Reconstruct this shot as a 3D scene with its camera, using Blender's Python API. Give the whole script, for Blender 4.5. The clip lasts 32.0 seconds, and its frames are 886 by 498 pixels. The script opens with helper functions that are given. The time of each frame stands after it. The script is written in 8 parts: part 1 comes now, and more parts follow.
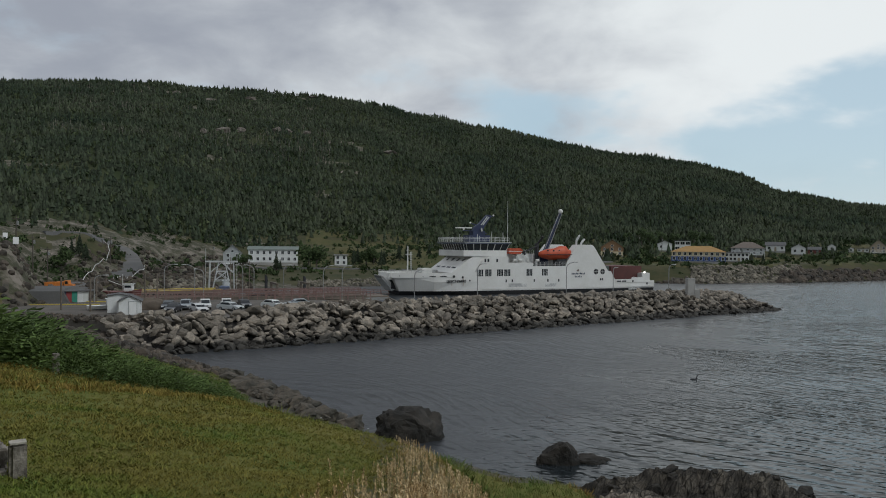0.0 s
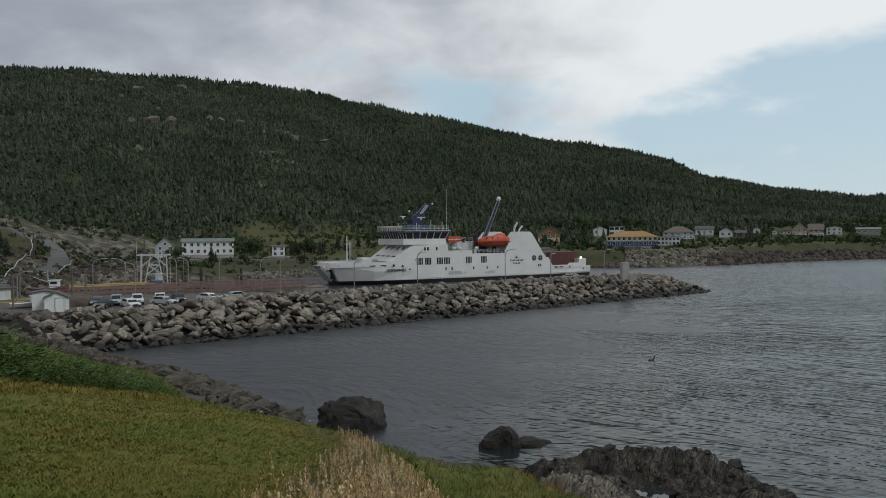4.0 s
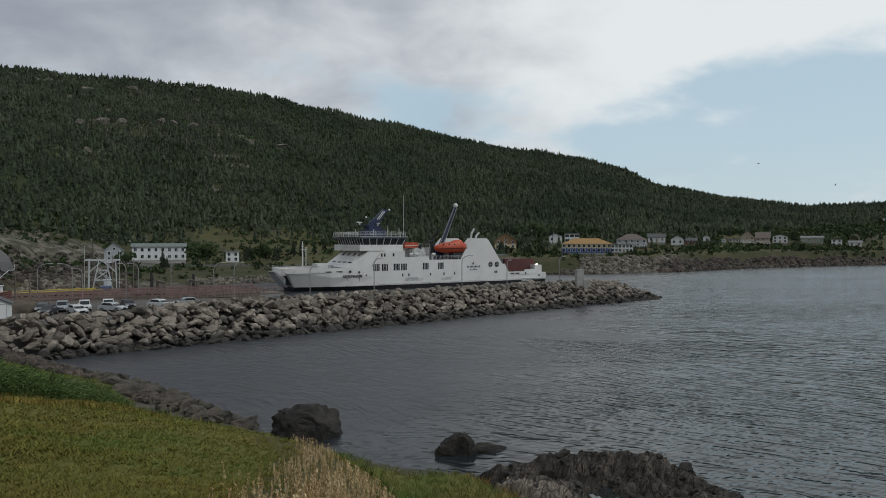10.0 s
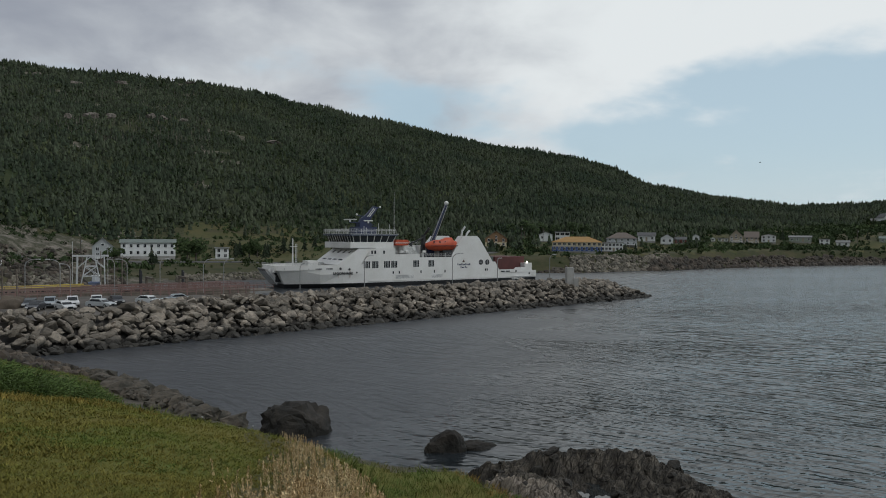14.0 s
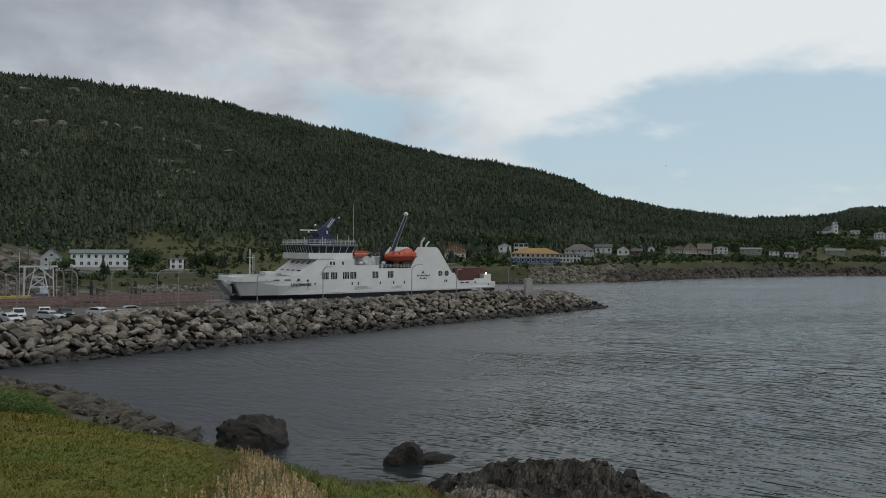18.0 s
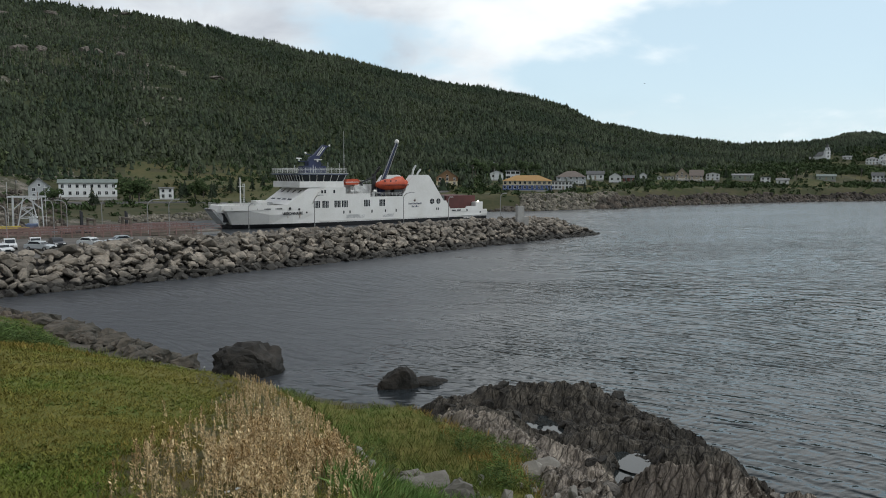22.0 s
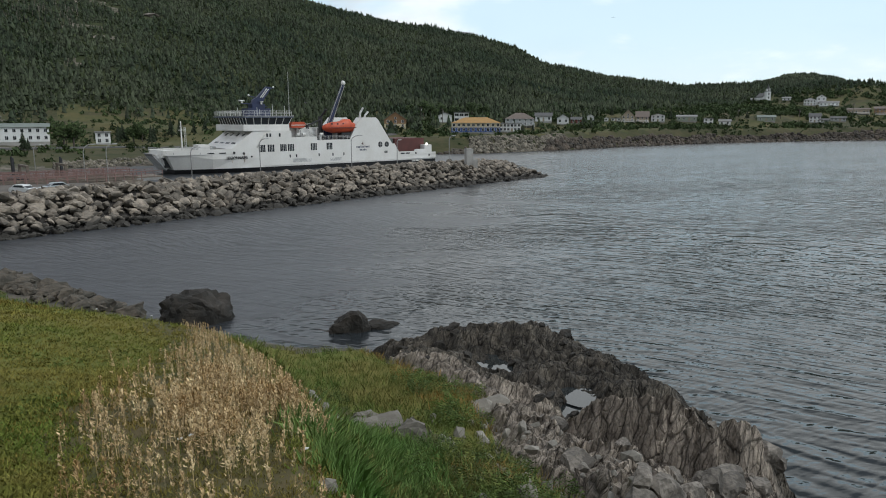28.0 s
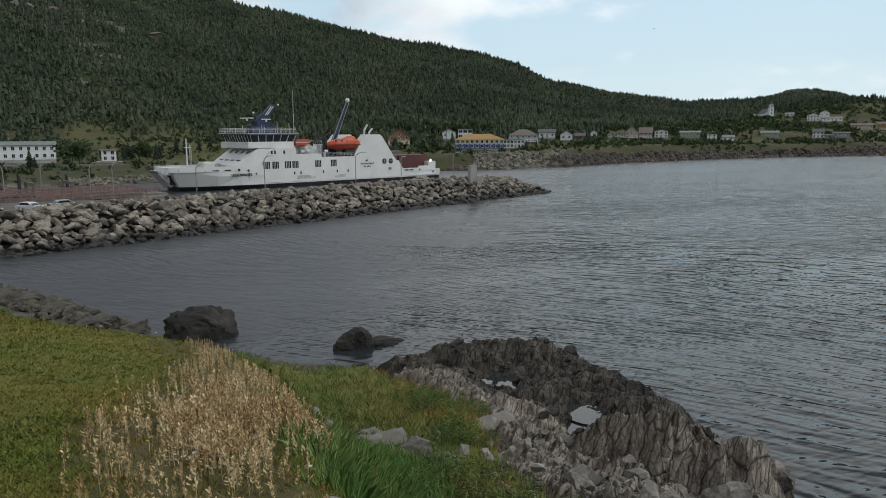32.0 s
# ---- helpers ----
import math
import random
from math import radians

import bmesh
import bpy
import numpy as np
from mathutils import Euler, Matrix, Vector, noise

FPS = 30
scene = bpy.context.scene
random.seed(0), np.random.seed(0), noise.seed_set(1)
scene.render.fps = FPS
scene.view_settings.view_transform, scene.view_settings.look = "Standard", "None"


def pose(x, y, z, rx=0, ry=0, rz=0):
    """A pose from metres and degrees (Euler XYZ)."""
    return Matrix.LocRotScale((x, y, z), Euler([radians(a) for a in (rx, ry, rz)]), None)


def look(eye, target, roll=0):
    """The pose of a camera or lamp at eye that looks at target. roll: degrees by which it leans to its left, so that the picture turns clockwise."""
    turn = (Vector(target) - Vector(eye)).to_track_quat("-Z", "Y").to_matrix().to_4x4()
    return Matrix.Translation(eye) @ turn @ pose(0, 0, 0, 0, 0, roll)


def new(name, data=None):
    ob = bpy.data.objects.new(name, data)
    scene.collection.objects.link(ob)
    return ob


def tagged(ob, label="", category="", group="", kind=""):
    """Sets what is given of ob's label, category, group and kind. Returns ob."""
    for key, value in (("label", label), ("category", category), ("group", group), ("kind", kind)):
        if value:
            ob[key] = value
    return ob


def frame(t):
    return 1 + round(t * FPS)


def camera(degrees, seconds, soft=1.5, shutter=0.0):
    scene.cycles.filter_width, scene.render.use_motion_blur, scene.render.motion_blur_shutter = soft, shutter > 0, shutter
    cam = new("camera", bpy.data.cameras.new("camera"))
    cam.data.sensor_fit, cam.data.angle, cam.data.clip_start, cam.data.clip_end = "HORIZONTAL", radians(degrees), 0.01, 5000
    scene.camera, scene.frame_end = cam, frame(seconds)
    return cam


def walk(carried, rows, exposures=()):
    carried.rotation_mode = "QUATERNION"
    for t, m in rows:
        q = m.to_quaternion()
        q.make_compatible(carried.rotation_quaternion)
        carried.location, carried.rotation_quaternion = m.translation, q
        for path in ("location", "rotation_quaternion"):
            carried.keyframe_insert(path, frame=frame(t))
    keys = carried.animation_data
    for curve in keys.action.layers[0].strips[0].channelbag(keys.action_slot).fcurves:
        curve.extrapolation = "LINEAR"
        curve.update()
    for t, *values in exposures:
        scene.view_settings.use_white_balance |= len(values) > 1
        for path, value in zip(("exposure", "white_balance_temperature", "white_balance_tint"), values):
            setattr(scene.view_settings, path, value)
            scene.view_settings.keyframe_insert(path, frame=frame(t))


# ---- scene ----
from mathutils import kdtree

EYE = (0.0, 0.0, 13.0)          # the eye stands still, thirteen metres above the water
cam = camera(63.48, 32.0, soft=1.0)
VIEW = [                        # seconds, yaw, pitch, roll
    (0, 2.10, -0.42, -0.58),
    (0.5, 1.20, -0.30, -0.25),
    (1, -0.15, -0.54, -0.06),
    (1.5, -0.28, -0.56, 0.25),
    (2, -0.93, -1.11, 0.21),
    (2.5, -2.13, -1.05, 0.21),
    (3, -2.37, -1.06, 0.22),
    (3.5, -2.63, -1.32, 0.33),
    (5.5, -2.89, -1.31, 0.31),
    (6, -3.04, -1.19, 0.21),
    (6.5, -3.44, -1.07, 0.14),
    (7, -3.90, -1.12, 0.34),
    (7.5, -4.50, -1.06, 0.35),
    (8, -4.70, -1.14, 0.53),
    (8.5, -5.19, -1.03, 0.40),
    (9, -5.22, -1.06, 0.32),
    (9.5, -5.74, -0.86, 0.11),
    (10, -6.19, -0.83, 0.03),
    (10.5, -6.30, -0.68, -0.06),
    (11, -6.47, -0.86, -0.07),
    (11.5, -6.48, -0.99, -0.05),
    (12, -6.58, -0.96, -0.06),
    (12.5, -6.75, -1.01, -0.14),
    (13, -6.76, -1.05, -0.29),
    (13.5, -6.90, -1.10, -0.24),
    (14, -6.94, -1.02, -0.29),
    (14.5, -6.89, -0.92, -0.33),
    (16.5, -7.75, -0.34, -0.36),
    (17, -7.91, -0.37, -0.19),
    (17.5, -9.48, -0.18, -0.46),
    (18, -10.18, -0.11, -0.44),
    (18.5, -10.71, -0.52, -0.37),
    (19, -10.84, -2.40, -0.22),
    (19.5, -10.81, -3.63, -0.17),
    (20, -10.91, -4.54, -0.11),
    (20.5, -10.81, -5.34, 0.00),
    (21, -10.87, -5.49, -0.07),
    (21.5, -10.84, -5.71, -0.06),
    (22, -10.85, -5.87, -0.13),
    (22.5, -10.92, -6.11, -0.23),
    (23, -11.04, -7.49, -0.18),
    (23.5, -11.31, -8.21, -0.19),
    (24, -12.22, -8.67, -0.25),
    (24.5, -13.60, -9.26, -0.24),
    (25, -14.67, -9.54, -0.35),
    (25.5, -14.78, -9.74, -0.21),
    (27.5, -14.95, -10.27, 0.06),
    (28, -14.94, -10.39, 0.09),
    (28.5, -14.96, -10.48, 0.21),
    (29, -14.99, -10.54, 0.25),
    (29.5, -15.10, -10.49, 0.29),
    (30, -15.11, -10.56, 0.39),
    (30.5, -15.06, -10.50, 0.40),
    (31, -15.03, -10.38, 0.36),
    (31.5, -14.85, -10.00, 0.37),
    (32, -14.64, -9.09, 0.28),
]
walk(cam, [(t, pose(*EYE, 90 + p, r, y)) for t, y, p, r in VIEW],
     exposures=[(0, 0.0), (10, -0.06), (18.5, -0.08), (20.2, 0.16), (23.5, 0.45), (28, 0.52), (31.2, 0.52), (32, 0.31)])

# ---- world and sun ----
SUN_AZ, SUN_EL = radians(118), radians(44)    # the sun stands behind cloud, to the right and a little behind
GLOW_AZ, GLOW_EL = radians(33), radians(17)   # the thinnest, brightest cloud
world = bpy.data.worlds.new("sky")
scene.world = world
world.use_nodes = True


def sky_nodes():
    nt = world.node_tree
    N, L = nt.nodes, nt.links
    N.clear()
    out, bg = N.new("ShaderNodeOutputWorld"), N.new("ShaderNodeBackground")
    L.new(bg.outputs[0], out.inputs[0])
    sky = N.new("ShaderNodeTexSky")
    sky.sky_type, sky.sun_disc = "NISHITA", False
    sky.sun_elevation, sky.sun_rotation = SUN_EL, SUN_AZ
    co = N.new("ShaderNodeTexCoord")

    def mth(op, a, b=None, c=None):
        n = N.new("ShaderNodeMath")
        n.operation = op
        for i, v in enumerate((a, b, c)):
            if v is None:
                continue
            if isinstance(v, (int, float)):
                n.inputs[i].default_value = v
            else:
                L.new(v, n.inputs[i])
        return n.outputs[0]

    sep = N.new("ShaderNodeSeparateXYZ")
    L.new(co.outputs["Generated"], sep.inputs[0])
    x, y, z = sep.outputs
    up = mth("ADD", mth("MAXIMUM", z, 0.0), 0.30)
    flat = N.new("ShaderNodeCombineXYZ")          # the cloud deck, seen in perspective
    L.new(mth("DIVIDE", x, up), flat.inputs[0])
    L.new(mth("DIVIDE", y, up), flat.inputs[1])

    def cloud(scale, detail, rough, dist, off):
        mp = N.new("ShaderNodeMapping")
        mp.inputs["Location"].default_value = off
        L.new(flat.outputs[0], mp.inputs[0])
        n = N.new("ShaderNodeTexNoise")
        n.inputs["Scale"].default_value, n.inputs["Detail"].default_value = scale, detail
        n.inputs["Roughness"].default_value, n.inputs["Distortion"].default_value = rough, dist
        L.new(mp.outputs[0], n.inputs[0])
        return n.outputs[0]

    def ramp(v, lo, hi):
        n = N.new("ShaderNodeMapRange")
        n.interpolation_type = "SMOOTHSTEP"
        n.inputs[1].default_value, n.inputs[2].default_value = lo, hi
        L.new(v, n.inputs[0])
        return n.outputs[0]

    def mix(fac, a, b):
        n = N.new("ShaderNodeMix")
        n.data_type = "RGBA"
        for s, v in ((n.inputs[0], fac), (n.inputs[6], a), (n.inputs[7], b)):
            if isinstance(v, (int, float)):
                s.default_value = v
            elif isinstance(v, tuple):
                s.default_value = (*v, 1)
            else:
                L.new(v, s)
        return n.outputs[2]

    # 0 on the dull side, 1 where the cloud is thin
    sd = (math.sin(GLOW_AZ) * math.cos(GLOW_EL), math.cos(GLOW_AZ) * math.cos(GLOW_EL), math.sin(GLOW_EL))
    dot = mth("ADD", mth("ADD", mth("MULTIPLY", x, sd[0]), mth("MULTIPLY", y, sd[1])), mth("MULTIPLY", z, sd[2]))
    near = ramp(dot, 0.86, 1.0)
    big = cloud(1.15, 5, 0.5, 0.15, (3.1, 1.7, 0))
    fine = cloud(3.4, 7, 0.55, 0.25, (0.4, 5.2, 2))
    shade = mth("ADD", mth("MULTIPLY", big, 0.58), mth("MULTIPLY", fine, 0.42))
    lum = ramp(mth("ADD", shade, mth("MULTIPLY", near, 0.32)), 0.34, 0.80)
    grey = mix(lum, (0.37, 0.405, 0.475), (0.93, 0.98, 1.0))
    # gaps in the cover, mostly low on the bright side
    clear = mth("MULTIPLY", mth("MULTIPLY", ramp(x, 0.08, 0.50), mth("SUBTRACT", 1.0, ramp(z, 0.10, 0.34))), 0.26)
    gap = ramp(mth("ADD", mth("ADD", mth("MULTIPLY", cloud(1.5, 5, 0.5, 0.2, (7.7, 2.2, 0)), 0.8), mth("MULTIPLY", fine, 0.3)), mth("MULTIPLY_ADD", ramp(z, 0.20, 0.32), -0.05, clear)), 0.58, 0.74)
    blue = N.new("ShaderNodeVectorMath")
    blue.operation = "SCALE"
    blue.inputs[3].default_value = 0.13
    L.new(sky.outputs[0], blue.inputs[0])
    haze = mix(0.70, blue.outputs[0], (0.56, 0.75, 0.86))
    col = mix(mth("MULTIPLY", gap, 0.88), grey, haze)
    low = ramp(z, 0.0, 0.12)                      # pale band over the horizon
    col = mix(mth("MULTIPLY", mth("SUBTRACT", 1.0, low), 0.45), col, (0.70, 0.80, 0.87))
    L.new(col, bg.inputs[0])
    bg.inputs[1].default_value = 0.86


sky_nodes()
sun = new("sun", bpy.data.lights.new("sun", "SUN"))
sun.data.energy, sun.data.angle, sun.data.color = 1.05, radians(22), (0.97, 1.0, 0.98)
sun.matrix_world = look((0, 0, 0), (-math.sin(SUN_AZ) * math.cos(SUN_EL), -math.cos(SUN_AZ) * math.cos(SUN_EL), -math.sin(SUN_EL)))

# ---- tools ----
rnd = random.Random(7)


def mat(name, base, rough=0.8, second=None, scale=3.0, fine=40.0, bump=0.2, metal=0.0, amount=0.5, spread=0.0, dist=0.02, emit=None, spec=0.5, island=0.0, tide=0.0):
    """A surface of two tones in two scales of noise, with fine relief. spread: brightness shift from object to object; island: from piece to piece."""
    m = bpy.data.materials.new(name)
    m.use_nodes = True
    N, L = m.node_tree.nodes, m.node_tree.links
    b = N["Principled BSDF"]
    b.inputs["Roughness"].default_value, b.inputs["Metallic"].default_value = rough, metal
    b.inputs["Specular IOR Level"].default_value = spec
    co = N.new("ShaderNodeTexCoord")
    n1, n2 = N.new("ShaderNodeTexNoise"), N.new("ShaderNodeTexNoise")
    for n, s, d in ((n1, scale, 5), (n2, fine, 4)):
        n.inputs["Scale"].default_value, n.inputs["Detail"].default_value = s, d
        L.new(co.outputs["Object"], n.inputs[0])
    second = second or tuple(c * 0.6 for c in base)
    add = N.new("ShaderNodeMath")
    add.operation = "MULTIPLY_ADD"
    L.new(n2.outputs[0], add.inputs[0])
    add.inputs[1].default_value = 0.5
    L.new(n1.outputs[0], add.inputs[2])
    rng = N.new("ShaderNodeMapRange")
    rng.inputs[1].default_value, rng.inputs[2].default_value = 0.55, 0.95
    rng.inputs[4].default_value = amount * 2
    L.new(add.outputs[0], rng.inputs[0])
    mx = N.new("ShaderNodeMix")
    mx.data_type = "RGBA"
    L.new(rng.outputs[0], mx.inputs[0])
    mx.inputs[6].default_value, mx.inputs[7].default_value = (*base, 1), (*second, 1)
    col = mx.outputs[2]
    for node, out, s in (("ShaderNodeObjectInfo", "Random", spread), ("ShaderNodeNewGeometry", "Random Per Island", island)):
        if s:
            oi = N.new(node)
            hsv = N.new("ShaderNodeHueSaturation")
            r2 = N.new("ShaderNodeMapRange")
            r2.inputs[3].default_value, r2.inputs[4].default_value = 1 - s, 1 + s
            L.new(oi.outputs[out], r2.inputs[0])
            L.new(r2.outputs[0], hsv.inputs["Value"])
            L.new(col, hsv.inputs["Color"])
            col = hsv.outputs[0]
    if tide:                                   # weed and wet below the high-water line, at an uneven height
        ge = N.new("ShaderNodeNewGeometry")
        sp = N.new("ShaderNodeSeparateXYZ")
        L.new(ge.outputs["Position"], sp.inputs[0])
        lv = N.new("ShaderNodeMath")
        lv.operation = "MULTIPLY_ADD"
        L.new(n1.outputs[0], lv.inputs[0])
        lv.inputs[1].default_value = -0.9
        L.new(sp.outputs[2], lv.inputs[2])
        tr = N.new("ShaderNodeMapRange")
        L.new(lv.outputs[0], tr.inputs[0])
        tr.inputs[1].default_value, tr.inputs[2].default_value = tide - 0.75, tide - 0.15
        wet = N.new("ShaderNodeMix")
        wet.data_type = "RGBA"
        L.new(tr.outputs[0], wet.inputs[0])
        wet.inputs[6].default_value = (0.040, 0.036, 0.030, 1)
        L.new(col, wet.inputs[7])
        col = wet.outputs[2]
    L.new(col, b.inputs["Base Color"])
    if bump:
        bp = N.new("ShaderNodeBump")
        bp.inputs["Strength"].default_value, bp.inputs["Distance"].default_value = bump, dist
        L.new(add.outputs[0], bp.inputs["Height"])
        L.new(bp.outputs[0], b.inputs["Normal"])
    if emit:
        b.inputs["Emission Color"].default_value, b.inputs["Emission Strength"].default_value = (*emit[0], 1), emit[1]
    return m


def part(name, bm, material, parent=None, label="", smooth=False):
    me = bpy.data.meshes.new(name)
    bm.to_mesh(me)
    bm.free()
    if smooth:
        me.polygons.foreach_set("use_smooth", [True] * len(me.polygons))
    for m in (material if isinstance(material, (list, tuple)) else (material,)):
        me.materials.append(m)
    ob = new(name, me)
    ob.parent = parent
    if label:
        ob["label"] = label
    return ob


def thing(name, m, label, category, group=""):
    ob = new(name)
    ob.matrix_basis = m
    ob.empty_display_size = 0.2
    return tagged(ob, label, category, group)


def box(bm, x0, x1, y0, y1, z0, z1, bevel=0.0, m=None):
    g = bmesh.ops.create_cube(bm, size=1.0)
    v = g["verts"]
    bmesh.ops.scale(bm, vec=(x1 - x0, y1 - y0, z1 - z0), verts=v)
    bmesh.ops.translate(bm, vec=((x0 + x1) / 2, (y0 + y1) / 2, (z0 + z1) / 2), verts=v)
    if m is not None:
        bmesh.ops.transform(bm, matrix=m, verts=v)
    if bevel:
        bmesh.ops.bevel(bm, geom=list({e for q in v for e in q.link_edges}), offset=bevel, segments=2, affect="EDGES")
    return bm


def boxed(*a, **k):
    return box(bmesh.new(), *a, **k)


def rod(bm, p, q, r, r2=None, seg=8):
    p, q = Vector(p), Vector(q)
    d = q - p
    g = bmesh.ops.create_cone(bm, cap_ends=True, segments=seg, radius1=r, radius2=r if r2 is None else r2, depth=d.length)
    bmesh.ops.transform(bm, matrix=Matrix.Translation((p + q) / 2) @ d.to_track_quat("Z", "Y").to_matrix().to_4x4(), verts=g["verts"])
    return bm


def rods(pairs, r, seg=6):
    bm = bmesh.new()
    for p, q in pairs:
        rod(bm, p, q, r, seg=seg)
    return bm


def prism(bm, pts, y0, y1, axis="y"):
    """A plate: the outline pts, in the plane across the axis, from y0 to y1."""
    put = {"y": lambda a, b, c: (a, c, b), "x": lambda a, b, c: (c, a, b), "z": lambda a, b, c: (a, b, c)}[axis]
    lo, hi = [bm.verts.new(put(a, b, y0)) for a, b in pts], [bm.verts.new(put(a, b, y1)) for a, b in pts]
    bm.faces.new(lo), bm.faces.new(hi)
    for i in range(len(pts)):
        j = (i + 1) % len(pts)
        bm.faces.new((lo[i], lo[j], hi[j], hi[i]))
    bmesh.ops.recalc_face_normals(bm, faces=bm.faces)
    return bm


def mesh_object(name, verts, faces, mats, parent=None, idx=None, smooth=False):
    me = bpy.data.meshes.new(name)
    me.from_pydata(verts, [], faces)
    for m in (mats if isinstance(mats, (list, tuple)) else (mats,)):
        me.materials.append(m)
    if idx is not None:
        me.polygons.foreach_set("material_index", idx)
    if smooth:
        me.polygons.foreach_set("use_smooth", [True] * len(me.polygons))
    me.update()
    ob = new(name, me)
    ob.parent = parent
    return ob


def polar(az, d, z=0.0):
    return Vector((d * math.sin(radians(az)), d * math.cos(radians(az)), z))


def sstep(a, b, x):
    t = np.clip((x - a) / (b - a), 0, 1)
    return t * t * (3 - 2 * t)


def fbm(x, y, seed=0, octaves=4):
    """Smooth value noise on arrays, about -1 to 1."""
    tot, amp, norm = np.zeros_like(x, dtype=float), 1.0, 0.0
    for o in range(octaves):
        xi, yi = np.floor(x).astype(np.int64), np.floor(y).astype(np.int64)
        fx, fy = x - xi, y - yi
        fx, fy = fx * fx * (3 - 2 * fx), fy * fy * (3 - 2 * fy)

        def h(a, b):
            k = (a * 374761393 + b * 668265263 + (seed + o) * 1274126177) & 0x7FFFFFFF
            k = ((k ^ (k >> 13)) * 1103515245) & 0x7FFFFFFF
            return ((k ^ (k >> 16)) & 0xFFFF) / 32767.5 - 1
        v = (h(xi, yi) * (1 - fx) + h(xi + 1, yi) * fx) * (1 - fy) + (h(xi, yi + 1) * (1 - fx) + h(xi + 1, yi + 1) * fx) * fy
        tot, norm = tot + v * amp, norm + amp
        x, y, amp = x * 2.03 + 11.3, y * 2.03 + 5.7, amp * 0.5
    return tot / norm

# ---- materials ----
M_lawn = mat("lawn", (0.090, 0.120, 0.023), 0.95, (0.14, 0.122, 0.030), 0.35, 6, 0.5, amount=0.6, dist=0.05, spec=0.2)
M_strawsoil = mat("dry_bank_soil", (0.11, 0.088, 0.045), 0.95, (0.055, 0.062, 0.024), 0.9, 9, 0.6, dist=0.05, spec=0.2)
M_scrub = mat("scrub_ground", (0.035, 0.043, 0.017), 0.95, (0.075, 0.066, 0.034), 0.09, 0.5, 0.6, dist=0.4, spec=0.2)
M_meadow = mat("meadow", (0.048, 0.060, 0.021), 0.95, (0.096, 0.082, 0.034), 0.06, 0.6, 0.4, dist=0.3, spec=0.2)
M_forest_floor = mat("forest_floor", (0.030, 0.042, 0.018), 0.95, (0.055, 0.060, 0.030), 0.02, 0.2, 0.5, dist=0.6, spec=0.1)
M_bedrock = mat("bedrock", (0.215, 0.185, 0.155), 0.9, (0.050, 0.050, 0.028), 0.22, 1.3, 1.0, dist=0.7, amount=0.8, spec=0.3)
M_shorerock = mat("shore_rock", (0.115, 0.093, 0.070), 0.85, (0.034, 0.031, 0.023), 0.8, 7, 0.8, dist=0.08, amount=0.6)
M_gravel = mat("gravel", (0.145, 0.13, 0.115), 0.95, (0.085, 0.078, 0.07), 0.3, 5, 0.4, dist=0.05, spec=0.2)
M_asphalt = mat("asphalt", (0.10, 0.10, 0.10), 0.9, (0.14, 0.135, 0.13), 0.1, 3, 0.2, spec=0.2)
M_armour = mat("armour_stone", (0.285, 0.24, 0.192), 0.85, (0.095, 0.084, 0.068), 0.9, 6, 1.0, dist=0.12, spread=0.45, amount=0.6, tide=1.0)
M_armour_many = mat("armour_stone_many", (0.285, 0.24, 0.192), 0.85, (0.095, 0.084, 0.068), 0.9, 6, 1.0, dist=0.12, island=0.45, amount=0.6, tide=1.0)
# near-black core: the shade between the stones is put into its colour
M_core_shade = mat("shaded_breakwater_core", (0.045, 0.04, 0.036), 0.95, scale=0.8, fine=5)

# ---- the lie of the land ----
SHORE = [(-200, 94), (-75, 92), (-43, 87), (-37, 79.5), (-32.2, 76), (-19.9, 64.1), (-9.2, 51.1), (-1, 43), (7.8, 38), (17.4, 36.6), (18.4, 33.2),
         (18.6, 28.2), (17.3, 26.0), (16.7, 23.2), (17.0, 20.5), (17.3, 18.4), (16.4, 16.2), (14.0, 14.0), (9.7, 11.4), (8.6, 8), (9.5, 3), (14, -4), (22, -20), (34, -200), (-200, -200)]
BROW = [(-40, 74), (-20, 44), (-9.5, 26.5), (-5.8, 21.2), (-3.6, 19.2), (-2.0, 18.5), (-1.25, 17.0), (-0.6, 14.6), (-0.2, 12.4), (0.12, 10.2), (0.36, 8.2), (0.40, 6.3), (0.34, 4.5), (0.5, 2.0), (1.3, 0.2), (5, -2), (12, -20)]
WEEDS = [(-1.75, 6.0), (-1.2, 4.4), (-0.9, 3.2), (0.25, 3.2), (0.42, 4.6), (0.55, 6.0), (0.55, 8.0), (0.3, 10.2), (-0.05, 12.4), (-0.5, 14.6), (-1.1, 16.6), (-1.5, 16.8), (-1.35, 15.2), (-1.4, 12.8), (-1.5, 10.2), (-1.6, 8.1)]
FAR_SHORE = ([-180, -95, -60, -35, -29, -25.5, -22.5, -19, -12, -1, 8, 16.5, 19.2, 24.2, 28.8, 38, 46.4, 60, 95, 180],
             [3000, 700, 118, 118, 121, 150, 174, 192, 212, 225, 245, 262, 271, 297, 336, 416, 488, 640, 3000, 3000])
RIDGE = ([-180, -95, -60, -34, -27, -19, -15, -12, -8, -4, 3, 10, 14, 18, 20.5, 23, 27, 30, 32.3, 37, 42, 60, 95, 180],
         [20, 60, 150, 173, 186, 193, 192, 191, 183, 173, 151, 125, 116, 107, 95, 73, 62, 55, 46, 31, 27, 27, 25, 20])


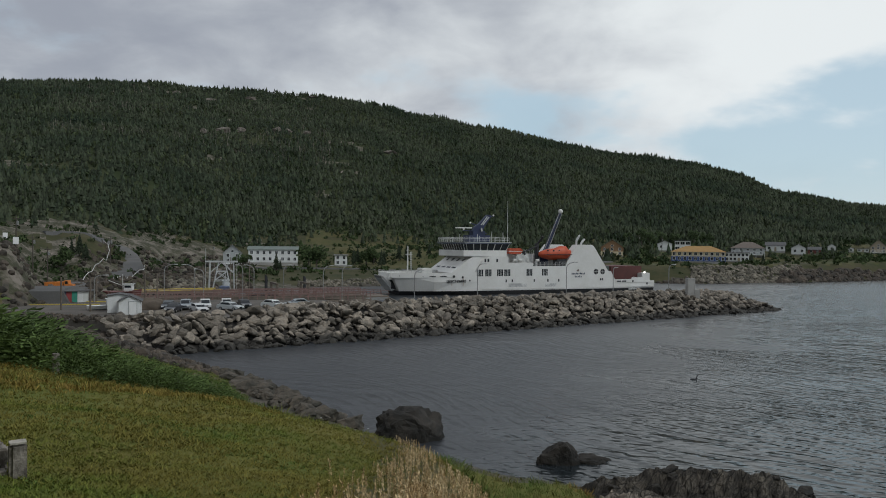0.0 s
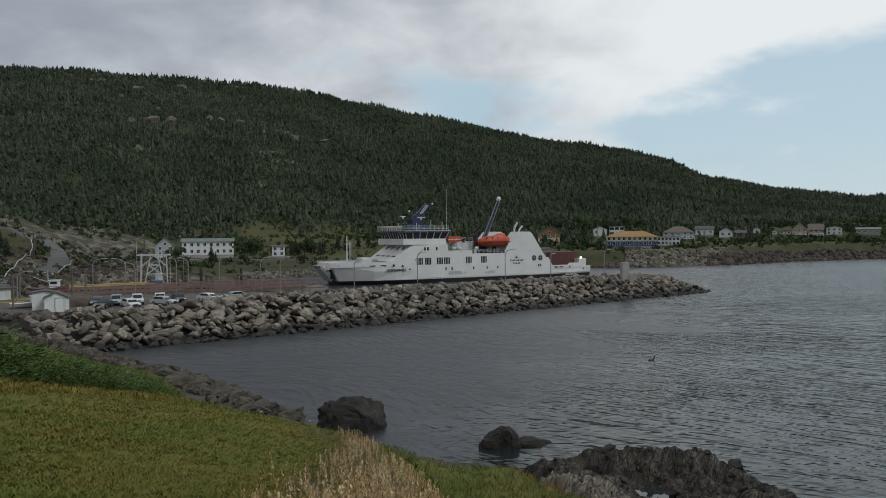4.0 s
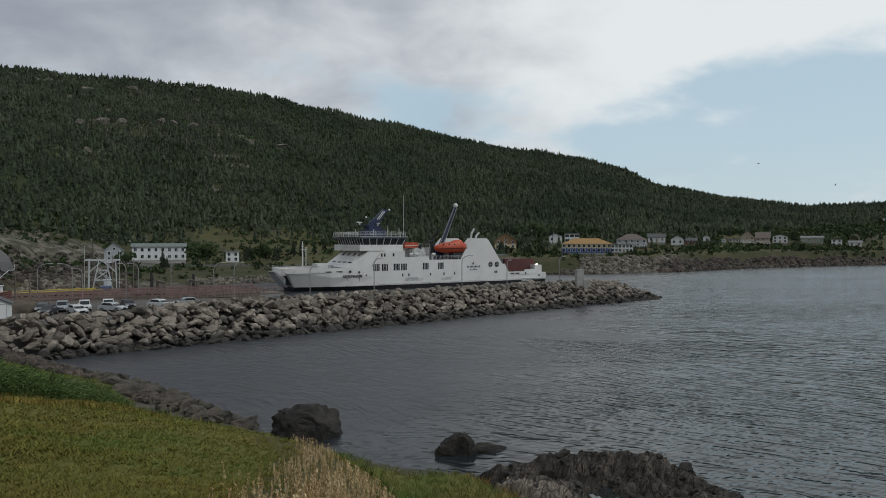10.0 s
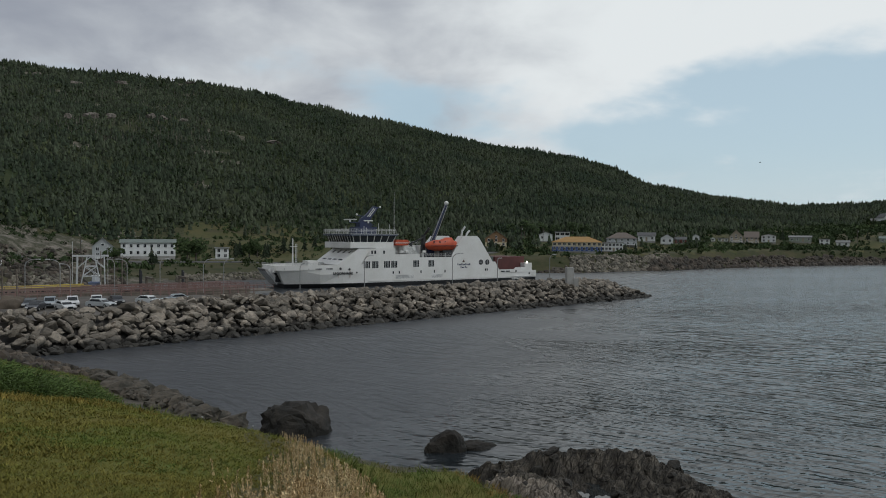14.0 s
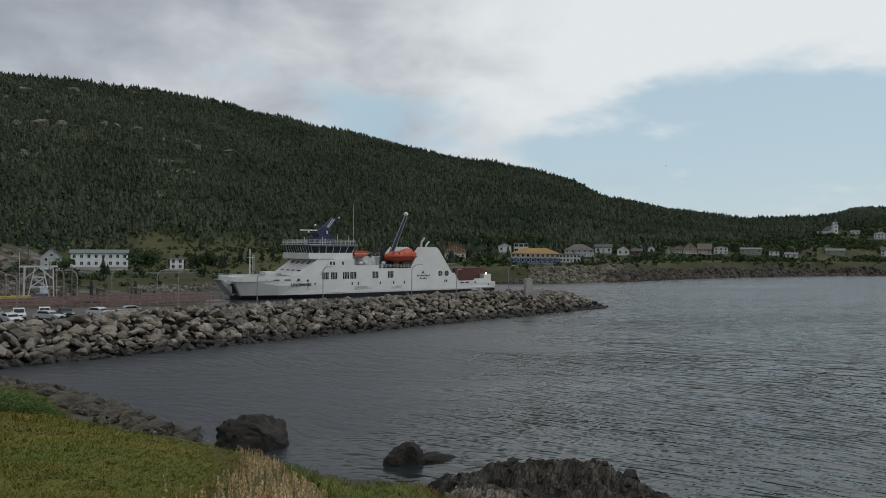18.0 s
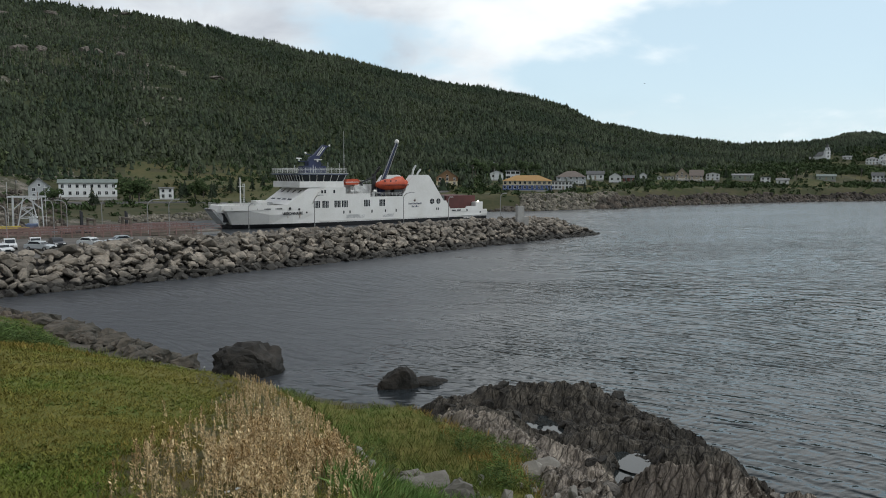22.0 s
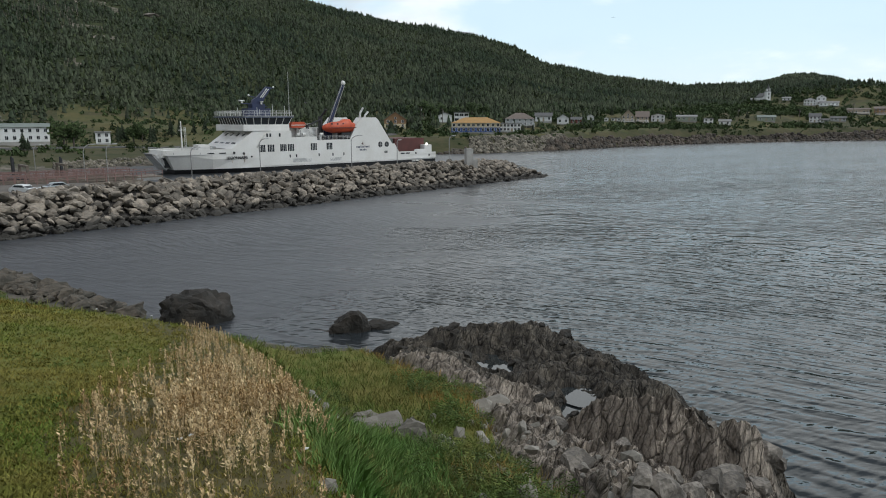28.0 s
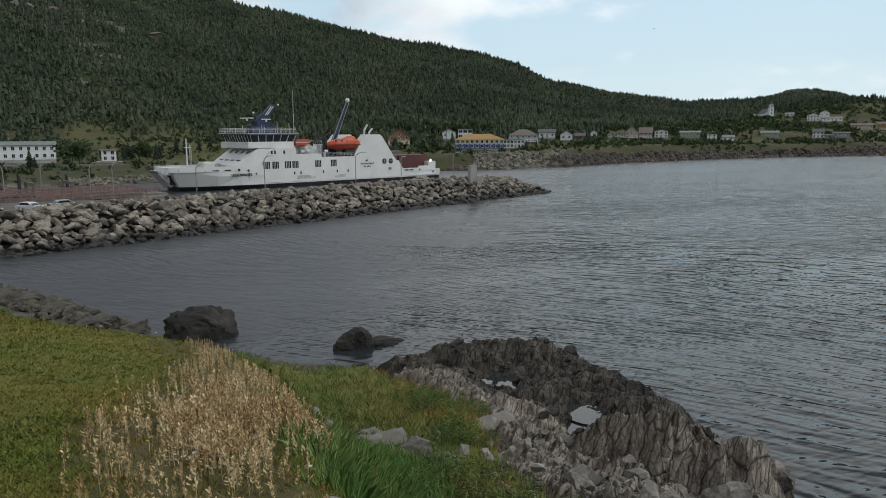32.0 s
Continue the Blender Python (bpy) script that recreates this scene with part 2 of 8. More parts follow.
def side_distance(x, y, line, closed):
    """Distance to a line of the plan: positive inside a closed one, or on the far side of an open one."""
    best, sign = np.full(x.shape, 1e9), np.zeros(x.shape)
    inside = np.zeros(x.shape, bool)
    n = len(line)
    for i in range(n if closed else n - 1):
        (ax, ay), (bx, by) = line[i], line[(i + 1) % n]
        dx, dy = bx - ax, by - ay
        t = np.clip(((x - ax) * dx + (y - ay) * dy) / (dx * dx + dy * dy), 0, 1)
        d = np.hypot(x - ax - t * dx, y - ay - t * dy)
        s = dx * (y - ay) - dy * (x - ax)
        take = d < best - 1e-9
        best, sign = np.where(take, d, best), np.where(take, np.sign(s), sign)
        if closed:
            with np.errstate(divide="ignore", invalid="ignore"):
                inside ^= ((ay > y) != (by > y)) & (x < (bx - ax) * (y - ay) / (by - ay) + ax)
    return np.where(inside, best, -best) if closed else best * sign


def rock_mask(x, y):
    """1 on the bare rock of the point, 0 on the grass."""
    edge = np.interp(y, [8, 13, 18, 23.5, 28, 33, 38], [7.4, 7.1, 6.9, 7.8, 6.8, 6.2, 6.0])
    return sstep(-0.7, 0.7, x + 1.2 * fbm(x * 0.45, y * 0.45, 52) - edge)


def rock_base(y, s):
    return np.interp(y, [8, 13, 16, 20, 24, 40], [6.5, 4.2, 3.0, 1.9, 0.7, 0.5]) + 0.14 * np.clip(s, 0, 30)


def near_land(x, y):
    s = side_distance(x, y, SHORE, True)
    e = side_distance(x, y, BROW, False)
    top = 11.4 - 0.195 * y - 0.16 * np.minimum(x, 0) - 0.02 * np.maximum(x, 0)
    top = np.maximum(top, 3.0)
    top = top - sstep(-0.12, 1.0, e / np.interp(y, [4, 8, 16], [1.7, 2.2, 4.2])) * (1.0 + 2.4 * sstep(-5, 2, x)) + 0.10 * fbm(x * 0.3, y * 0.3, 3)
    bank = np.where(s > 0, s * (0.30 - 0.16 * sstep(32, 42, y) * sstep(9, 5, s) * sstep(-0.37, -0.30, x / np.maximum(y, 1.0)) + 0.24 * sstep(27, 14, y) + 1.15 * sstep(19, 6, y)) + 0.25 * np.minimum(s, 2), s * 0.5)
    k = 0.8
    h = np.clip(0.5 + 0.5 * (top - bank) / k, 0, 1)
    z = top * (1 - h) + bank * h - k * h * (1 - h) + 0.12 * fbm(x * 0.5, y * 0.5, 9) * (s > 0)
    m = rock_mask(x, y) * sstep(44, 40, y)
    return z * (1 - m) + np.minimum(z, rock_base(y, s) - 2.4) * m


def far_parts(x, y):
    az, d = np.degrees(np.arctan2(x, y)), np.hypot(x, y)
    d0 = np.interp(az, *FAR_SHORE) + 5 * fbm(az * 0.35, az * 0 + 3, 21)
    return az, d, d0, d - d0


def far_land(x, y):
    az, d, d0, s = far_parts(x, y)
    zr = np.interp(az, *RIDGE)
    dr = 880 + 25 * fbm(az * 0.12, az * 0 + 9, 5)
    bench = np.interp(az, [-40, -28, -22, -12, 0, 12, 20, 30, 46], [3.6, 3.4, 4.0, 3.7, 4.2, 6.0, 6.0, 7, 7])
    mid = np.interp(az, [-40, -28, -20, 0, 10, 20, 46], [75, 70, 85, 75, 30, 20, 20])
    wide = np.interp(az, [-40, -10, 10, 46], [70, 60, 120, 140])
    foot = d0 + mid + wide
    rise = np.clip(s / np.interp(az, [-40, -26, -20, 0, 10, 46], [10, 15, 70, 60, 18, 14]), -3, 1)
    z = np.where(rise > 0, bench * (1 - (1 - rise) ** 1.5), rise * 3)
    z = z + np.interp(az, [-40, -22, -14, 0, 15, 46], [13, 10, 7, 7, 8, 9]) * sstep(0, 1, (s - mid) / wide)
    z = z + 8.0 * sstep(-31.0, -33.6, az) * sstep(112, 140, d) * sstep(260, 200, d)
    t = np.clip((d - foot) / (dr - foot), 0, 1.0)
    up = np.clip(zr - bench - 10, 5, None) * (0.35 * t + 0.65 * (t ** 1.25))
    z = z + up - np.clip(d - dr, 0, 900) * 0.06
    z = z + sstep(0, 60, s) * (2.2 * fbm(x / 45, y / 45, 31) + sstep(0.05, 0.4, t) * 5 * fbm(x / 110, y / 110, 37))
    z = z + sstep(-16, -19, az) * sstep(6, 25, s) * sstep(190, 150, s) * 2.3 * (0.4 - np.abs(fbm(x / 10, y / 8, 43, 5)) * 1.6)
    hill2 = 94 * np.exp(-((az - 40.5) / 5.2) ** 2) * np.exp(-((d - 1650) / 420) ** 2)
    hill2 += 78 * np.exp(-((az - 52) / 9) ** 2) * np.exp(-((d - 1750) / 420) ** 2)
    z = z + np.where(s > 100, hill2, 0)
    knoll = 17 * np.exp(-((az - 39.5) / 6.0) ** 2) * np.exp(-((d - 830) / 130) ** 2) + 14 * np.exp(-((az - 47) / 4.0) ** 2) * np.exp(-((d - 760) / 90) ** 2)
    return z + np.where(s > 40, knoll, 0)


def ground_z(x, y):
    x, y = np.asarray(x, float), np.asarray(y, float)
    return np.maximum(np.maximum(near_land(x, y), far_land(x, y)), -4.0)


def gz(x, y):
    return float(ground_z(np.array([x]), np.array([y]))[0])


def wood_edge(a):
    return np.interp(a, [-40, -30, -18, -12, -5, 1, 10, 20, 30, 40, 48], [165, 175, 150, 180, 182, 140, 165, 105, 200, 290, 300])


def build_ground():
    az = np.concatenate([np.arange(-180, -50, 3.0), np.arange(-50, 60, 0.37), np.arange(60, 180, 3.0)])
    r = np.concatenate([[0.001, 0.3], np.geomspace(1.2, 60, 120), np.geomspace(62, 1000, 150), np.geomspace(1040, 4800, 34)])
    A, Rr = np.meshgrid(np.radians(az), r, indexing="ij")
    X, Y = 0.37 + Rr * np.sin(A), Rr * np.cos(A) - 0.41
    Z = ground_z(X, Y)
    na, nr = X.shape
    verts = np.stack([X, Y, Z], -1).reshape(-1, 3)
    i, j = np.meshgrid(np.arange(na), np.arange(nr - 1), indexing="ij")
    i2 = (i + 1) % na
    faces = np.stack([i * nr + j, i * nr + j + 1, i2 * nr + j + 1, i2 * nr + j], -1).reshape(-1, 4)[:, ::-1]
    me = bpy.data.meshes.new("ground")
    me.vertices.add(len(verts)), me.loops.add(faces.size), me.polygons.add(len(faces))
    me.vertices.foreach_set("co", verts.ravel())
    me.loops.foreach_set("vertex_index", faces.ravel())
    me.polygons.foreach_set("loop_start", np.arange(0, faces.size, 4))
    cx, cy, cz = (verts[faces].mean(1)[:, k] for k in range(3))
    s, e = side_distance(cx, cy, SHORE, True), side_distance(cx, cy, BROW, False)
    a, d, d0, sf = far_parts(cx, cy)
    idx = np.zeros(len(faces), int)
    near = s > -12
    idx[near & (e > 0.3) & (e < 6) & (cx > -4)] = 1
    idx[near & (s < 2.6 + 1.2 * fbm(cx / 3, cy / 3, 2))] = 5
    idx[near & (s < 9) & (cx < -4) & (cy > 28)] = 1
    idx[near & (s < 4.0 + 1.5 * fbm(cx / 3, cy / 3, 2)) & (cx < -4) & (cy > 36) & (cx > -0.34 * cy)] = 5
    idx[near & (e > -1.3 + 0.8 * fbm(cx, cy, 33)) & (e < 1) & (cx > -2.4) & (cy < 17)] = 1
    idx[near & (s < 2.6 + 1.2 * fbm(cx / 3, cy / 3, 2))] = 5
    idx[near & (side_distance(cx, cy, WEEDS, True) + 0.35 * fbm(cx * 1.6, cy * 1.1, 27) > -0.05) & (cy < 17)] = 1
    far = ~near
    idx[far] = 2
    wood = sf > wood_edge(a) + 25 * fbm(cx / 40, cy / 40, 8)
    idx[far & wood] = 3
    bare = fbm(cx / 28, cy / 22, 14) + np.interp(a, [-40, -31, -29, -20, -16, -10], [0.45, 0.45, 0.40, 0.32, 0.08, -0.5])
    idx[far & ~wood & (bare > 0.22)] = 4
    idx[far & wood & (d > 420) & (fbm(cx / 45, cy / 24, 77) + np.interp(a, [-30, -12, 4], [0.10, 0.05, -0.4]) > 0.52)] = 4
    idx[far & (sf < 16) & (bare > -0.15) & (a < 3)] = 4
    idx[far & (sf < np.interp(a, [4, 8], [4.5, 1.5]))] = 5
    mead = far & ~wood & (((sf > 14) & (a > 6) & (fbm(cx / 22, cy / 16, 93) > 0.02)) | ((sf > 48) & (a > -13) & (a <= 6) & (fbm(cx / 14, cy / 12, 94) > -0.25)))
    idx[mead] = 6
    idx[near & (cx < -27) & (cy > 58)] = 1
    for m in (M_lawn, M_strawsoil, M_scrub, M_forest_floor, M_bedrock, M_shorerock, M_meadow):
        me.materials.append(m)
    me.polygons.foreach_set("material_index", idx)
    me.polygons.foreach_set("use_smooth", [True] * len(faces))
    me.update(), me.validate()
    return tagged(new("ground", me), "grassy headland, rocky shore and wooded hillside", "ground", kind="structure")


build_ground()


# ---- water ----
def water_material():
    m = bpy.data.materials.new("sea_water")
    m.use_nodes = True
    N, L = m.node_tree.nodes, m.node_tree.links
    b = N["Principled BSDF"]
    b.inputs["Roughness"].default_value, b.inputs["IOR"].default_value = 0.05, 1.34
    co = N.new("ShaderNodeTexCoord")

    def mth(op, p, q, r=None):
        n = N.new("ShaderNodeMath")
        n.operation = op
        for i, v in enumerate((p, q, r)):
            if v is None:
                continue
            if isinstance(v, float):
                n.inputs[i].default_value = v
            else:
                L.new(v, n.inputs[i])
        return n.outputs[0]

    def wave(off, across, along, turn, detail, dist):
        """Waves of that length, with crests of about that length, which run at turn degrees."""
        sh = N.new("ShaderNodeVectorMath")
        sh.operation = "ADD"
        L.new(bent, sh.inputs[0])
        sh.inputs[1].default_value = off
        mp = N.new("ShaderNodeMapping")
        mp.vector_type = "TEXTURE"
        mp.inputs["Rotation"].default_value[2] = radians(turn)
        mp.inputs["Scale"].default_value = (along, across, 1.0)
        L.new(sh.outputs[0], mp.inputs[0])
        n = N.new("ShaderNodeTexNoise")
        n.noise_dimensions = "2D"
        n.inputs["Detail"].default_value, n.inputs["Distortion"].default_value = detail, dist
        n.inputs["Scale"].default_value = 1.0
        L.new(mp.outputs[0], n.inputs[0])
        return n.outputs[0]

    # crests curve over some tens of metres
    slow = N.new("ShaderNodeTexNoise")
    slow.inputs["Scale"].default_value, slow.inputs["Detail"].default_value = 0.035, 0.0
    L.new(co.outputs["Object"], slow.inputs[0])
    push = N.new("ShaderNodeVectorMath")
    push.operation = "MULTIPLY_ADD"
    L.new(slow.outputs["Color"], push.inputs[0])
    push.inputs[1].default_value = (16.0, 16.0, 0.0)
    L.new(co.outputs["Object"], push.inputs[2])
    bent = push.outputs[0]
    # out in the bay the short ripples even out into gloss
    pos = N.new("ShaderNodeSeparateXYZ")
    L.new(N.new("ShaderNodeNewGeometry").outputs["Position"], pos.inputs[0])
    bay = mth("ADD", mth("MULTIPLY", pos.outputs[0], 0.45), mth("MULTIPLY", pos.outputs[1], 0.893))
    off_shore = N.new("ShaderNodeMapRange")
    L.new(bay, off_shore.inputs[0])
    off_shore.inputs[1].default_value, off_shore.inputs[2].default_value = 60.0, 240.0
    short = mth("SUBTRACT", 1.0, off_shore.outputs[0])

    def height(off):
        h = mth("MULTIPLY", wave(off, 1.8, 6.0, -24, 0, 0.2), mth("MULTIPLY_ADD", off_shore.outputs[0], 0.55, 0.34))
        h = mth("MULTIPLY_ADD", wave(off, 0.60, 2.6, -46, 0, 0.4), 0.50, h)
        h = mth("MULTIPLY_ADD", wave(off, 0.42, 1.3, 14, 0, 0.3), mth("MULTIPLY", short, 0.22), h)
        return mth("MULTIPLY_ADD", wave(off, 0.22, 0.45, -12, 1, 0.2), mth("MULTIPLY", short, 0.075), h)

    # patches of wind and calm
    p = N.new("ShaderNodeMapRange")
    L.new(wave((0, 0, 0), 16.0, 60.0, 8, 3, 0.4), p.inputs[0])
    p.inputs[1].default_value, p.inputs[2].default_value = 0.36, 0.62
    p.inputs[3].default_value, p.inputs[4].default_value = 0.55, 1.0
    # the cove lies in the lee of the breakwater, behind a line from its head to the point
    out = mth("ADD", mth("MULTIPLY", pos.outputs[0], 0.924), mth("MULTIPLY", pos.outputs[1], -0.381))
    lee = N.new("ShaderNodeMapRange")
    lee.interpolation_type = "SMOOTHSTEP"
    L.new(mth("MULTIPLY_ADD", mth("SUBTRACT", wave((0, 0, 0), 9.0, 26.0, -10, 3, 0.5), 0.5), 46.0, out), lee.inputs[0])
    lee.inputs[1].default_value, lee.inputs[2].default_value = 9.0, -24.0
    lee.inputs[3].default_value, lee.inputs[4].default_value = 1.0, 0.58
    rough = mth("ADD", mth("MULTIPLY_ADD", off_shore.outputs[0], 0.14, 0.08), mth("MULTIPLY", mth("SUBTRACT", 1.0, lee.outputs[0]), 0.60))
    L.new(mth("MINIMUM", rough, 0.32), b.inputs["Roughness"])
    # a paler base colour in the lee stands in for sky reflected there
    lee_sheen = N.new("ShaderNodeMix")
    lee_sheen.data_type = "RGBA"
    L.new(lee.outputs[0], lee_sheen.inputs[0])
    lee_sheen.inputs[6].default_value, lee_sheen.inputs[7].default_value = (0.074, 0.075, 0.084, 1), (0.010, 0.015, 0.017, 1)
    L.new(lee_sheen.outputs[2], b.inputs["Base Color"])
    # the slope of the ripples, over a fixed small step
    e = 0.04
    h0 = height((0, 0, 0))
    k = mth("MULTIPLY", mth("MULTIPLY", p.outputs[0], lee.outputs[0]), -WAVE / e)
    flat = N.new("ShaderNodeCombineXYZ")
    L.new(mth("MULTIPLY", mth("SUBTRACT", height((e, 0, 0)), h0), k), flat.inputs[0])
    L.new(mth("MULTIPLY", mth("SUBTRACT", height((0, e, 0)), h0), k), flat.inputs[1])
    flat.inputs[2].default_value = 1.0
    nm = N.new("ShaderNodeVectorMath")
    nm.operation = "NORMALIZE"
    L.new(flat.outputs[0], nm.inputs[0])
    L.new(nm.outputs[0], b.inputs["Normal"])
    return m


WAVE = 0.34


def build_water():
    bm = bmesh.new()
    bmesh.ops.create_grid(bm, x_segments=8, y_segments=8, size=4700)
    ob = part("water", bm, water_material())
    return tagged(ob, "dark grey-blue harbour water with wind ripples", "water", kind="structure")


water = build_water()

# ---- the breakwater ----
BW_A, BW_B = Vector((-37.0, 79.3)), Vector((64.2, 150.6))       # its foot along the cove
BW_U = (BW_B - BW_A).normalized()
BW_N = Vector((-BW_U.y, BW_U.x))                                # away from the cove
BW_L = (BW_B - BW_A).length


def bw_point(s, q, z):
    """s along the foot, q across from it, at the height z."""
    p = BW_A + BW_U * s + BW_N * q
    return Vector((p.x, p.y, z))


def bw_height(s, q):
    crest = 3.9 - 0.5 * float(sstep(88, 115, s))
    end = min(1.0, max(0.0, (BW_L - s) / 7.0))
    up = min(q / 6.6, 1.0, max(0.0, (15.0 - q) / 4.5))
    return crest * max(0.0, min(up, end))


def stone_mesh(k):
    """A quarried block: the hull of a few scattered corners."""
    r = random.Random(100 + k)
    bm = bmesh.new()
    n = 16 + k % 7
    for i in range(n):                         # corners spread over a squarish ball
        zz = 1 - 2 * (i + 0.5) / n
        a = i * 2.39996 + r.uniform(-0.5, 0.5)
        q = math.sqrt(1 - zz * zz)
        p = Vector((q * math.cos(a), q * math.sin(a), zz))
        p = p / (sum(abs(c) ** 4.0 for c in p) ** (1 / 4.0)) * 0.5
        bm.verts.new(p * r.uniform(0.80, 1.15))
    res = bmesh.ops.convex_hull(bm, input=bm.verts)
    bmesh.ops.delete(bm, geom=[v for v in bm.verts if not v.link_faces], context="VERTS")
    bmesh.ops.triangulate(bm, faces=bm.faces)
    me = bpy.data.meshes.new("stone")
    bm.to_mesh(me)
    bm.free()
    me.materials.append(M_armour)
    return me


STONES = [stone_mesh(k) for k in range(14)]


def stone_places():
    r = random.Random(5)
    out = []
    s = -2.0
    while s < BW_L + 1.5:
        q = -0.5
        while q < 13:
            size = (0.50 + 0.95 * r.random() ** 1.7) * float(np.interp(s, [0, 45, 80, 124], [1.06, 1.0, 0.9, 0.92]))
            ss, qq = s + r.uniform(-0.55, 0.55), q + r.uniform(-0.4, 0.4)
            z = bw_height(ss, max(qq, 0)) + r.uniform(-0.30, 0.22)
            if ss < BW_L + 1 and not (s < 18 and q > 7):
                out.append((ss, qq, z, size, r.random(), r.random(), r.random()))
            q += 0.76
        s += 0.84
    return out


def stone_pose(ss, qq, z, size, a, b, c):
    p = bw_point(ss, qq, z)
    return Matrix.LocRotScale(p, Euler(((a - 0.5) * 1.5, (b - 0.5) * 1.5, c * 6.28)), (size * (1.05 + 0.75 * a), size * (0.85 + 0.45 * b), size * (0.48 + 0.34 * c)))

# ---- the ferry ----
M_white = mat("ship_white", (0.70, 0.69, 0.665), 0.45, (0.61, 0.595, 0.56), 0.25, 3, 0.05, amount=0.5)
M_boot = mat("boot_topping", (0.018, 0.018, 0.02), 0.5, scale=0.5, fine=6, bump=0.05)
M_dark = mat("dark_glass", (0.02, 0.025, 0.03), 0.12, scale=1, fine=5, bump=0.0)
M_black = mat("black_fittings", (0.025, 0.025, 0.028), 0.6, scale=1, fine=8)
M_blue = mat("mast_blue", (0.016, 0.026, 0.075), 0.5, scale=0.6, fine=6, bump=0.05)
M_orange = mat("lifeboat_orange", (0.55, 0.085, 0.025), 0.5, (0.40, 0.06, 0.025), 0.8, 6, 0.05)
M_steel = mat("grey_steel", (0.33, 0.34, 0.34), 0.5, (0.24, 0.22, 0.2), 1.5, 12, 0.1, metal=0.4)
M_deck = mat("deck_green_grey", (0.10, 0.12, 0.11), 0.8, scale=0.5, fine=6)
M_roofedge = mat("roof_edge", (0.085, 0.105, 0.15), 0.5, scale=0.6, fine=6, bump=0.05)
M_redbox = mat("red_brown_steel", (0.105, 0.030, 0.026), 0.7, (0.075, 0.024, 0.02), 0.5, 6, 0.15)
M_rust = mat("rust_streak", (0.42, 0.33, 0.26), 0.8, (0.6, 0.55, 0.5), 1.5, 8, 0.1)
M_pipegrey = mat("painted_rail", (0.62, 0.62, 0.60), 0.5, scale=1, fine=8, bump=0.05)

FERRY_HEAD = 26.44


def windows(parent, name, places, w, h, y, material, depth=0.06, bars=0, trim=None):
    """Panes on a side wall that faces -y: (x, z) of each centre."""
    for x, z in places:
        p = part(name, boxed(x - w / 2, x + w / 2, y - depth / 2, y + depth, z - h / 2, z + h / 2, 0.015), material, parent)
        for k in range(bars):
            cx = x - w / 2 + w * (k + 1) / (bars + 1)
            part("mullion", boxed(cx - 0.05, cx + 0.05, y - depth / 2 - 0.03, y, z - h / 2, z + h / 2), trim, p)


def railing(parent, pts, h=1.05, step=1.6, material=None, r=0.035):
    """Posts and three rails along a line of (x, y, z) points."""
    material = material or M_pipegrey
    bm = bmesh.new()
    for a, b in zip(pts, pts[1:]):
        a, b = Vector(a), Vector(b)
        n = max(1, round((b - a).length / step))
        for k in range(n + 1):
            p = a.lerp(b, k / n)
            rod(bm, p, p + Vector((0, 0, h)), r, seg=5)
        for q in (0.4, 0.72, 1.0):
            rod(bm, a + Vector((0, 0, h * q)), b + Vector((0, 0, h * q)), r * 0.85, seg=5)
    return part("railing", bm, material, parent)


def text_mesh(body, size, extrude=0.01):
    cu = bpy.data.curves.new("lettering", "FONT")
    cu.offset = size * 0.034
    cu.body, cu.size, cu.extrude, cu.align_x, cu.align_y = body, size, extrude, "CENTER", "CENTER"
    ob = new("lettering", cu)
    bpy.context.view_layer.update()
    dg = bpy.context.evaluated_depsgraph_get()
    me = bpy.data.meshes.new_from_object(ob.evaluated_get(dg))
    bpy.data.objects.remove(ob)
    return me


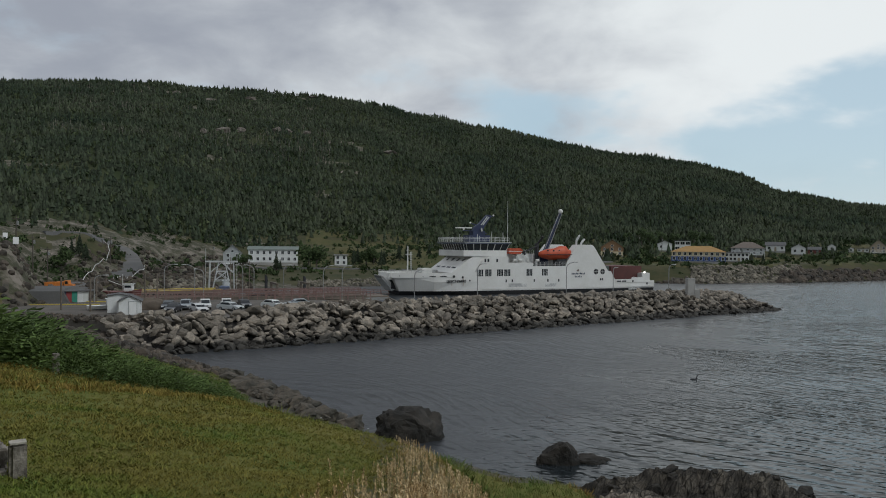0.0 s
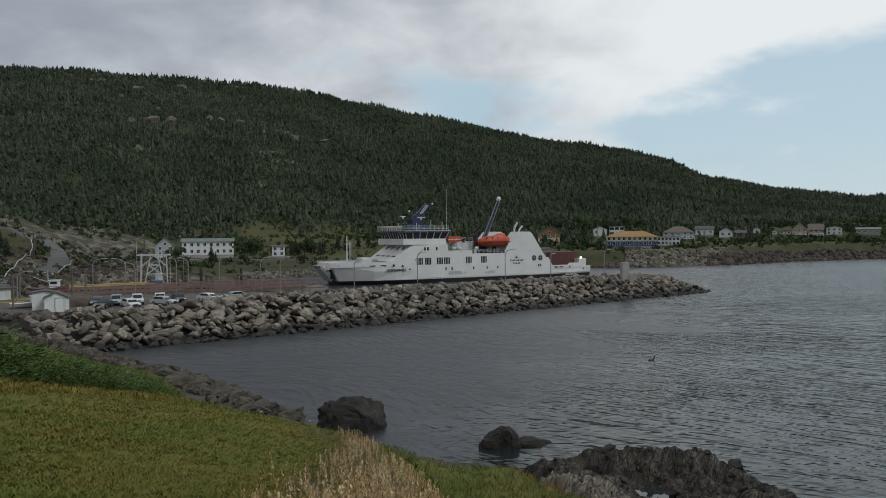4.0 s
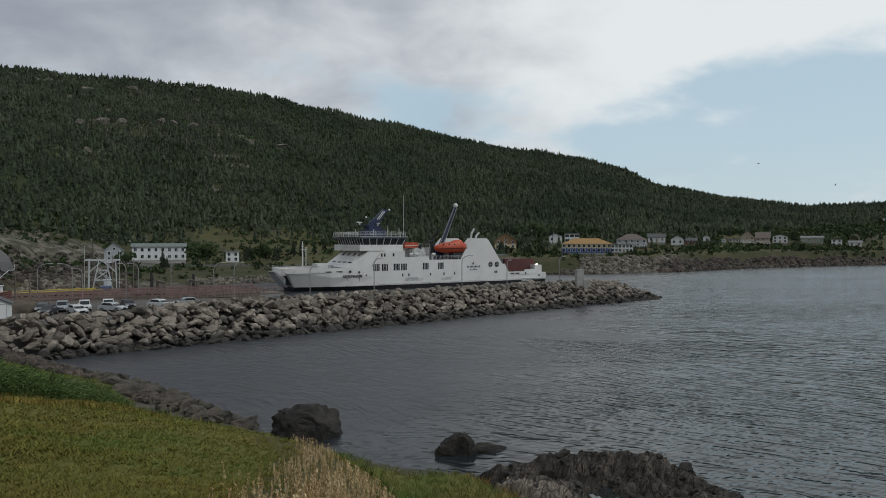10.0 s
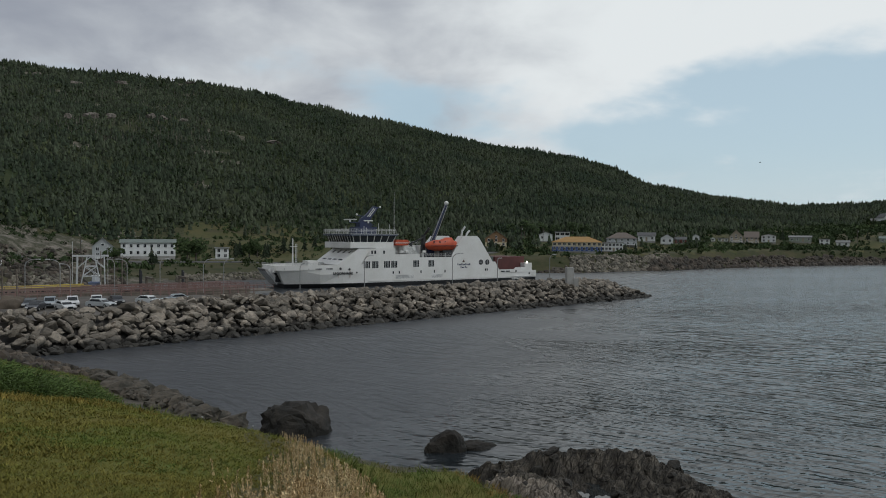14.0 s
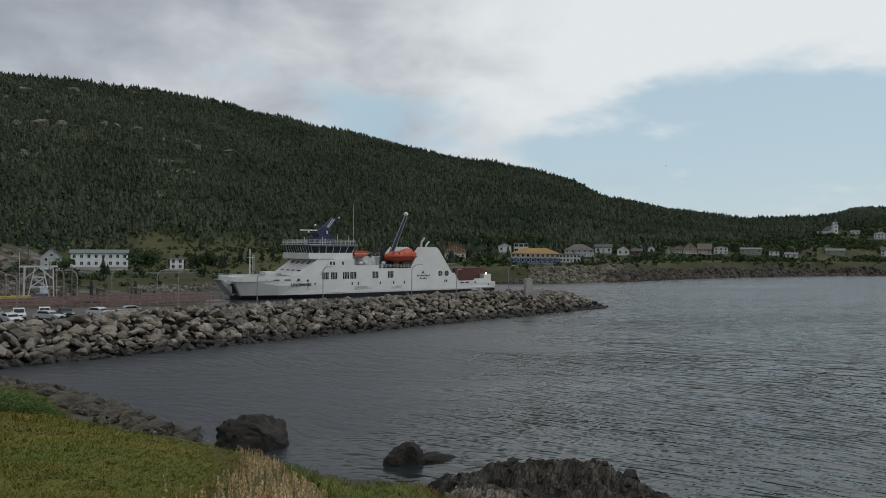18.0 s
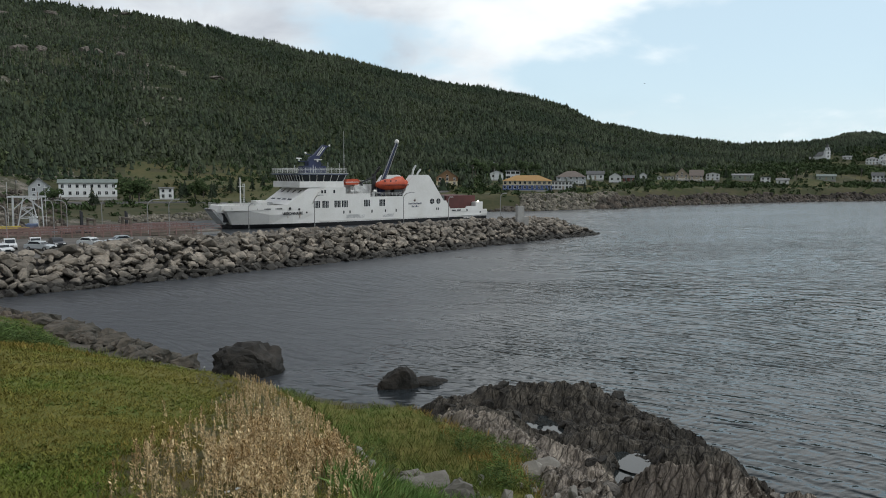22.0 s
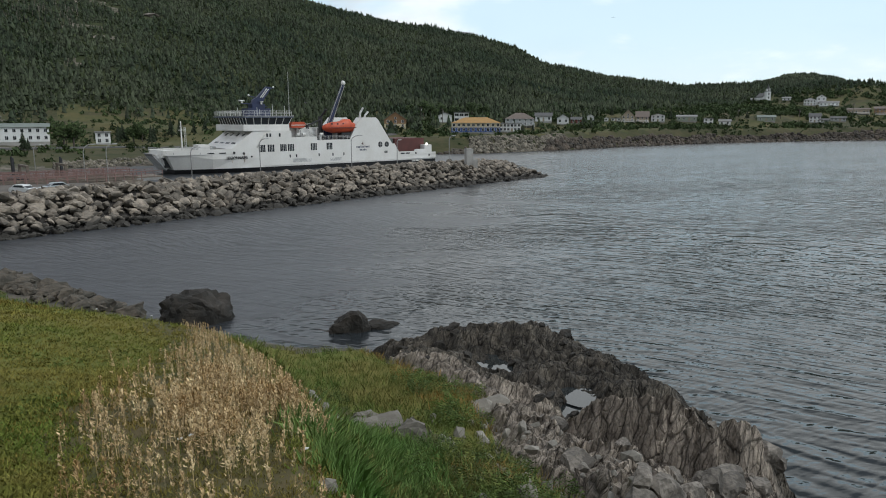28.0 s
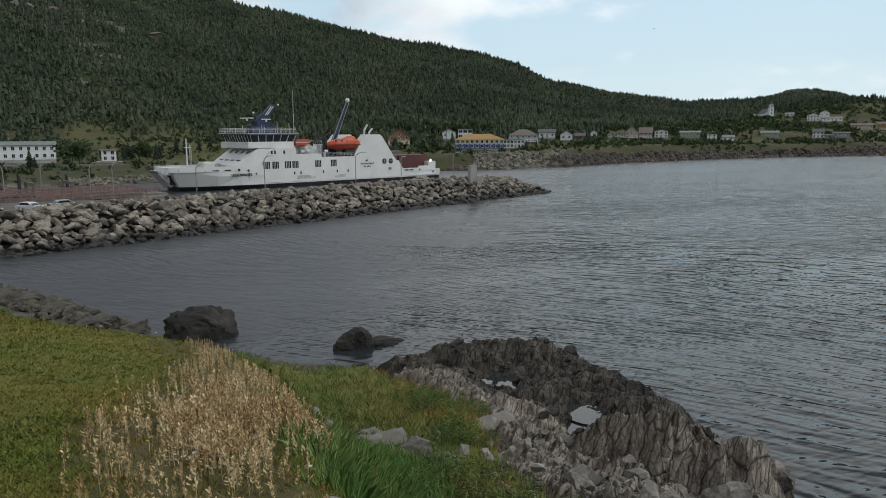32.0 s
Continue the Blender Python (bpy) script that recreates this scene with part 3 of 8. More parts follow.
def build_ferry():
    origin = Vector((-18.39, 172.73)) + Vector((-math.sin(radians(FERRY_HEAD)), math.cos(radians(FERRY_HEAD)))) * 8.5
    F = thing("ferry", pose(origin.x, origin.y, 0, 0, 0, FERRY_HEAD) @ Matrix.Diagonal((1.012, 1, 1.062, 1)), "white car ferry with black boot topping moored behind the breakwater", "ferry")
    B = 8.5
    # hull: x, half width at the keel, waterline, knuckle and rail, and the rail's height
    secs = [(1.0, 2.6, 4.3, 5.2, 5.3, 5.35), (3.2, 3.0, 4.9, 5.9, 6.1, 5.35), (6.5, 3.6, 5.8, 6.8, 7.0, 5.4), (11, 4.8, 7.0, 7.8, 7.9, 5.4), (17, 6.2, 8.0, 8.35, 8.4, 5.45), (23, 7.5, 8.4, B, B, 5.5),
            (30, 8.0, B, B, B, 5.5), (49, 8.0, B, B, B, 5.5), (64, 8.0, B, B, B, 5.5), (66, 8.0, B, B, B, 2.5), (79.2, 7.4, 8.3, B, B, 2.4)]
    bm = bmesh.new()
    rows = []
    for i, (x, k, w, n, t, h) in enumerate(secs):
        rake = (2.2, 1.7, 1.0, 0.4)[i] if i < 4 else 0
        ring = [(x + rake * 1.2, k, -1.6), (x + rake, w, 1.0), (x + rake * 0.25, n, (4.0 if i < 3 else 3.2) if h > 3 else 1.8), (x, t, h)]
        rows.append([bm.verts.new((a, -b, c)) for a, b, c in ring] + [bm.verts.new((a, b, c)) for a, b, c in reversed(ring)])
    for a, b in zip(rows, rows[1:]):
        for q in range(7):
            f = bm.faces.new((a[q], a[q + 1], b[q + 1], b[q]))
            f.material_index = 1 if q in (0, 6) else (2 if q == 3 else 0)
    # the foredeck lies a metre below the rail
    fore = [f for f in bm.faces if f.material_index == 2 and f.calc_center_median().x < 22]
    ins = bmesh.ops.inset_region(bm, faces=fore, thickness=0.3, depth=0)
    for f in ins["faces"]:
        f.material_index = 0
    for v in {v for f in fore for v in f.verts}:
        v.co.z -= 1.15
    f = bm.faces.new(rows[-1])
    f = bm.faces.new((rows[0][0], rows[0][7], rows[0][6], rows[0][1]))
    f.material_index = 1
    bm.faces.new((rows[0][1], rows[0][6], rows[0][5], rows[0][2]))
    bm.faces.new((rows[0][2], rows[0][5], rows[0][4], rows[0][3]))
    bmesh.ops.recalc_face_normals(bm, faces=bm.faces)
    hull = part("hull", bm, (M_white, M_boot, M_deck), F, "white steel hull with a black waterline band")
    # rubbing strake and bulwark cap
    part("rubbing_strake", boxed(24, 79, -B - 0.12, -B + 0.02, 1.28, 1.46, 0.03), M_white, hull)
    # open bow door and its ramp
    # solid black block: the shade inside the open bow as plain colour
    part("bow_opening", boxed(1.6, 2.9, -3.1, 3.1, 1.5, 3.8), M_black, hull, "black block in place of the shaded opening of the raised bow door")
    bm = bmesh.new()
    prism(bm, [(2.0, 0.9), (2.3, 1.2), (-0.3, 4.3), (-0.7, 4.0)], -2.7, 2.7)
    ramp = part("bow_ramp", bm, M_pipegrey, F, "half-raised pale steel bow ramp")
    for y in (-2.85, 2.7):
        part("ramp_side", prism(bmesh.new(), [(2.2, 1.2), (2.7, 1.5), (0.3, 4.7), (-0.3, 4.3)], y, y + 0.15), M_white, ramp)
    part("ramp_flap", prism(bmesh.new(), [(-0.3, 4.3), (-0.7, 4.0), (-1.1, 4.6), (-0.95, 4.7)], -2.6, 2.6), M_steel, ramp)
    part("bow_visor", prism(bmesh.new(), [(0.5, 3.7), (0.9, 5.3), (2.4, 5.3), (2.4, 3.7)], -4.0, 4.0), M_white, F)
    # mooring slits, fairleads and name on the bow
    for x, y in ((4.6, -6.38), (7.6, -7.12), (10.6, -7.8), (13.4, -8.1)):
        a = math.degrees(math.atan2(0.26 if x < 12 else 0.15, 1))
        part("mooring_slit", boxed(-0.85, 0.85, -0.06, 0.1, -0.13, 0.13, 0.03, pose(x, y, 4.5, 0, 0, -a)), M_black, hull)
    for x, y, z in ((1.6, -5.3, 4.7), (2.9, -5.8, 4.65), (16.2, -8.36, 4.5)):
        bm = bmesh.new()
        rod(bm, (x, y - 0.12, z), (x, y + 0.3, z), 0.3, seg=14)
        part("fairlead", bm, M_black, hull)
    for x, z, r in ((20.6, 3.5, 0.22), (18.6, 4.3, 0.28)):
        bm = bmesh.new()
        rod(bm, (x, -B + 0.0, z), (x, -B + 0.4, z), r, seg=14)
        part("porthole", bm, M_black, hull)
    me = text_mesh("LEGIONNAIRE", 0.82)
    me.materials.append(M_boot)
    nm = new("name_lettering", me)
    nm.parent, nm.matrix_basis = hull, pose(16.9, -B + 0.08, 3.35, 90, 0, -3.2)
    nm["label"] = "black ship's name LEGIONNAIRE"
    me = text_mesh("LEGIONNAIRE", 0.6)
    me.materials.append(M_white)
    nm = new("name_lettering", me)
    nm.parent, nm.matrix_basis = hull, pose(72.0, -B - 0.01, 0.72, 90, 0, 0)
    # forecastle
    part("winch_house", boxed(8.6, 11.4, -5.9, -2.6, 4.3, 6.4, 0.1), M_white, F)
    part("winch", boxed(12.2, 14.0, -3.4, -1.8, 4.3, 5.9, 0.1), M_steel, F)
    railing(F, [(0.8, 4.6, 5.35), (0.8, -4.6, 5.35), (6.5, -6.7, 5.4), (11, -7.7, 5.4)], 0.5)
    bm = bmesh.new()
    rod(bm, (7.0, -0.2, 4.2), (7.0, -0.2, 11.6), 0.22, 0.13)
    mast = part("fore_mast", bm, M_white, F)
    part("mast_ladder", rods([((7.7, -0.2, 4.3), (7.7, -0.2, 10.2)), ((8.1, -0.2, 4.3), (8.1, -0.2, 10.2))] + [((7.7, -0.2, 5.6 + 0.45 * k), (8.1, -0.2, 5.6 + 0.45 * k)) for k in range(11)], 0.05), M_pipegrey, mast)
    part("mast_crossbar", rods([((7.0, -1.1, 10.4), (7.0, 0.7, 10.4)), ((6.4, -0.2, 9.6), (8.2, -0.2, 9.6))], 0.06), M_white, mast)
    # house: sloped front, sides
    bm = bmesh.new()
    lo, hi = 15.8, 21.8
    prism(bm, [(lo, 5.35), (hi, 9.3), (31.6, 9.3), (31.6, 5.35)], -B + 0.9, B - 0.9)
    front = part("house_front", bm, M_white, F, "white superstructure with a sloped front")
    bm = bmesh.new()
    prism(bm, [(22.3, 5.3), (23.0, 6.6), (24.4, 8.3), (26.3, 9.3), (31.6, 9.3), (31.6, 7.75), (39.0, 7.75), (39.0, 6.9), (49.6, 6.9), (49.6, 5.3)], -B - 0.004, -B + 0.92)
    side = part("side_wall", bm, M_white, F)
    bm = bmesh.new()
    prism(bm, [(22.3, 5.3), (23.0, 6.6), (24.4, 8.3), (26.3, 9.3), (31.6, 9.3), (31.6, 7.75), (39.0, 7.75), (39.0, 6.9), (49.6, 6.9), (49.6, 5.3)], B - 0.92, B + 0.004)
    part("side_wall", bm, M_white, F)
    part("upper_deck", boxed(31.55, 64, -B + 0.9, B - 0.9, 5.4, 6.85), M_deck, F)
    big = [(23.4, 5.3), (25.8, 5.3), (29.2, 5.3), (31.3, 5.3), (37.9, 5.35), (42.6, 5.35)]
    windows(side, "window", big, 1.75, 1.65, -B - 0.004, M_dark, bars=3, trim=M_pipegrey)
    windows(side, "small_window", [(24.9, 8.3), (25.75, 8.3), (28.3, 8.3)], 0.5, 0.8, -B - 0.004, M_dark)
    windows(side, "small_window", [(31.0, 3.3), (32.8, 3.3), (39.4, 3.3), (43.6, 3.3), (47.0, 3.3)], 0.36, 0.7, -B - 0.004, M_dark)
    sl = math.degrees(math.atan2(3.95, 6.0))
    for y in (-5.2, -2.0, 1.2, 4.4):
        for k, (u, hh, ww) in enumerate(((0.30, 0.55, 2.2), (0.76, 1.1, 0.75))):
            x, z = lo + (hi - lo) * u, 5.35 + 3.95 * u
            p = boxed(-hh / 2, hh / 2, -ww / 2, ww / 2, -0.08, 0.05, 0.02, pose(x, y, z, 0, -sl, 0))
            part("front_window", p, M_dark, front)
    # bridge: base, raked windows, roof with blue edge
    bx0, bx1, by = 18.6, 31.9, 8.3
    part("bridge_base", boxed(bx0 + 0.5, bx1 - 0.4, -by + 0.5, by - 0.5, 9.25, 10.75, 0.08), M_white, F)
    bm = bmesh.new()
    loop = lambda g, z: [bm.verts.new(v) for v in ((bx0 - g + 1.2, -by - g + 0.3, z), (bx1 + g - 0.2, -by - g + 0.3, z), (bx1 + g - 0.2, by + g - 0.3, z), (bx0 - g + 1.2, by + g - 0.3, z), (bx0 - g + 0.4, by * 0.6, z), (bx0 - g + 0.4, -by * 0.6, z))]
    a, b = loop(-0.35, 10.75), loop(0.25, 12.3)
    for i in range(6):
        j = (i + 1) % 6
        bm.faces.new((a[i], a[j], b[j], b[i]))
    bm.faces.new(a), bm.faces.new(b)
    bmesh.ops.recalc_face_normals(bm, faces=bm.faces)
    glass = part("bridge_glazing", bm, M_dark, F, "dark raked wheelhouse windows")

    def post(p, q, r=0.09):
        bm2 = bmesh.new()
        rod(bm2, p, q, r, seg=6)
        part("window_post", bm2, M_white, glass)
    g0, g1 = -0.37, 0.27
    cor = lambda g, z: [Vector((bx0 - g + 0.4, by * 0.6, z)), Vector((bx0 - g + 0.4, -by * 0.6, z)), Vector((bx0 - g + 1.2, -by - g + 0.3, z)), Vector((bx1 + g - 0.2, -by - g + 0.3, z))]
    ca, cb = cor(g0, 10.75), cor(g1, 12.3)
    for (p0, p1), (q0, q1), n in zip(zip(ca, ca[1:]), zip(cb, cb[1:]), (7, 3, 6)):
        for k in range(n + 1):
            post(p0.lerp(p1, k / n), q0.lerp(q1, k / n))
    bm = bmesh.new()
    prism(bm, [(bx0 + 0.4, -by - 0.2), (bx1 + 0.5, -by - 0.2), (bx1 + 0.5, by + 0.2), (bx0 + 0.4, by + 0.2), (bx0 - 0.3, by * 0.6), (bx0 - 0.3, -by * 0.6)], 12.3, 12.62, "z")
    roof = part("bridge_roof", bm, M_roofedge, F, "bridge roof with a blue-grey edge")
    bm = bmesh.new()
    prism(bm, [(bx0 + 0.3, -by - 0.3), (bx1 + 0.6, -by - 0.3), (bx1 + 0.6, by + 0.3), (bx0 + 0.3, by + 0.3), (bx0 - 0.45, by * 0.6), (bx0 - 0.45, -by * 0.6)], 12.62, 12.76, "z")
    part("roof_cap", bm, M_pipegrey, roof)
    railing(F, [(bx1, by, 12.76), (bx0 + 0.5, by, 12.76), (bx0, by * 0.6, 12.76), (bx0, -by * 0.6, 12.76), (bx0 + 0.5, -by, 12.76), (bx1, -by, 12.76)], 1.1, 1.5, r=0.05)
    # blue mast with its arms and scanners
    bm = bmesh.new()
    box(bm, 23.4, 29.8, -1.7, 1.7, 12.7, 14.5, 0.1)
    box(bm, 25.0, 28.6, -1.1, 1.1, 14.4, 15.6, 0.1)
    prism(bm, [(25.2, 15.5), (28.2, 15.5), (28.6, 16.6), (30.9, 19.5), (29.6, 19.7), (27.2, 17.4), (25.8, 16.6)], -0.55, 0.55)
    bmast = part("main_mast", bm, M_blue, F, "dark blue radar mast on the bridge roof")
    part("mast_stripe", prism(bmesh.new(), [(27.5, 17.1), (27.75, 17.0), (29.6, 19.2), (29.4, 19.3)], -0.60, -0.54), M_pipegrey, bmast)
    part("mast_stripe", prism(bmesh.new(), [(28.0, 17.1), (28.25, 17.0), (30.1, 19.1), (29.9, 19.2)], -0.60, -0.54), M_pipegrey, bmast)
    for p, q in (((26.2, 0, 15.6), (22.6, 0, 15.6)), ((27.0, 0, 17.0), (24.8, 0, 17.4)), ((30.0, 0, 19.4), (31.7, 0, 19.4)), ((26.4, 0, 14.8), (29.6, 0, 15.0))):
        part("mast_arm", rods([(p, q)], 0.12), M_blue, bmast)
    for x, z in ((31.6, 19.4), (24.7, 17.4)):
        bm = bmesh.new()
        bmesh.ops.create_uvsphere(bm, u_segments=10, v_segments=6, radius=0.26, matrix=Matrix.Translation((x, 0, z + 0.2)))
        part("antenna_dome", bm, M_white, bmast)
    for x, y in ((23.4, -6.8), (25, -5), (27.2, -7.4), (28.5, -7), (30.4, -7.6), (24, 5), (23, 7.2), (29, 5)):
        bm = bmesh.new()
        rod(bm, (x, y, 12.7), (x, y, 12.7 + rnd.uniform(1.2, 3.4)), 0.07, seg=5)
        part("antenna", bm, M_pipegrey, roof)
    bm = bmesh.new()
    rod(bm, (32.6, -6.0, 12.6), (32.6, -6.0, 23.0), 0.075, 0.035, seg=6)
    part("whip_aerial", bm, M_pipegrey, F)
    # upper deck clutter abaft the bridge
    railing(F, [(32, -B + 0.1, 7.75), (39, -B + 0.1, 7.75)], 1.0, 1.2)
    railing(F, [(39, -B + 0.1, 6.9), (49.5, -B + 0.1, 6.9)], 1.0, 1.2)
    part("deck_house", boxed(33.0, 41.5, -4.5, 5.5, 6.8, 9.9, 0.1), M_white, F)
    part("deck_locker", boxed(34.5, 38.4, -7.6, -5.2, 7.4, 9.6, 0.25), M_pipegrey, F, "pale grey tarpaulin-covered locker")
    part("deck_house", boxed(43.0, 52.0, -3.5, 6.5, 6.8, 9.8, 0.1), M_steel, F)
    raft = part("rescue_boat", prism(bmesh.new(), [(32.8, 10.4), (33.2, 9.9), (36.6, 9.9), (37.4, 10.5), (36.6, 11.3), (33.4, 11.3)], -6.2, -4.0), M_orange, F, "small orange-red rescue boat")
    part("rescue_boat_band", boxed(32.9, 37.2, -6.3, -3.9, 10.45, 10.6), M_white, raft)
    bm = bmesh.new()
    rod(bm, (37.2, -6.8, 7.6), (37.2, -6.8, 10.6), 0.42, seg=8)
    rod(bm, (36.8, -6.8, 10.2), (41.2, -6.8, 11.9), 0.24, 0.16, seg=6)
    part("davit", bm, M_black, F, "black deck davit with a raised arm")
    for x in (41.6, 48.8):
        bm = bmesh.new()
        box(bm, x - 0.35, x + 0.35, -6.6, -5.4, 6.8, 12.6 if x < 45 else 10.5, 0.05)
        rod(bm, (x, -6.0, 12.2), (x + 0.9, -7.6, 14.3), 0.3, seg=6) if x < 45 else None
        part("boat_davit", bm, M_black, F)
    # lifeboat
    bm = bmesh.new()
    secl = [(-5.1, 0.25, 0.9, 1.9), (-4.2, 0.95, 0.45, 2.2), (-2.2, 1.5, 0.05, 2.75), (0, 1.6, 0.0, 2.9), (1.6, 1.6, 0.0, 3.5), (3.0, 1.45, 0.1, 3.5), (3.6, 1.35, 0.2, 2.7), (4.6, 0.95, 0.45, 2.5), (5.1, 0.3, 0.8, 2.1)]
    rws = []
    for x, w, z0, z1 in secl:
        zm = 1.35
        rws.append([bm.verts.new(v) for v in ((x, 0, z0), (x, -w * 0.7, z0 + 0.35), (x, -w, zm), (x, -w * 0.8, z1 - 0.4), (x, -w * 0.4, z1), (x, w * 0.4, z1), (x, w * 0.8, z1 - 0.4), (x, w, zm), (x, w * 0.7, z0 + 0.35))])
    for a, b in zip(rws, rws[1:]):
        for k in range(9):
            bm.faces.new((a[k], a[(k + 1) % 9], b[(k + 1) % 9], b[k]))
    bm.faces.new(rws[0]), bm.faces.new(rws[-1])
    bmesh.ops.recalc_face_normals(bm, faces=bm.faces)
    bmesh.ops.transform(bm, matrix=pose(46.6, -7.2, 8.45), verts=bm.verts)
    boat = part("lifeboat", bm, M_orange, F, "enclosed orange lifeboat on its davits", smooth=True)
    part("fender_strip", boxed(42.3, 51.0, -8.86, -8.72, 9.7, 9.9, 0.03), M_redbox, boat)
    for x in (43.5, 45.3, 47.0):
        part("porthole", boxed(x - 0.2, x + 0.2, -8.6, -8.4, 10.6, 10.95), M_dark, boat)
    part("boat_cradle", boxed(46.6, 49.6, -8.2, -6.2, 6.9, 8.6, 0.05), M_black, F)
    # crane
    bm = bmesh.new()
    rod(bm, (45.2, -3.5, 9.5), (50.4, -3.5, 20.6), 0.62, 0.34, seg=8)
    crane = part("crane", bm, M_blue, F, "dark blue deck crane with its jib raised")
    part("jib_lattice", rods([((45.0, -3.9, 10.4), (50.2, -3.8, 20.9)), ((45.9, -3.9, 9.6), (50.8, -3.8, 20.3))], 0.12), M_steel, crane)
    part("crane_pedestal", boxed(44.2, 46.2, -4.4, -2.6, 6.8, 10.2, 0.1), M_blue, crane)
    bm = bmesh.new()
    bmesh.ops.create_uvsphere(bm, u_segments=12, v_segments=8, radius=0.62, matrix=Matrix.Translation((50.6, -3.5, 21.0)))
    part("crane_head", bm, M_white, crane, smooth=True)
    for x in (39.6, 40.6, 43.4, 50.2, 51.2):
        part("vent_trunk", boxed(x - 0.3, x + 0.3, -7.6, -7.0, 6.85, 6.85 + rnd.uniform(0.8, 1.9), 0.08), rnd.choice((M_pipegrey, M_black, M_steel)), F)
    for x in (33.4, 35.0, 40.2):
        bm = bmesh.new()
        rod(bm, (x, -7.9, 8.3), (x + 0.9, -7.9, 8.3), 0.32, seg=10)
        part("life_raft", bm, M_white, F, "white life raft canister")
    part("stair", rods([((38.6, -7.9, 7.75), (36.2, -7.9, 9.9)), ((38.6, -7.2, 7.75), (36.2, -7.2, 9.9))], 0.08), M_pipegrey, F)
    railing(F, [(33.0, -4.5, 9.9), (41.5, -4.5, 9.9)], 1.0, 1.2)
    # funnel casing plates
    out = [(49.2, 5.2), (49.2, 7.2), (51.0, 10.2), (53.0, 12.35), (57.6, 12.35), (58.4, 11.8), (65.6, 2.2), (66.0, 1.5), (49.2, 1.5)]
    cas = part("funnel_casing", prism(bmesh.new(), out, -B - 0.008, -B + 2.6), M_white, F, "tall white sloping funnel casing")
    part("funnel_casing", prism(bmesh.new(), out, B - 2.6, B + 0.008), M_white, F)
    part("cross_deck", boxed(50, 58, -6, 6, 9.4, 9.8), M_deck, F)
    for x in (59.0, 61.2):
        bm = bmesh.new()
        rod(bm, (0, -0.05, 0), (0, 0.12, 0), 0.72, seg=20)
        bmesh.ops.transform(bm, matrix=pose(x, -B - 0.02, 5.4), verts=bm.verts)
        vent = part("round_vent", bm, M_black, cas)
        part("vent_bar", rods([((x, -B - 0.09, 4.72), (x, -B - 0.09, 6.08)), ((x - 0.68, -B - 0.09, 5.4), (x + 0.68, -B - 0.09, 5.4))], 0.04), M_pipegrey, vent)
    windows(cas, "small_window", [(60.6, 3.4), (61.2, 3.4)], 0.4, 0.6, -B - 0.008, M_dark)
    for x0, x1, z in ((51.0, 55.4, 4.9), (52.0, 54.4, 4.15)):
        n = int((x1 - x0) / 0.42)
        for k in range(n):
            c = x0 + (x1 - x0) * (k + 0.5) / n
            part("lettering_bar", boxed(c - 0.14, c + 0.14, -B - 0.03, -B, z - 0.2, z + (0.28 if k % 3 == 0 else 0.16)), M_blue, cas)
    bars = bmesh.new()
    rod(bars, (53.0, -B - 0.03, 5.5), (53.2, -B - 0.03, 6.1), 0.12, seg=5)
    rod(bars, (52.7, -B - 0.03, 5.7), (53.4, -B - 0.03, 5.6), 0.1, seg=5)
    part("crest", bars, M_redbox, cas)
    for x in (53.2, 54.8):
        bm = bmesh.new()
        rod(bm, (x, -7.2, 12.2), (x + 0.25, -7.2, 13.6 if x < 54 else 13.0), 0.28, seg=8)
        rod(bm, (x + 0.2, -7.2, 13.5 if x < 54 else 12.9), (x + 1.2, -7.2, 14.8 if x < 54 else 13.8), 0.28, seg=8)
        part("exhaust_pipe", bm, M_pipegrey, cas)
    # stern
    part("stern_bulwark", prism(bmesh.new(), [(65.4, 2.3), (65.4, 3.3), (71.0, 3.3), (71.4, 3.8), (75.0, 3.8), (75.2, 2.9), (79.2, 2.9), (79.2, 2.3)], -B, -B + 0.2), M_white, F)
    windows(F, "fairlead", [(71.6, 2.75), (76.6, 2.1)], 0.5, 0.5, -B - 0.005, M_black)
    windows(F, "freeing_port", [(66.8, 2.8), (68.6, 2.8)], 1.4, 0.35, -B - 0.005, M_black)
    part("stern_house", boxed(75.6, 78.4, -7.6, -4.6, 2.3, 4.9, 0.1), M_white, F)
    part("stern_ramp", boxed(66.2, 77.0, -5.6, 5.6, 2.4, 6.7, 0.05), M_redbox, F, "raised red-brown stern ramp")
    bm = bmesh.new()
    bmesh.ops.create_uvsphere(bm, u_segments=8, v_segments=6, radius=0.28, matrix=Matrix.Translation((76.4, -7.6, 5.1)))
    part("stern_light", bm, mat("lit_lamp", (0.9, 0.9, 0.85), 0.4, bump=0, emit=((1, 0.97, 0.9), 2)), F, "lit white stern light")
    part("ensign_pole", rods([((78.6, -5, 2.4), (78.9, -5, 5.4))], 0.06), M_pipegrey, F)
    # stains on the side
    for x, z, w, h in ((34.5, 2.2, 5.5, 0.9), (44.5, 2.1, 3.5, 0.8)):
        part("scuff", boxed(x - w / 2, x + w / 2, -B - 0.006, -B + 0.05, z - h / 2, z + h / 2), M_scuff, hull)
    for x, y in ((13.2, -7.62), (15.8, -8.1), (18.8, -8.42)):
        part("rust_streak", boxed(x - 0.07, x + 0.07, y - 0.05, y + 0.1, 2.3, 4.1), M_rust, hull)
    return F


M_scuff = mat("scuffed_paint", (0.70, 0.69, 0.665), 0.5, (0.36, 0.36, 0.355), 0.55, 3, 0.05, amount=0.7)
ferry = build_ferry()


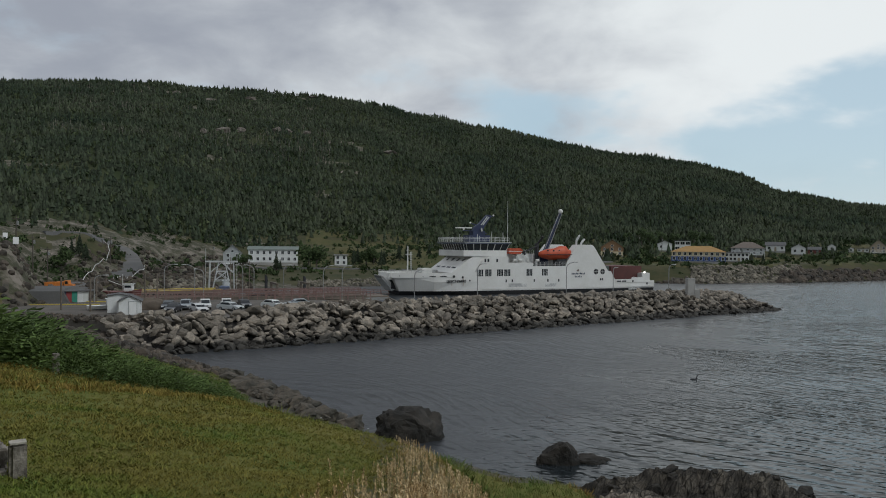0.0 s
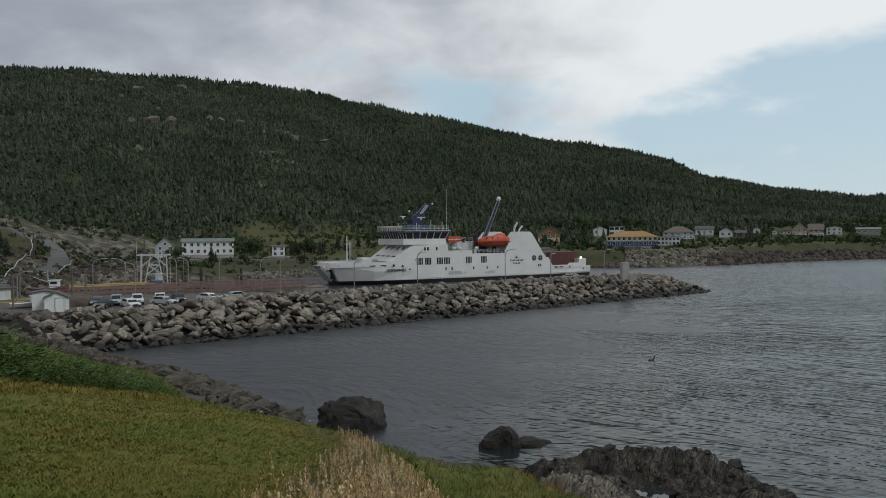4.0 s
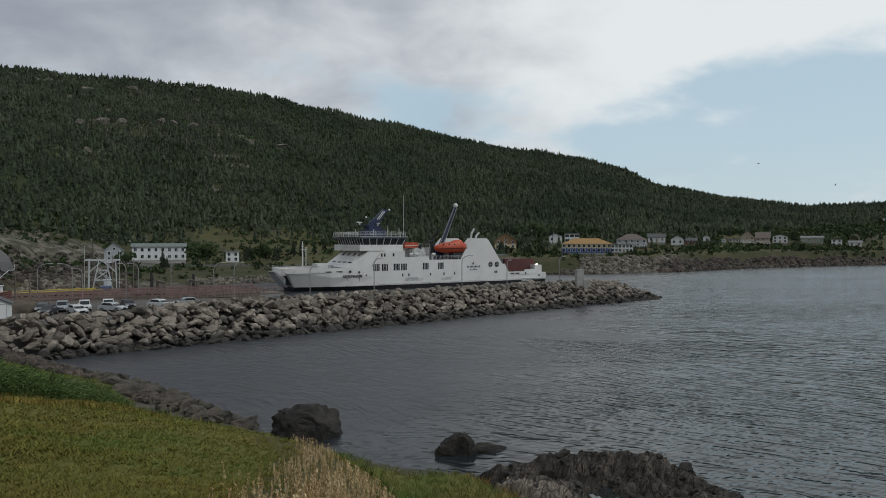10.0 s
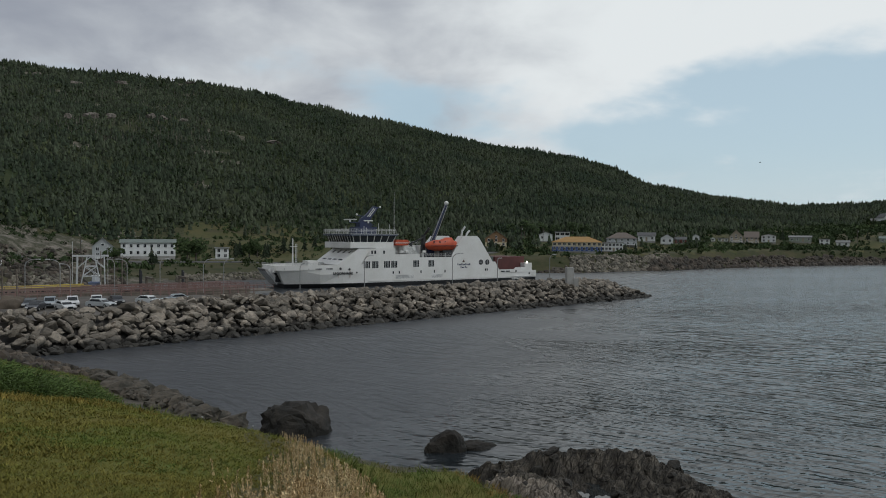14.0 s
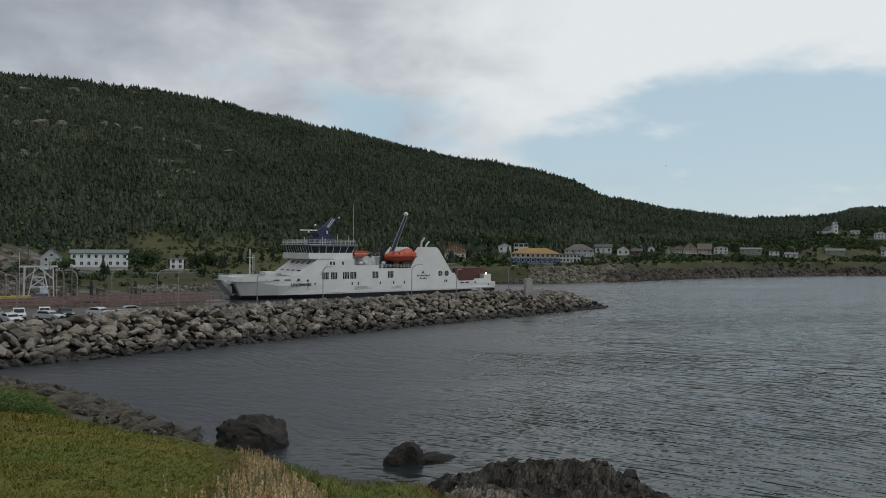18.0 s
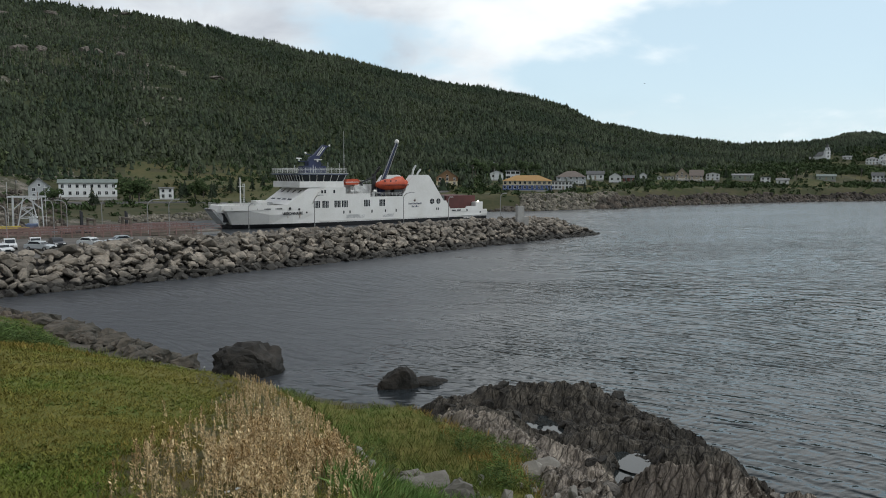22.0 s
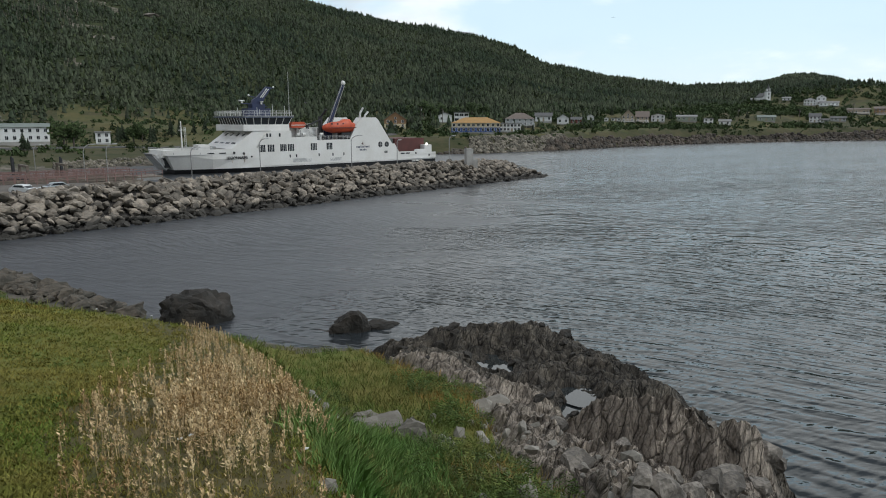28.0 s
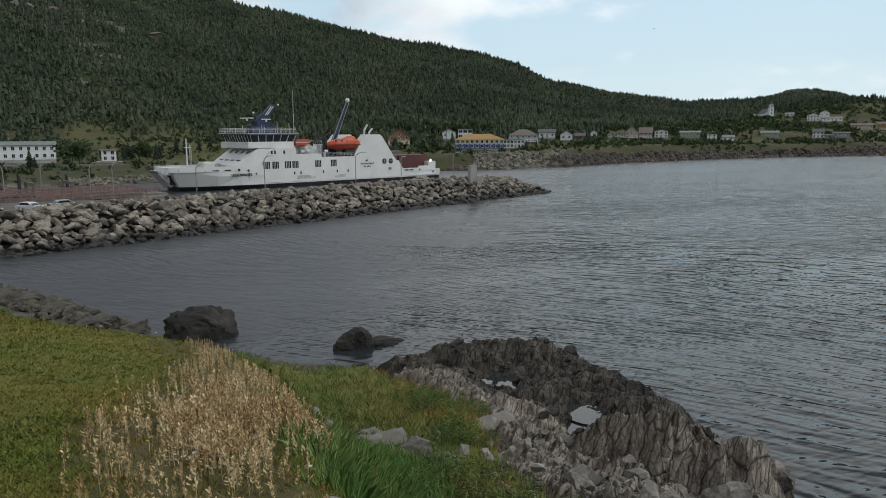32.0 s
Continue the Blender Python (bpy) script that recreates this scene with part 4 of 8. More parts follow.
def scanner(x, y, z, span):
    bm = bmesh.new()
    box(bm, -span / 2, span / 2, -0.16, 0.16, 0.0, 0.28, 0.05)
    rod(bm, (0, 0, -0.45), (0, 0, 0.0), 0.22, seg=8)
    return part("radar_scanner", bm, M_white, ferry, "white rotating radar scanner"), (x, y, z)


SCANNERS = [scanner(22.8, 0, 16.15, 4.6), scanner(27.6, -1.0, 15.9, 2.4)]

# ---- woods and bushes ----
M_spruce = mat("spruce_needles", (0.020, 0.032, 0.019), 0.9, (0.050, 0.060, 0.036), 0.016, 0.5, 0.0, island=0.5, amount=0.6, spec=0.15)
M_leaf = mat("broad_leaves", (0.050, 0.074, 0.026), 0.85, (0.030, 0.048, 0.019), 0.03, 0.6, 0.0, island=0.4, spec=0.2)
M_firleaf = mat("fir_and_birch", (0.028, 0.045, 0.022), 0.9, (0.068, 0.082, 0.040), 0.02, 0.5, 0.0, island=0.5, amount=0.6, spec=0.15)
M_snag = mat("weathered_snag", (0.20, 0.18, 0.155), 0.9, (0.11, 0.095, 0.08), 0.1, 2, 0.0, island=0.4, spec=0.2)
M_bark = mat("bark", (0.10, 0.085, 0.07), 0.9, scale=4, fine=20)


def scatter_mesh(name, template_v, template_f, places, material, jitter=0.0, seed=1, parent=None):
    """One mesh of many copies: places hold x, y, z, turn, width, height."""
    rg = np.random.RandomState(seed)
    tv, tf = np.array(template_v, float), np.array(template_f, int)
    P = np.asarray(places, float)
    n, k = len(P), len(tv)
    c, s = np.cos(P[:, 3])[:, None], np.sin(P[:, 3])[:, None]
    J = 1 + jitter * rg.uniform(-1, 1, (n, k))
    x, y = tv[:, 0] * J, tv[:, 1] * J
    V = np.stack([(x * c - y * s) * P[:, 4:5] + P[:, 0:1], (x * s + y * c) * P[:, 4:5] + P[:, 1:2], tv[:, 2] * P[:, 5:6] * (1 + 0.3 * (J - 1)) + P[:, 2:3]], -1).reshape(-1, 3)
    Fc = (tf[None] + (np.arange(n) * k)[:, None, None]).reshape(-1, tf.shape[1])
    me = bpy.data.meshes.new(name)
    me.vertices.add(len(V)), me.loops.add(Fc.size), me.polygons.add(len(Fc))
    me.vertices.foreach_set("co", V.ravel())
    me.loops.foreach_set("vertex_index", Fc.ravel())
    me.polygons.foreach_set("loop_start", np.arange(0, Fc.size, tf.shape[1]))
    me.materials.append(material)
    me.update()
    ob = new(name, me)
    ob.parent = parent
    return ob


def conifer_template(tiers=2, seg=6):
    v, f = [], []
    for t in range(tiers):
        z0, z1 = 0.05 + 0.9 * t / tiers * 0.85, 0.42 + 0.58 * (t + 1) / tiers
        r = 1.0 - 0.72 * t / tiers
        b = len(v)
        v += [(r * math.cos(6.283 * k / seg + t), r * math.sin(6.283 * k / seg + t), z0 + 0.05 * (k % 2)) for k in range(seg)] + [(0, 0, z1)]
        f += [(b + k, b + (k + 1) % seg, b + seg) for k in range(seg)]
    return v, f


def leafy_template(n=26, seed=3):
    """Loose small leaf clumps in a ball: tilted triangles, with gaps."""
    r = random.Random(seed)
    v, f = [], []
    for _ in range(n):
        d = Vector((r.gauss(0, 1), r.gauss(0, 1), r.gauss(0, 0.8))).normalized() * r.uniform(0.45, 1.0)
        c = Vector((d.x, d.y, 0.52 + d.z * 0.48))
        a = Vector((r.gauss(0, 1), r.gauss(0, 1), r.gauss(0, 1))).normalized() * r.uniform(0.25, 0.42)
        b = a.orthogonal().normalized() * r.uniform(0.22, 0.4)
        q = len(v)
        v += [tuple(c + a), tuple(c - a * 0.6 + b), tuple(c - a * 0.6 - b)]
        f.append((q, q + 1, q + 2))
    return v, f


def build_woods():
    rg = np.random.RandomState(11)
    n = 230000
    a = rg.uniform(-41, 52, n)
    d = np.sqrt(rg.uniform(200 ** 2, 925 ** 2, n))
    x, y = d * np.sin(np.radians(a)), d * np.cos(np.radians(a))
    _, _, d0, s = far_parts(x, y)
    edge = wood_edge(a) + 25 * fbm(x / 40, y / 40, 8)
    dens = np.clip((s - edge) / 60 + 0.5, 0, 1) * np.where(fbm(x / 45, y / 24, 77) + np.interp(a, [-30, -12, 4], [0.10, 0.05, -0.4]) > 0.50, 0.12, 1.0)
    dens = np.maximum(dens, 0.55 * (fbm(x / 24, y / 24, 57) > 0.12) * (a > 4) * (a < 27) * (s > 52))
    dens *= np.clip(0.75 + 0.6 * fbm(x / 60, y / 60, 55), 0.2, 1.0) * np.interp(d, [200, 500, 925], [0.85, 0.6, 0.46])
    keep = (rg.rand(n) < dens) & (s > 35)
    x, y, d = x[keep], y[keep], d[keep]
    ok = np.ones(len(x), bool)
    for hx, hy, hr in CLEAR:
        ok &= np.hypot(x - hx, y - hy) > hr
    x, y, d = x[ok], y[ok], d[ok]
    z = ground_z(x, y) - 0.3
    h = rg.uniform(2.6, 6.4, len(x)) * np.interp(d, [250, 500, 900], [0.85, 1.0, 1.1]) * (1 + 0.3 * fbm(x / 30, y / 30, 66))
    w = h * rg.uniform(0.20, 0.34, len(x))
    kind = rg.rand(len(x)) + 0.25 * fbm(x / 35, y / 35, 58)
    lot = np.stack([x, y, z, rg.uniform(0, 6.3, len(x)), w, h], -1)
    for q, (v, f), m in ((kind < 0.34, conifer_template(2, 5), M_spruce), ((kind >= 0.34) & (kind < 0.68), conifer_template(3, 5), M_spruce)):
        ob = scatter_mesh("spruce_forest", v, f, lot[q], m, 0.45, 2)
        tagged(ob, "dense dark green spruce forest over the hillside", "forest", kind="stuff")
    q = kind >= 0.68
    low = lot[q] * np.array([1, 1, 1, 1, 1.35, 0.72])
    for k in range(2):
        v, f = leafy_template(11, 13 + k)
        ob = scatter_mesh("mixed_wood", v, f, low[k::2], M_firleaf, 0.3, 8 + k)
        tagged(ob, "rounder fir and birch crowns among the spruces", "forest", kind="stuff")
    # bare grey snags high on the slope
    n = 2600
    a, d = rg.uniform(-31, -11, n), rg.uniform(560, 860, n)
    x, y = d * np.sin(np.radians(a)), d * np.cos(np.radians(a))
    k = fbm(x / 50, y / 50, 59) > 0.0
    x, y = x[k], y[k]
    v, f = [(0.5, 0, 0), (-0.25, 0.4, 0), (-0.25, -0.4, 0), (0, 0, 1)], [(0, 1, 3), (1, 2, 3), (2, 0, 3)]
    for j in range(5):
        c, e, t = math.cos(j * 2.4), math.sin(j * 2.4), 0.35 + 0.12 * j
        b = len(v)
        v += [(0, 0, t), (0, 0, t + 0.03), (2.4 * c * (1.2 - t), 2.4 * e * (1.2 - t), t + 0.05)]
        f.append((b, b + 1, b + 2))
    h = rg.uniform(4.0, 7.5, len(x))
    ob = scatter_mesh("dead_spruces", v, f, np.stack([x, y, ground_z(x, y) - 0.3, rg.uniform(0, 6.3, len(x)), h * 0.05, h], -1), M_snag, 0.3, 9)
    tagged(ob, "bare grey trunks of dead spruces on the upper slope", "forest", kind="stuff")
    v, f = conifer_template(2, 6)
    # trees on the two far hills
    n = 9000
    a, d = rg.uniform(30, 56, n), np.sqrt(rg.uniform(930 ** 2, 1800 ** 2, n))
    x, y = d * np.sin(np.radians(a)), d * np.cos(np.radians(a))
    h = rg.uniform(4, 9, n)
    ob = scatter_mesh("far_woods", v, f, np.stack([x, y, ground_z(x, y) - 0.5, rg.uniform(0, 6.3, n), h * 0.5, h], -1), M_spruce, 0.4, 3)
    tagged(ob, "distant wooded hills across the bay", "forest", kind="stuff")
    # scrub and leafy bushes between the shore and the woods
    n = 52000
    a = rg.uniform(-40, 52, n)
    d = np.sqrt(rg.uniform(130 ** 2, 760 ** 2, n))
    x, y = d * np.sin(np.radians(a)), d * np.cos(np.radians(a))
    _, _, d0, s = far_parts(x, y)
    dens = np.clip(fbm(x / 26, y / 26, 41) * 1.6 + np.interp(a, [-40, -20, 10, 20], [0.42, 0.34, 0.34, 0.48]), 0.07, 1) * (s > np.interp(a, [-40, -24, -10, 10, 46], [20, 16, 12, 7, 5])) * (s < wood_edge(a) + 40)
    dens = dens * np.where((a > -13) & (a < 6) & (s > 48), 0.75, 1.0)
    keep = rg.rand(n) < dens
    x, y, a = x[keep], y[keep], a[keep]
    ok = np.ones(len(x), bool)
    for hx, hy, hr in CLEAR:
        ok &= np.hypot(x - hx, y - hy) > hr
    x, y, a = x[ok], y[ok], a[ok]
    h = rg.uniform(0.35, 2.0, len(x)) ** 1.2 * np.interp(a, [-30, 10, 20, 46], [0.8, 1.1, 1.4, 1.6]) * np.interp(s[keep][ok], [10, 40], [0.55, 1.0])
    for k in range(2):
        q = np.arange(len(x)) % 2 == k
        v, f = leafy_template(20, 3 + k)
        ob = scatter_mesh("scrub_bushes", v, f, np.stack([x[q], y[q], ground_z(x[q], y[q]) - 0.2, rg.uniform(0, 6.3, q.sum()), h[q] * 0.75, h[q]], -1), M_leaf, 0.3, 5 + k)
        tagged(ob, "low green alder and spruce scrub above the shore", "bushes", kind="stuff")


def spruce(az, d, h, w=None):
    p = polar(az, d)
    p.z = gz(p.x, p.y)
    T = thing("spruce_tree", pose(*p, 0, 0, rnd.uniform(0, 360)), "dark green spruce standing alone on the grass", "tree", "spruces near the houses")
    bm = bmesh.new()
    rod(bm, (0, 0, -0.3), (0, 0, h * 0.9), h * 0.03, h * 0.008, seg=7)
    part("trunk", bm, M_bark, T)
    w = w or h * 0.26
    rg = random.Random(int(az * 100) + 7)
    verts, faces = [], []
    for k in range(230):
        t = rg.random() ** 0.8
        z = h * (0.08 + 0.9 * t)
        r = w * (1 - t) * rg.uniform(0.55, 1.1) + 0.05
        an = rg.uniform(0, 6.283)
        c = Vector((r * 0.55 * math.cos(an), r * 0.55 * math.sin(an), z))
        o = Vector((math.cos(an), math.sin(an), -0.45)) * r * 0.6
        s = Vector((-math.sin(an), math.cos(an), 0)) * (0.12 + 0.28 * r * 0.5)
        b = len(verts)
        verts += [tuple(c + o), tuple(c - o * 0.6 + s), tuple(c - o * 0.6 - s), tuple(c + Vector((0, 0, 0.35 * r)))]
        faces += [(b, b + 1, b + 3), (b, b + 3, b + 2), (b, b + 2, b + 1)]
    mesh_object("crown", verts, faces, M_spruce, T)


def leaf_tree(az, d, h):
    p = polar(az, d)
    p.z = gz(p.x, p.y)
    T = thing("alder_tree", pose(*p), "light green leafy tree on the slope", "tree", "leafy trees on the slope")
    bm = bmesh.new()
    rod(bm, (0, 0, -0.3), (0, 0, h * 0.55), h * 0.04, h * 0.02, seg=7)
    for k in range(5):
        an = k * 1.3
        rod(bm, (0, 0, h * (0.25 + 0.05 * k)), (h * 0.25 * math.cos(an), h * 0.25 * math.sin(an), h * (0.55 + 0.05 * k)), h * 0.015, h * 0.006, seg=5)
    part("trunk", bm, M_bark, T)
    rg = random.Random(int(az * 77))
    verts, faces = [], []
    balls = [(Vector((rg.gauss(0, 0.2), rg.gauss(0, 0.2), rg.uniform(0.4, 0.82))) * h, rg.uniform(0.13, 0.24) * h) for _ in range(9)]
    for _ in range(420):
        c, r = rg.choice(balls)
        q = c + Vector((rg.gauss(0, 1), rg.gauss(0, 1), rg.gauss(0, 0.8))).normalized() * r * rg.uniform(0.6, 1.05)
        a = Vector((rg.gauss(0, 1), rg.gauss(0, 1), rg.gauss(0, 1))).normalized() * h * 0.045
        o = a.orthogonal()
        b = len(verts)
        verts += [tuple(q + a), tuple(q - a + o), tuple(q - a - o)]
        faces.append((b, b + 1, b + 2))
    mesh_object("crown", verts, faces, M_leaf, T)


# ---- houses across the harbour ----
def paint(name, c, k=0.82):
    return mat(name, c, 0.7, tuple(v * k for v in c), 0.6, 5, 0.08)


W_white, W_cream, W_grey = paint("white_clapboard", (0.72, 0.73, 0.72)), paint("cream_clapboard", (0.60, 0.52, 0.34)), paint("grey_clapboard", (0.38, 0.40, 0.40))
W_brown, W_blue, W_tan = paint("brown_stain", (0.26, 0.15, 0.075)), paint("deep_blue_clapboard", (0.05, 0.10, 0.28)), paint("tan_siding", (0.36, 0.30, 0.22))
W_red, W_green = paint("barn_red", (0.19, 0.06, 0.05)), paint("sage_siding", (0.30, 0.34, 0.27))
R_dark, R_brown, R_rust = paint("dark_shingles", (0.085, 0.085, 0.085)), paint("brown_shingles", (0.15, 0.12, 0.10)), paint("ochre_shingles", (0.36, 0.21, 0.07))
R_green, R_grey = paint("green_grey_shingles", (0.16, 0.19, 0.17)), paint("grey_shingles", (0.20, 0.20, 0.195))
M_concrete = mat("concrete", (0.38, 0.37, 0.35), 0.9, (0.27, 0.26, 0.24), 0.5, 6, 0.3)
M_trim = paint("white_trim", (0.75, 0.75, 0.74), 0.9)
CLEAR = []


def house(az, d, w, dep, wall, peak, walls, roof, label, storeys=1, gable=False, hip=False, turn=0, cols=3, lower=None, chimney=False, porch=False, base=0.5, win=(0.9, 1.15)):
    """A house that looks at the harbour. gable: its gable end is its front; hip: hipped roof."""
    p = polar(az, d)
    z = gz(p.x, p.y)
    CLEAR.append((p.x, p.y, max(w, dep) * 0.5 + 3))
    CLEAR.append((p.x * 0.975, p.y * 0.975, w * 0.5 + 2))
    Hs = thing("house", pose(p.x, p.y, z, 0, 0, -az + turn), label, "house", "houses across the harbour")
    part("foundation", boxed(-w / 2 + 0.1, w / 2 - 0.1, 0.1, dep - 0.1, -2.5, base + 0.02), M_concrete, Hs)
    body = bmesh.new()
    if gable:
        prism(body, [(-w / 2, base), (w / 2, base), (w / 2, wall), (0, peak - 0.12), (-w / 2, wall)], 0, dep)
    else:
        box(body, -w / 2, w / 2, 0, dep, base, wall)
        if not hip and peak > wall + 0.6:
            prism(body, [(0, wall), (dep, wall), (dep / 2, peak - 0.12)], -w / 2 + 0.01, w / 2 - 0.01, "x")
    part("wall", body, walls, Hs)
    if lower:
        part("lower_wall", boxed(-w / 2 - 0.03, w / 2 + 0.03, -0.03, dep * 0.9, base, base + (wall - base) / storeys), lower, Hs)
    o, t = 0.45, 0.16
    rf = bmesh.new()
    if hip:
        k = min(w, dep) / 2
        lo = [rf.verts.new(v) for v in ((-w / 2 - o, -o, wall - 0.05), (w / 2 + o, -o, wall - 0.05), (w / 2 + o, dep + o, wall - 0.05), (-w / 2 - o, dep + o, wall - 0.05))]
        a, b = rf.verts.new((-w / 2 + k, dep / 2, peak)), rf.verts.new((w / 2 - k + 0.02, dep / 2, peak))
        for f in ((lo[0], lo[1], b, a), (lo[1], lo[2], b), (lo[2], lo[3], a, b), (lo[3], lo[0], a), tuple(reversed(lo))):
            rf.faces.new(f)
        bmesh.ops.recalc_face_normals(rf, faces=rf.faces)
    elif gable:
        sl = (peak - wall) / (w / 2)
        prism(rf, [(-w / 2 - o, wall - o * sl), (0, peak), (w / 2 + o, wall - o * sl), (w / 2 + o, wall - o * sl + t), (0, peak + t), (-w / 2 - o, wall - o * sl + t)], -o, dep + o)
    elif peak - wall > 0.6:
        sl = (peak - wall) / (dep / 2)
        prism(rf, [(-o, wall - o * sl), (dep / 2, peak), (dep + o, wall - o * sl), (dep + o, wall - o * sl + t), (dep / 2, peak + t), (-o, wall - o * sl + t)], -w / 2 - o, w / 2 + o, "x")
    else:
        box(rf, -w / 2 - o, w / 2 + o, -o, dep + o, wall, wall + 0.3, 0.05)
    part("roof", rf, roof, Hs)
    hs = (wall - base) / storeys
    ww, wh = win
    wh = min(wh, hs * 0.6)
    for st in range(storeys):
        zc = base + hs * (st + 0.55)
        for c in range(cols):
            x = -w / 2 + w * (c + 0.5) / cols
            if st == 0 and cols > 2 and c == cols // 2 and not lower:
                part("door", boxed(x - 0.45, x + 0.45, -0.06, 0.05, base, base + min(2.0, hs * 0.8)), W_tan, Hs)
                continue
            wi = part("window", boxed(x - ww / 2 - 0.1, x + ww / 2 + 0.1, -0.07, 0.04, zc - wh / 2 - 0.1, zc + wh / 2 + 0.1), M_trim, Hs)
            part("pane", boxed(x - ww / 2, x - 0.03, -0.09, 0, zc - wh / 2, zc + wh / 2), M_dark, wi)
            part("pane", boxed(x + 0.03, x + ww / 2, -0.09, 0, zc - wh / 2, zc + wh / 2), M_dark, wi)
    if gable and peak - wall > 2:
        wi = part("window", boxed(-0.5, 0.5, -0.07, 0.04, wall + 0.2, wall + 1.1), M_trim, Hs)
        part("pane", boxed(-0.4, 0.4, -0.09, 0, wall + 0.3, wall + 1.0), M_dark, wi)
    if chimney:
        part("chimney", boxed(w * 0.22, w * 0.22 + 0.7, dep * 0.5, dep * 0.5 + 0.7, wall, peak + 0.9), M_concrete, Hs)
    if porch:
        dk = part("veranda", boxed(-w / 2, w / 2, -2.2, 0, base - 0.1, base + 0.12), W_white, Hs)
        part("veranda_rail", rods([((-w / 2, -2.15, base + 1.0), (w / 2, -2.15, base + 1.0))] + [((-w / 2 + w * k / 12, -2.15, base), (-w / 2 + w * k / 12, -2.15, base + 1.0)) for k in range(13)], 0.06), M_trim, dk)
        part("veranda_post", rods([((-w / 2 + w * k / 4, -2.1, -2.5), (-w / 2 + w * k / 4, -2.1, base)) for k in range(5)], 0.1), M_trim, dk)
    return Hs


house(-18.48, 279, 6.6, 8, 4.6, 7.6, W_grey, R_grey, "pale grey two-storey gabled house with a white veranda", 2, gable=True, cols=2, porch=True)
house(-15.42, 281, 18.4, 8, 6.1, 7.2, W_white, R_green, "long white two-storey building with a grey-green roof", 2, cols=8, base=1.2)
house(-10.2, 282, 4.8, 6, 4.3, 4.7, W_white, R_grey, "small square white house beside the shore road", 2, cols=2)
house(11.19, 325, 9.8, 9, 4.2, 7.6, W_brown, R_brown, "brown-stained house over a tan arched ground floor", 2, gable=True, cols=3, lower=W_cream)
house(15.1, 353, 6.5, 8, 3.6, 5.0, W_white, R_grey, "white cottage with a grey roof", 1, gable=True, cols=2)
house(16.4, 356, 7.0, 8, 5.0, 5.2, W_white, R_dark, "white flat-roofed modern house with wide windows", 2, cols=3, win=(1.8, 1.2))
house(17.53, 305, 20.5, 11, 4.3, 6.6, W_cream, R_rust, "large inn with blue lower storey and ochre hipped roof", 2, hip=True, cols=10, lower=W_blue, win=(1.0, 1.5))
house(20.22, 322, 9.3, 8, 3.9, 4.3, W_white, R_grey, "white annexe with blue corner boards beside the inn", 2, cols=6, win=(0.9, 1.3))
house(20.95, 352, 14.0, 10, 3.6, 6.4, W_grey, R_brown, "grey house with a broad brown hipped roof", 2, hip=True, cols=5, porch=True)
house(22.8, 376, 8.4, 8, 3.2, 4.8, W_white, R_dark, "white bungalow with a dark grey roof", 1, cols=3)
house(24.3, 374, 6.0, 9, 3.4, 5.3, W_white, R_dark, "white gabled house end with two windows", 1, gable=True, cols=2)
house(25.31, 388, 5.4, 6, 2.4, 3.6, W_red, R_dark, "small dark red cabin", 1, cols=2)
house(26.39, 410, 3.6, 6, 3.0, 4.2, W_white, R_grey, "narrow white gabled house", 1, gable=True, cols=1)
house(27.58, 416, 2.4, 3, 1.8, 2.4, W_white, R_grey, "tiny white shed on the slope", 1, gable=True, cols=1)
house(29.2, 425, 7.0, 9, 3.6, 7.2, W_tan, R_brown, "tan house with a tall gable and a long white deck", 2, gable=True, cols=3, porch=True)
house(30.25, 428, 7.0, 8, 3.6, 6.6, W_tan, R_brown, "tan wing with a brown roof and white deck", 2, cols=3, porch=True)
house(28.3, 423, 5.0, 5, 1.6, 1.8, W_white, R_grey, "low white deck house", 1, cols=3, base=0.3)
house(31.39, 440, 7.5, 8, 4.0, 5.0, W_white, R_brown, "white two-storey house with a brown roof", 2, gable=True, cols=3)
house(33.45, 459, 11.5, 8, 3.0, 3.9, W_green, R_grey, "low sage-green bungalow with a grey roof", 1, cols=4)
house(34.99, 455, 5.3, 6, 3.9, 4.3, W_white, R_grey, "small white two-storey flat-roofed house", 2, cols=2)
house(36.12, 465, 6.6, 6, 2.6, 3.6, W_white, R_grey, "white garage with an arched doorway", 1, cols=2)
house(38.89, 496, 10.3, 8, 2.8, 4.0, W_green, R_green, "green bungalow with a green roof", 1, cols=3)
house(42.0, 515, 6.5, 8, 4.0, 5.9, W_white, R_dark, "white storey-and-a-half house with a dark roof", 2, cols=3)
house(42.6, 513, 5.0, 5, 2.2, 3.0, W_white, R_dark, "white lean-to wing of a house", 1, cols=2)
house(43.44, 534, 9.0, 7, 2.5, 3.4, W_grey, R_dark, "long grey bungalow near the shore", 1, cols=4)
house(44.6, 596, 14, 8, 3.6, 4.6, W_tan, R_brown, "tan motel wing with a long balcony", 1, cols=6, porch=True)
house(46.2, 600, 14, 8, 4.6, 6.0, W_brown, R_brown, "brown motel wing with a long balcony", 2, cols=6, porch=True)
house(41.6, 663, 9, 9, 4.6, 6.5, W_white, R_grey, "white hilltop hall with a grey roof", 2, hip=True, cols=4)
house(42.8, 660, 14, 8, 3.0, 4.2, W_white, R_grey, "long white hilltop building", 1, cols=5, porch=True)
house(42.3, 668, 7, 7, 6.6, 8.8, W_white, R_brown, "white hilltop tower house", 2, gable=True, cols=2)
house(40.10, 682, 6.5, 6, 2.4, 3.4, W_white, R_grey, "small white cottage below the church", 1, cols=2)
house(37.9, 690, 3.4, 4, 2.2, 3.0, W_white, R_grey, "small white outbuilding near the church", 1, cols=1)
house(47.6, 700, 8, 7, 3.6, 5.2, W_cream, R_brown, "cream house on the headland", 1, cols=3)


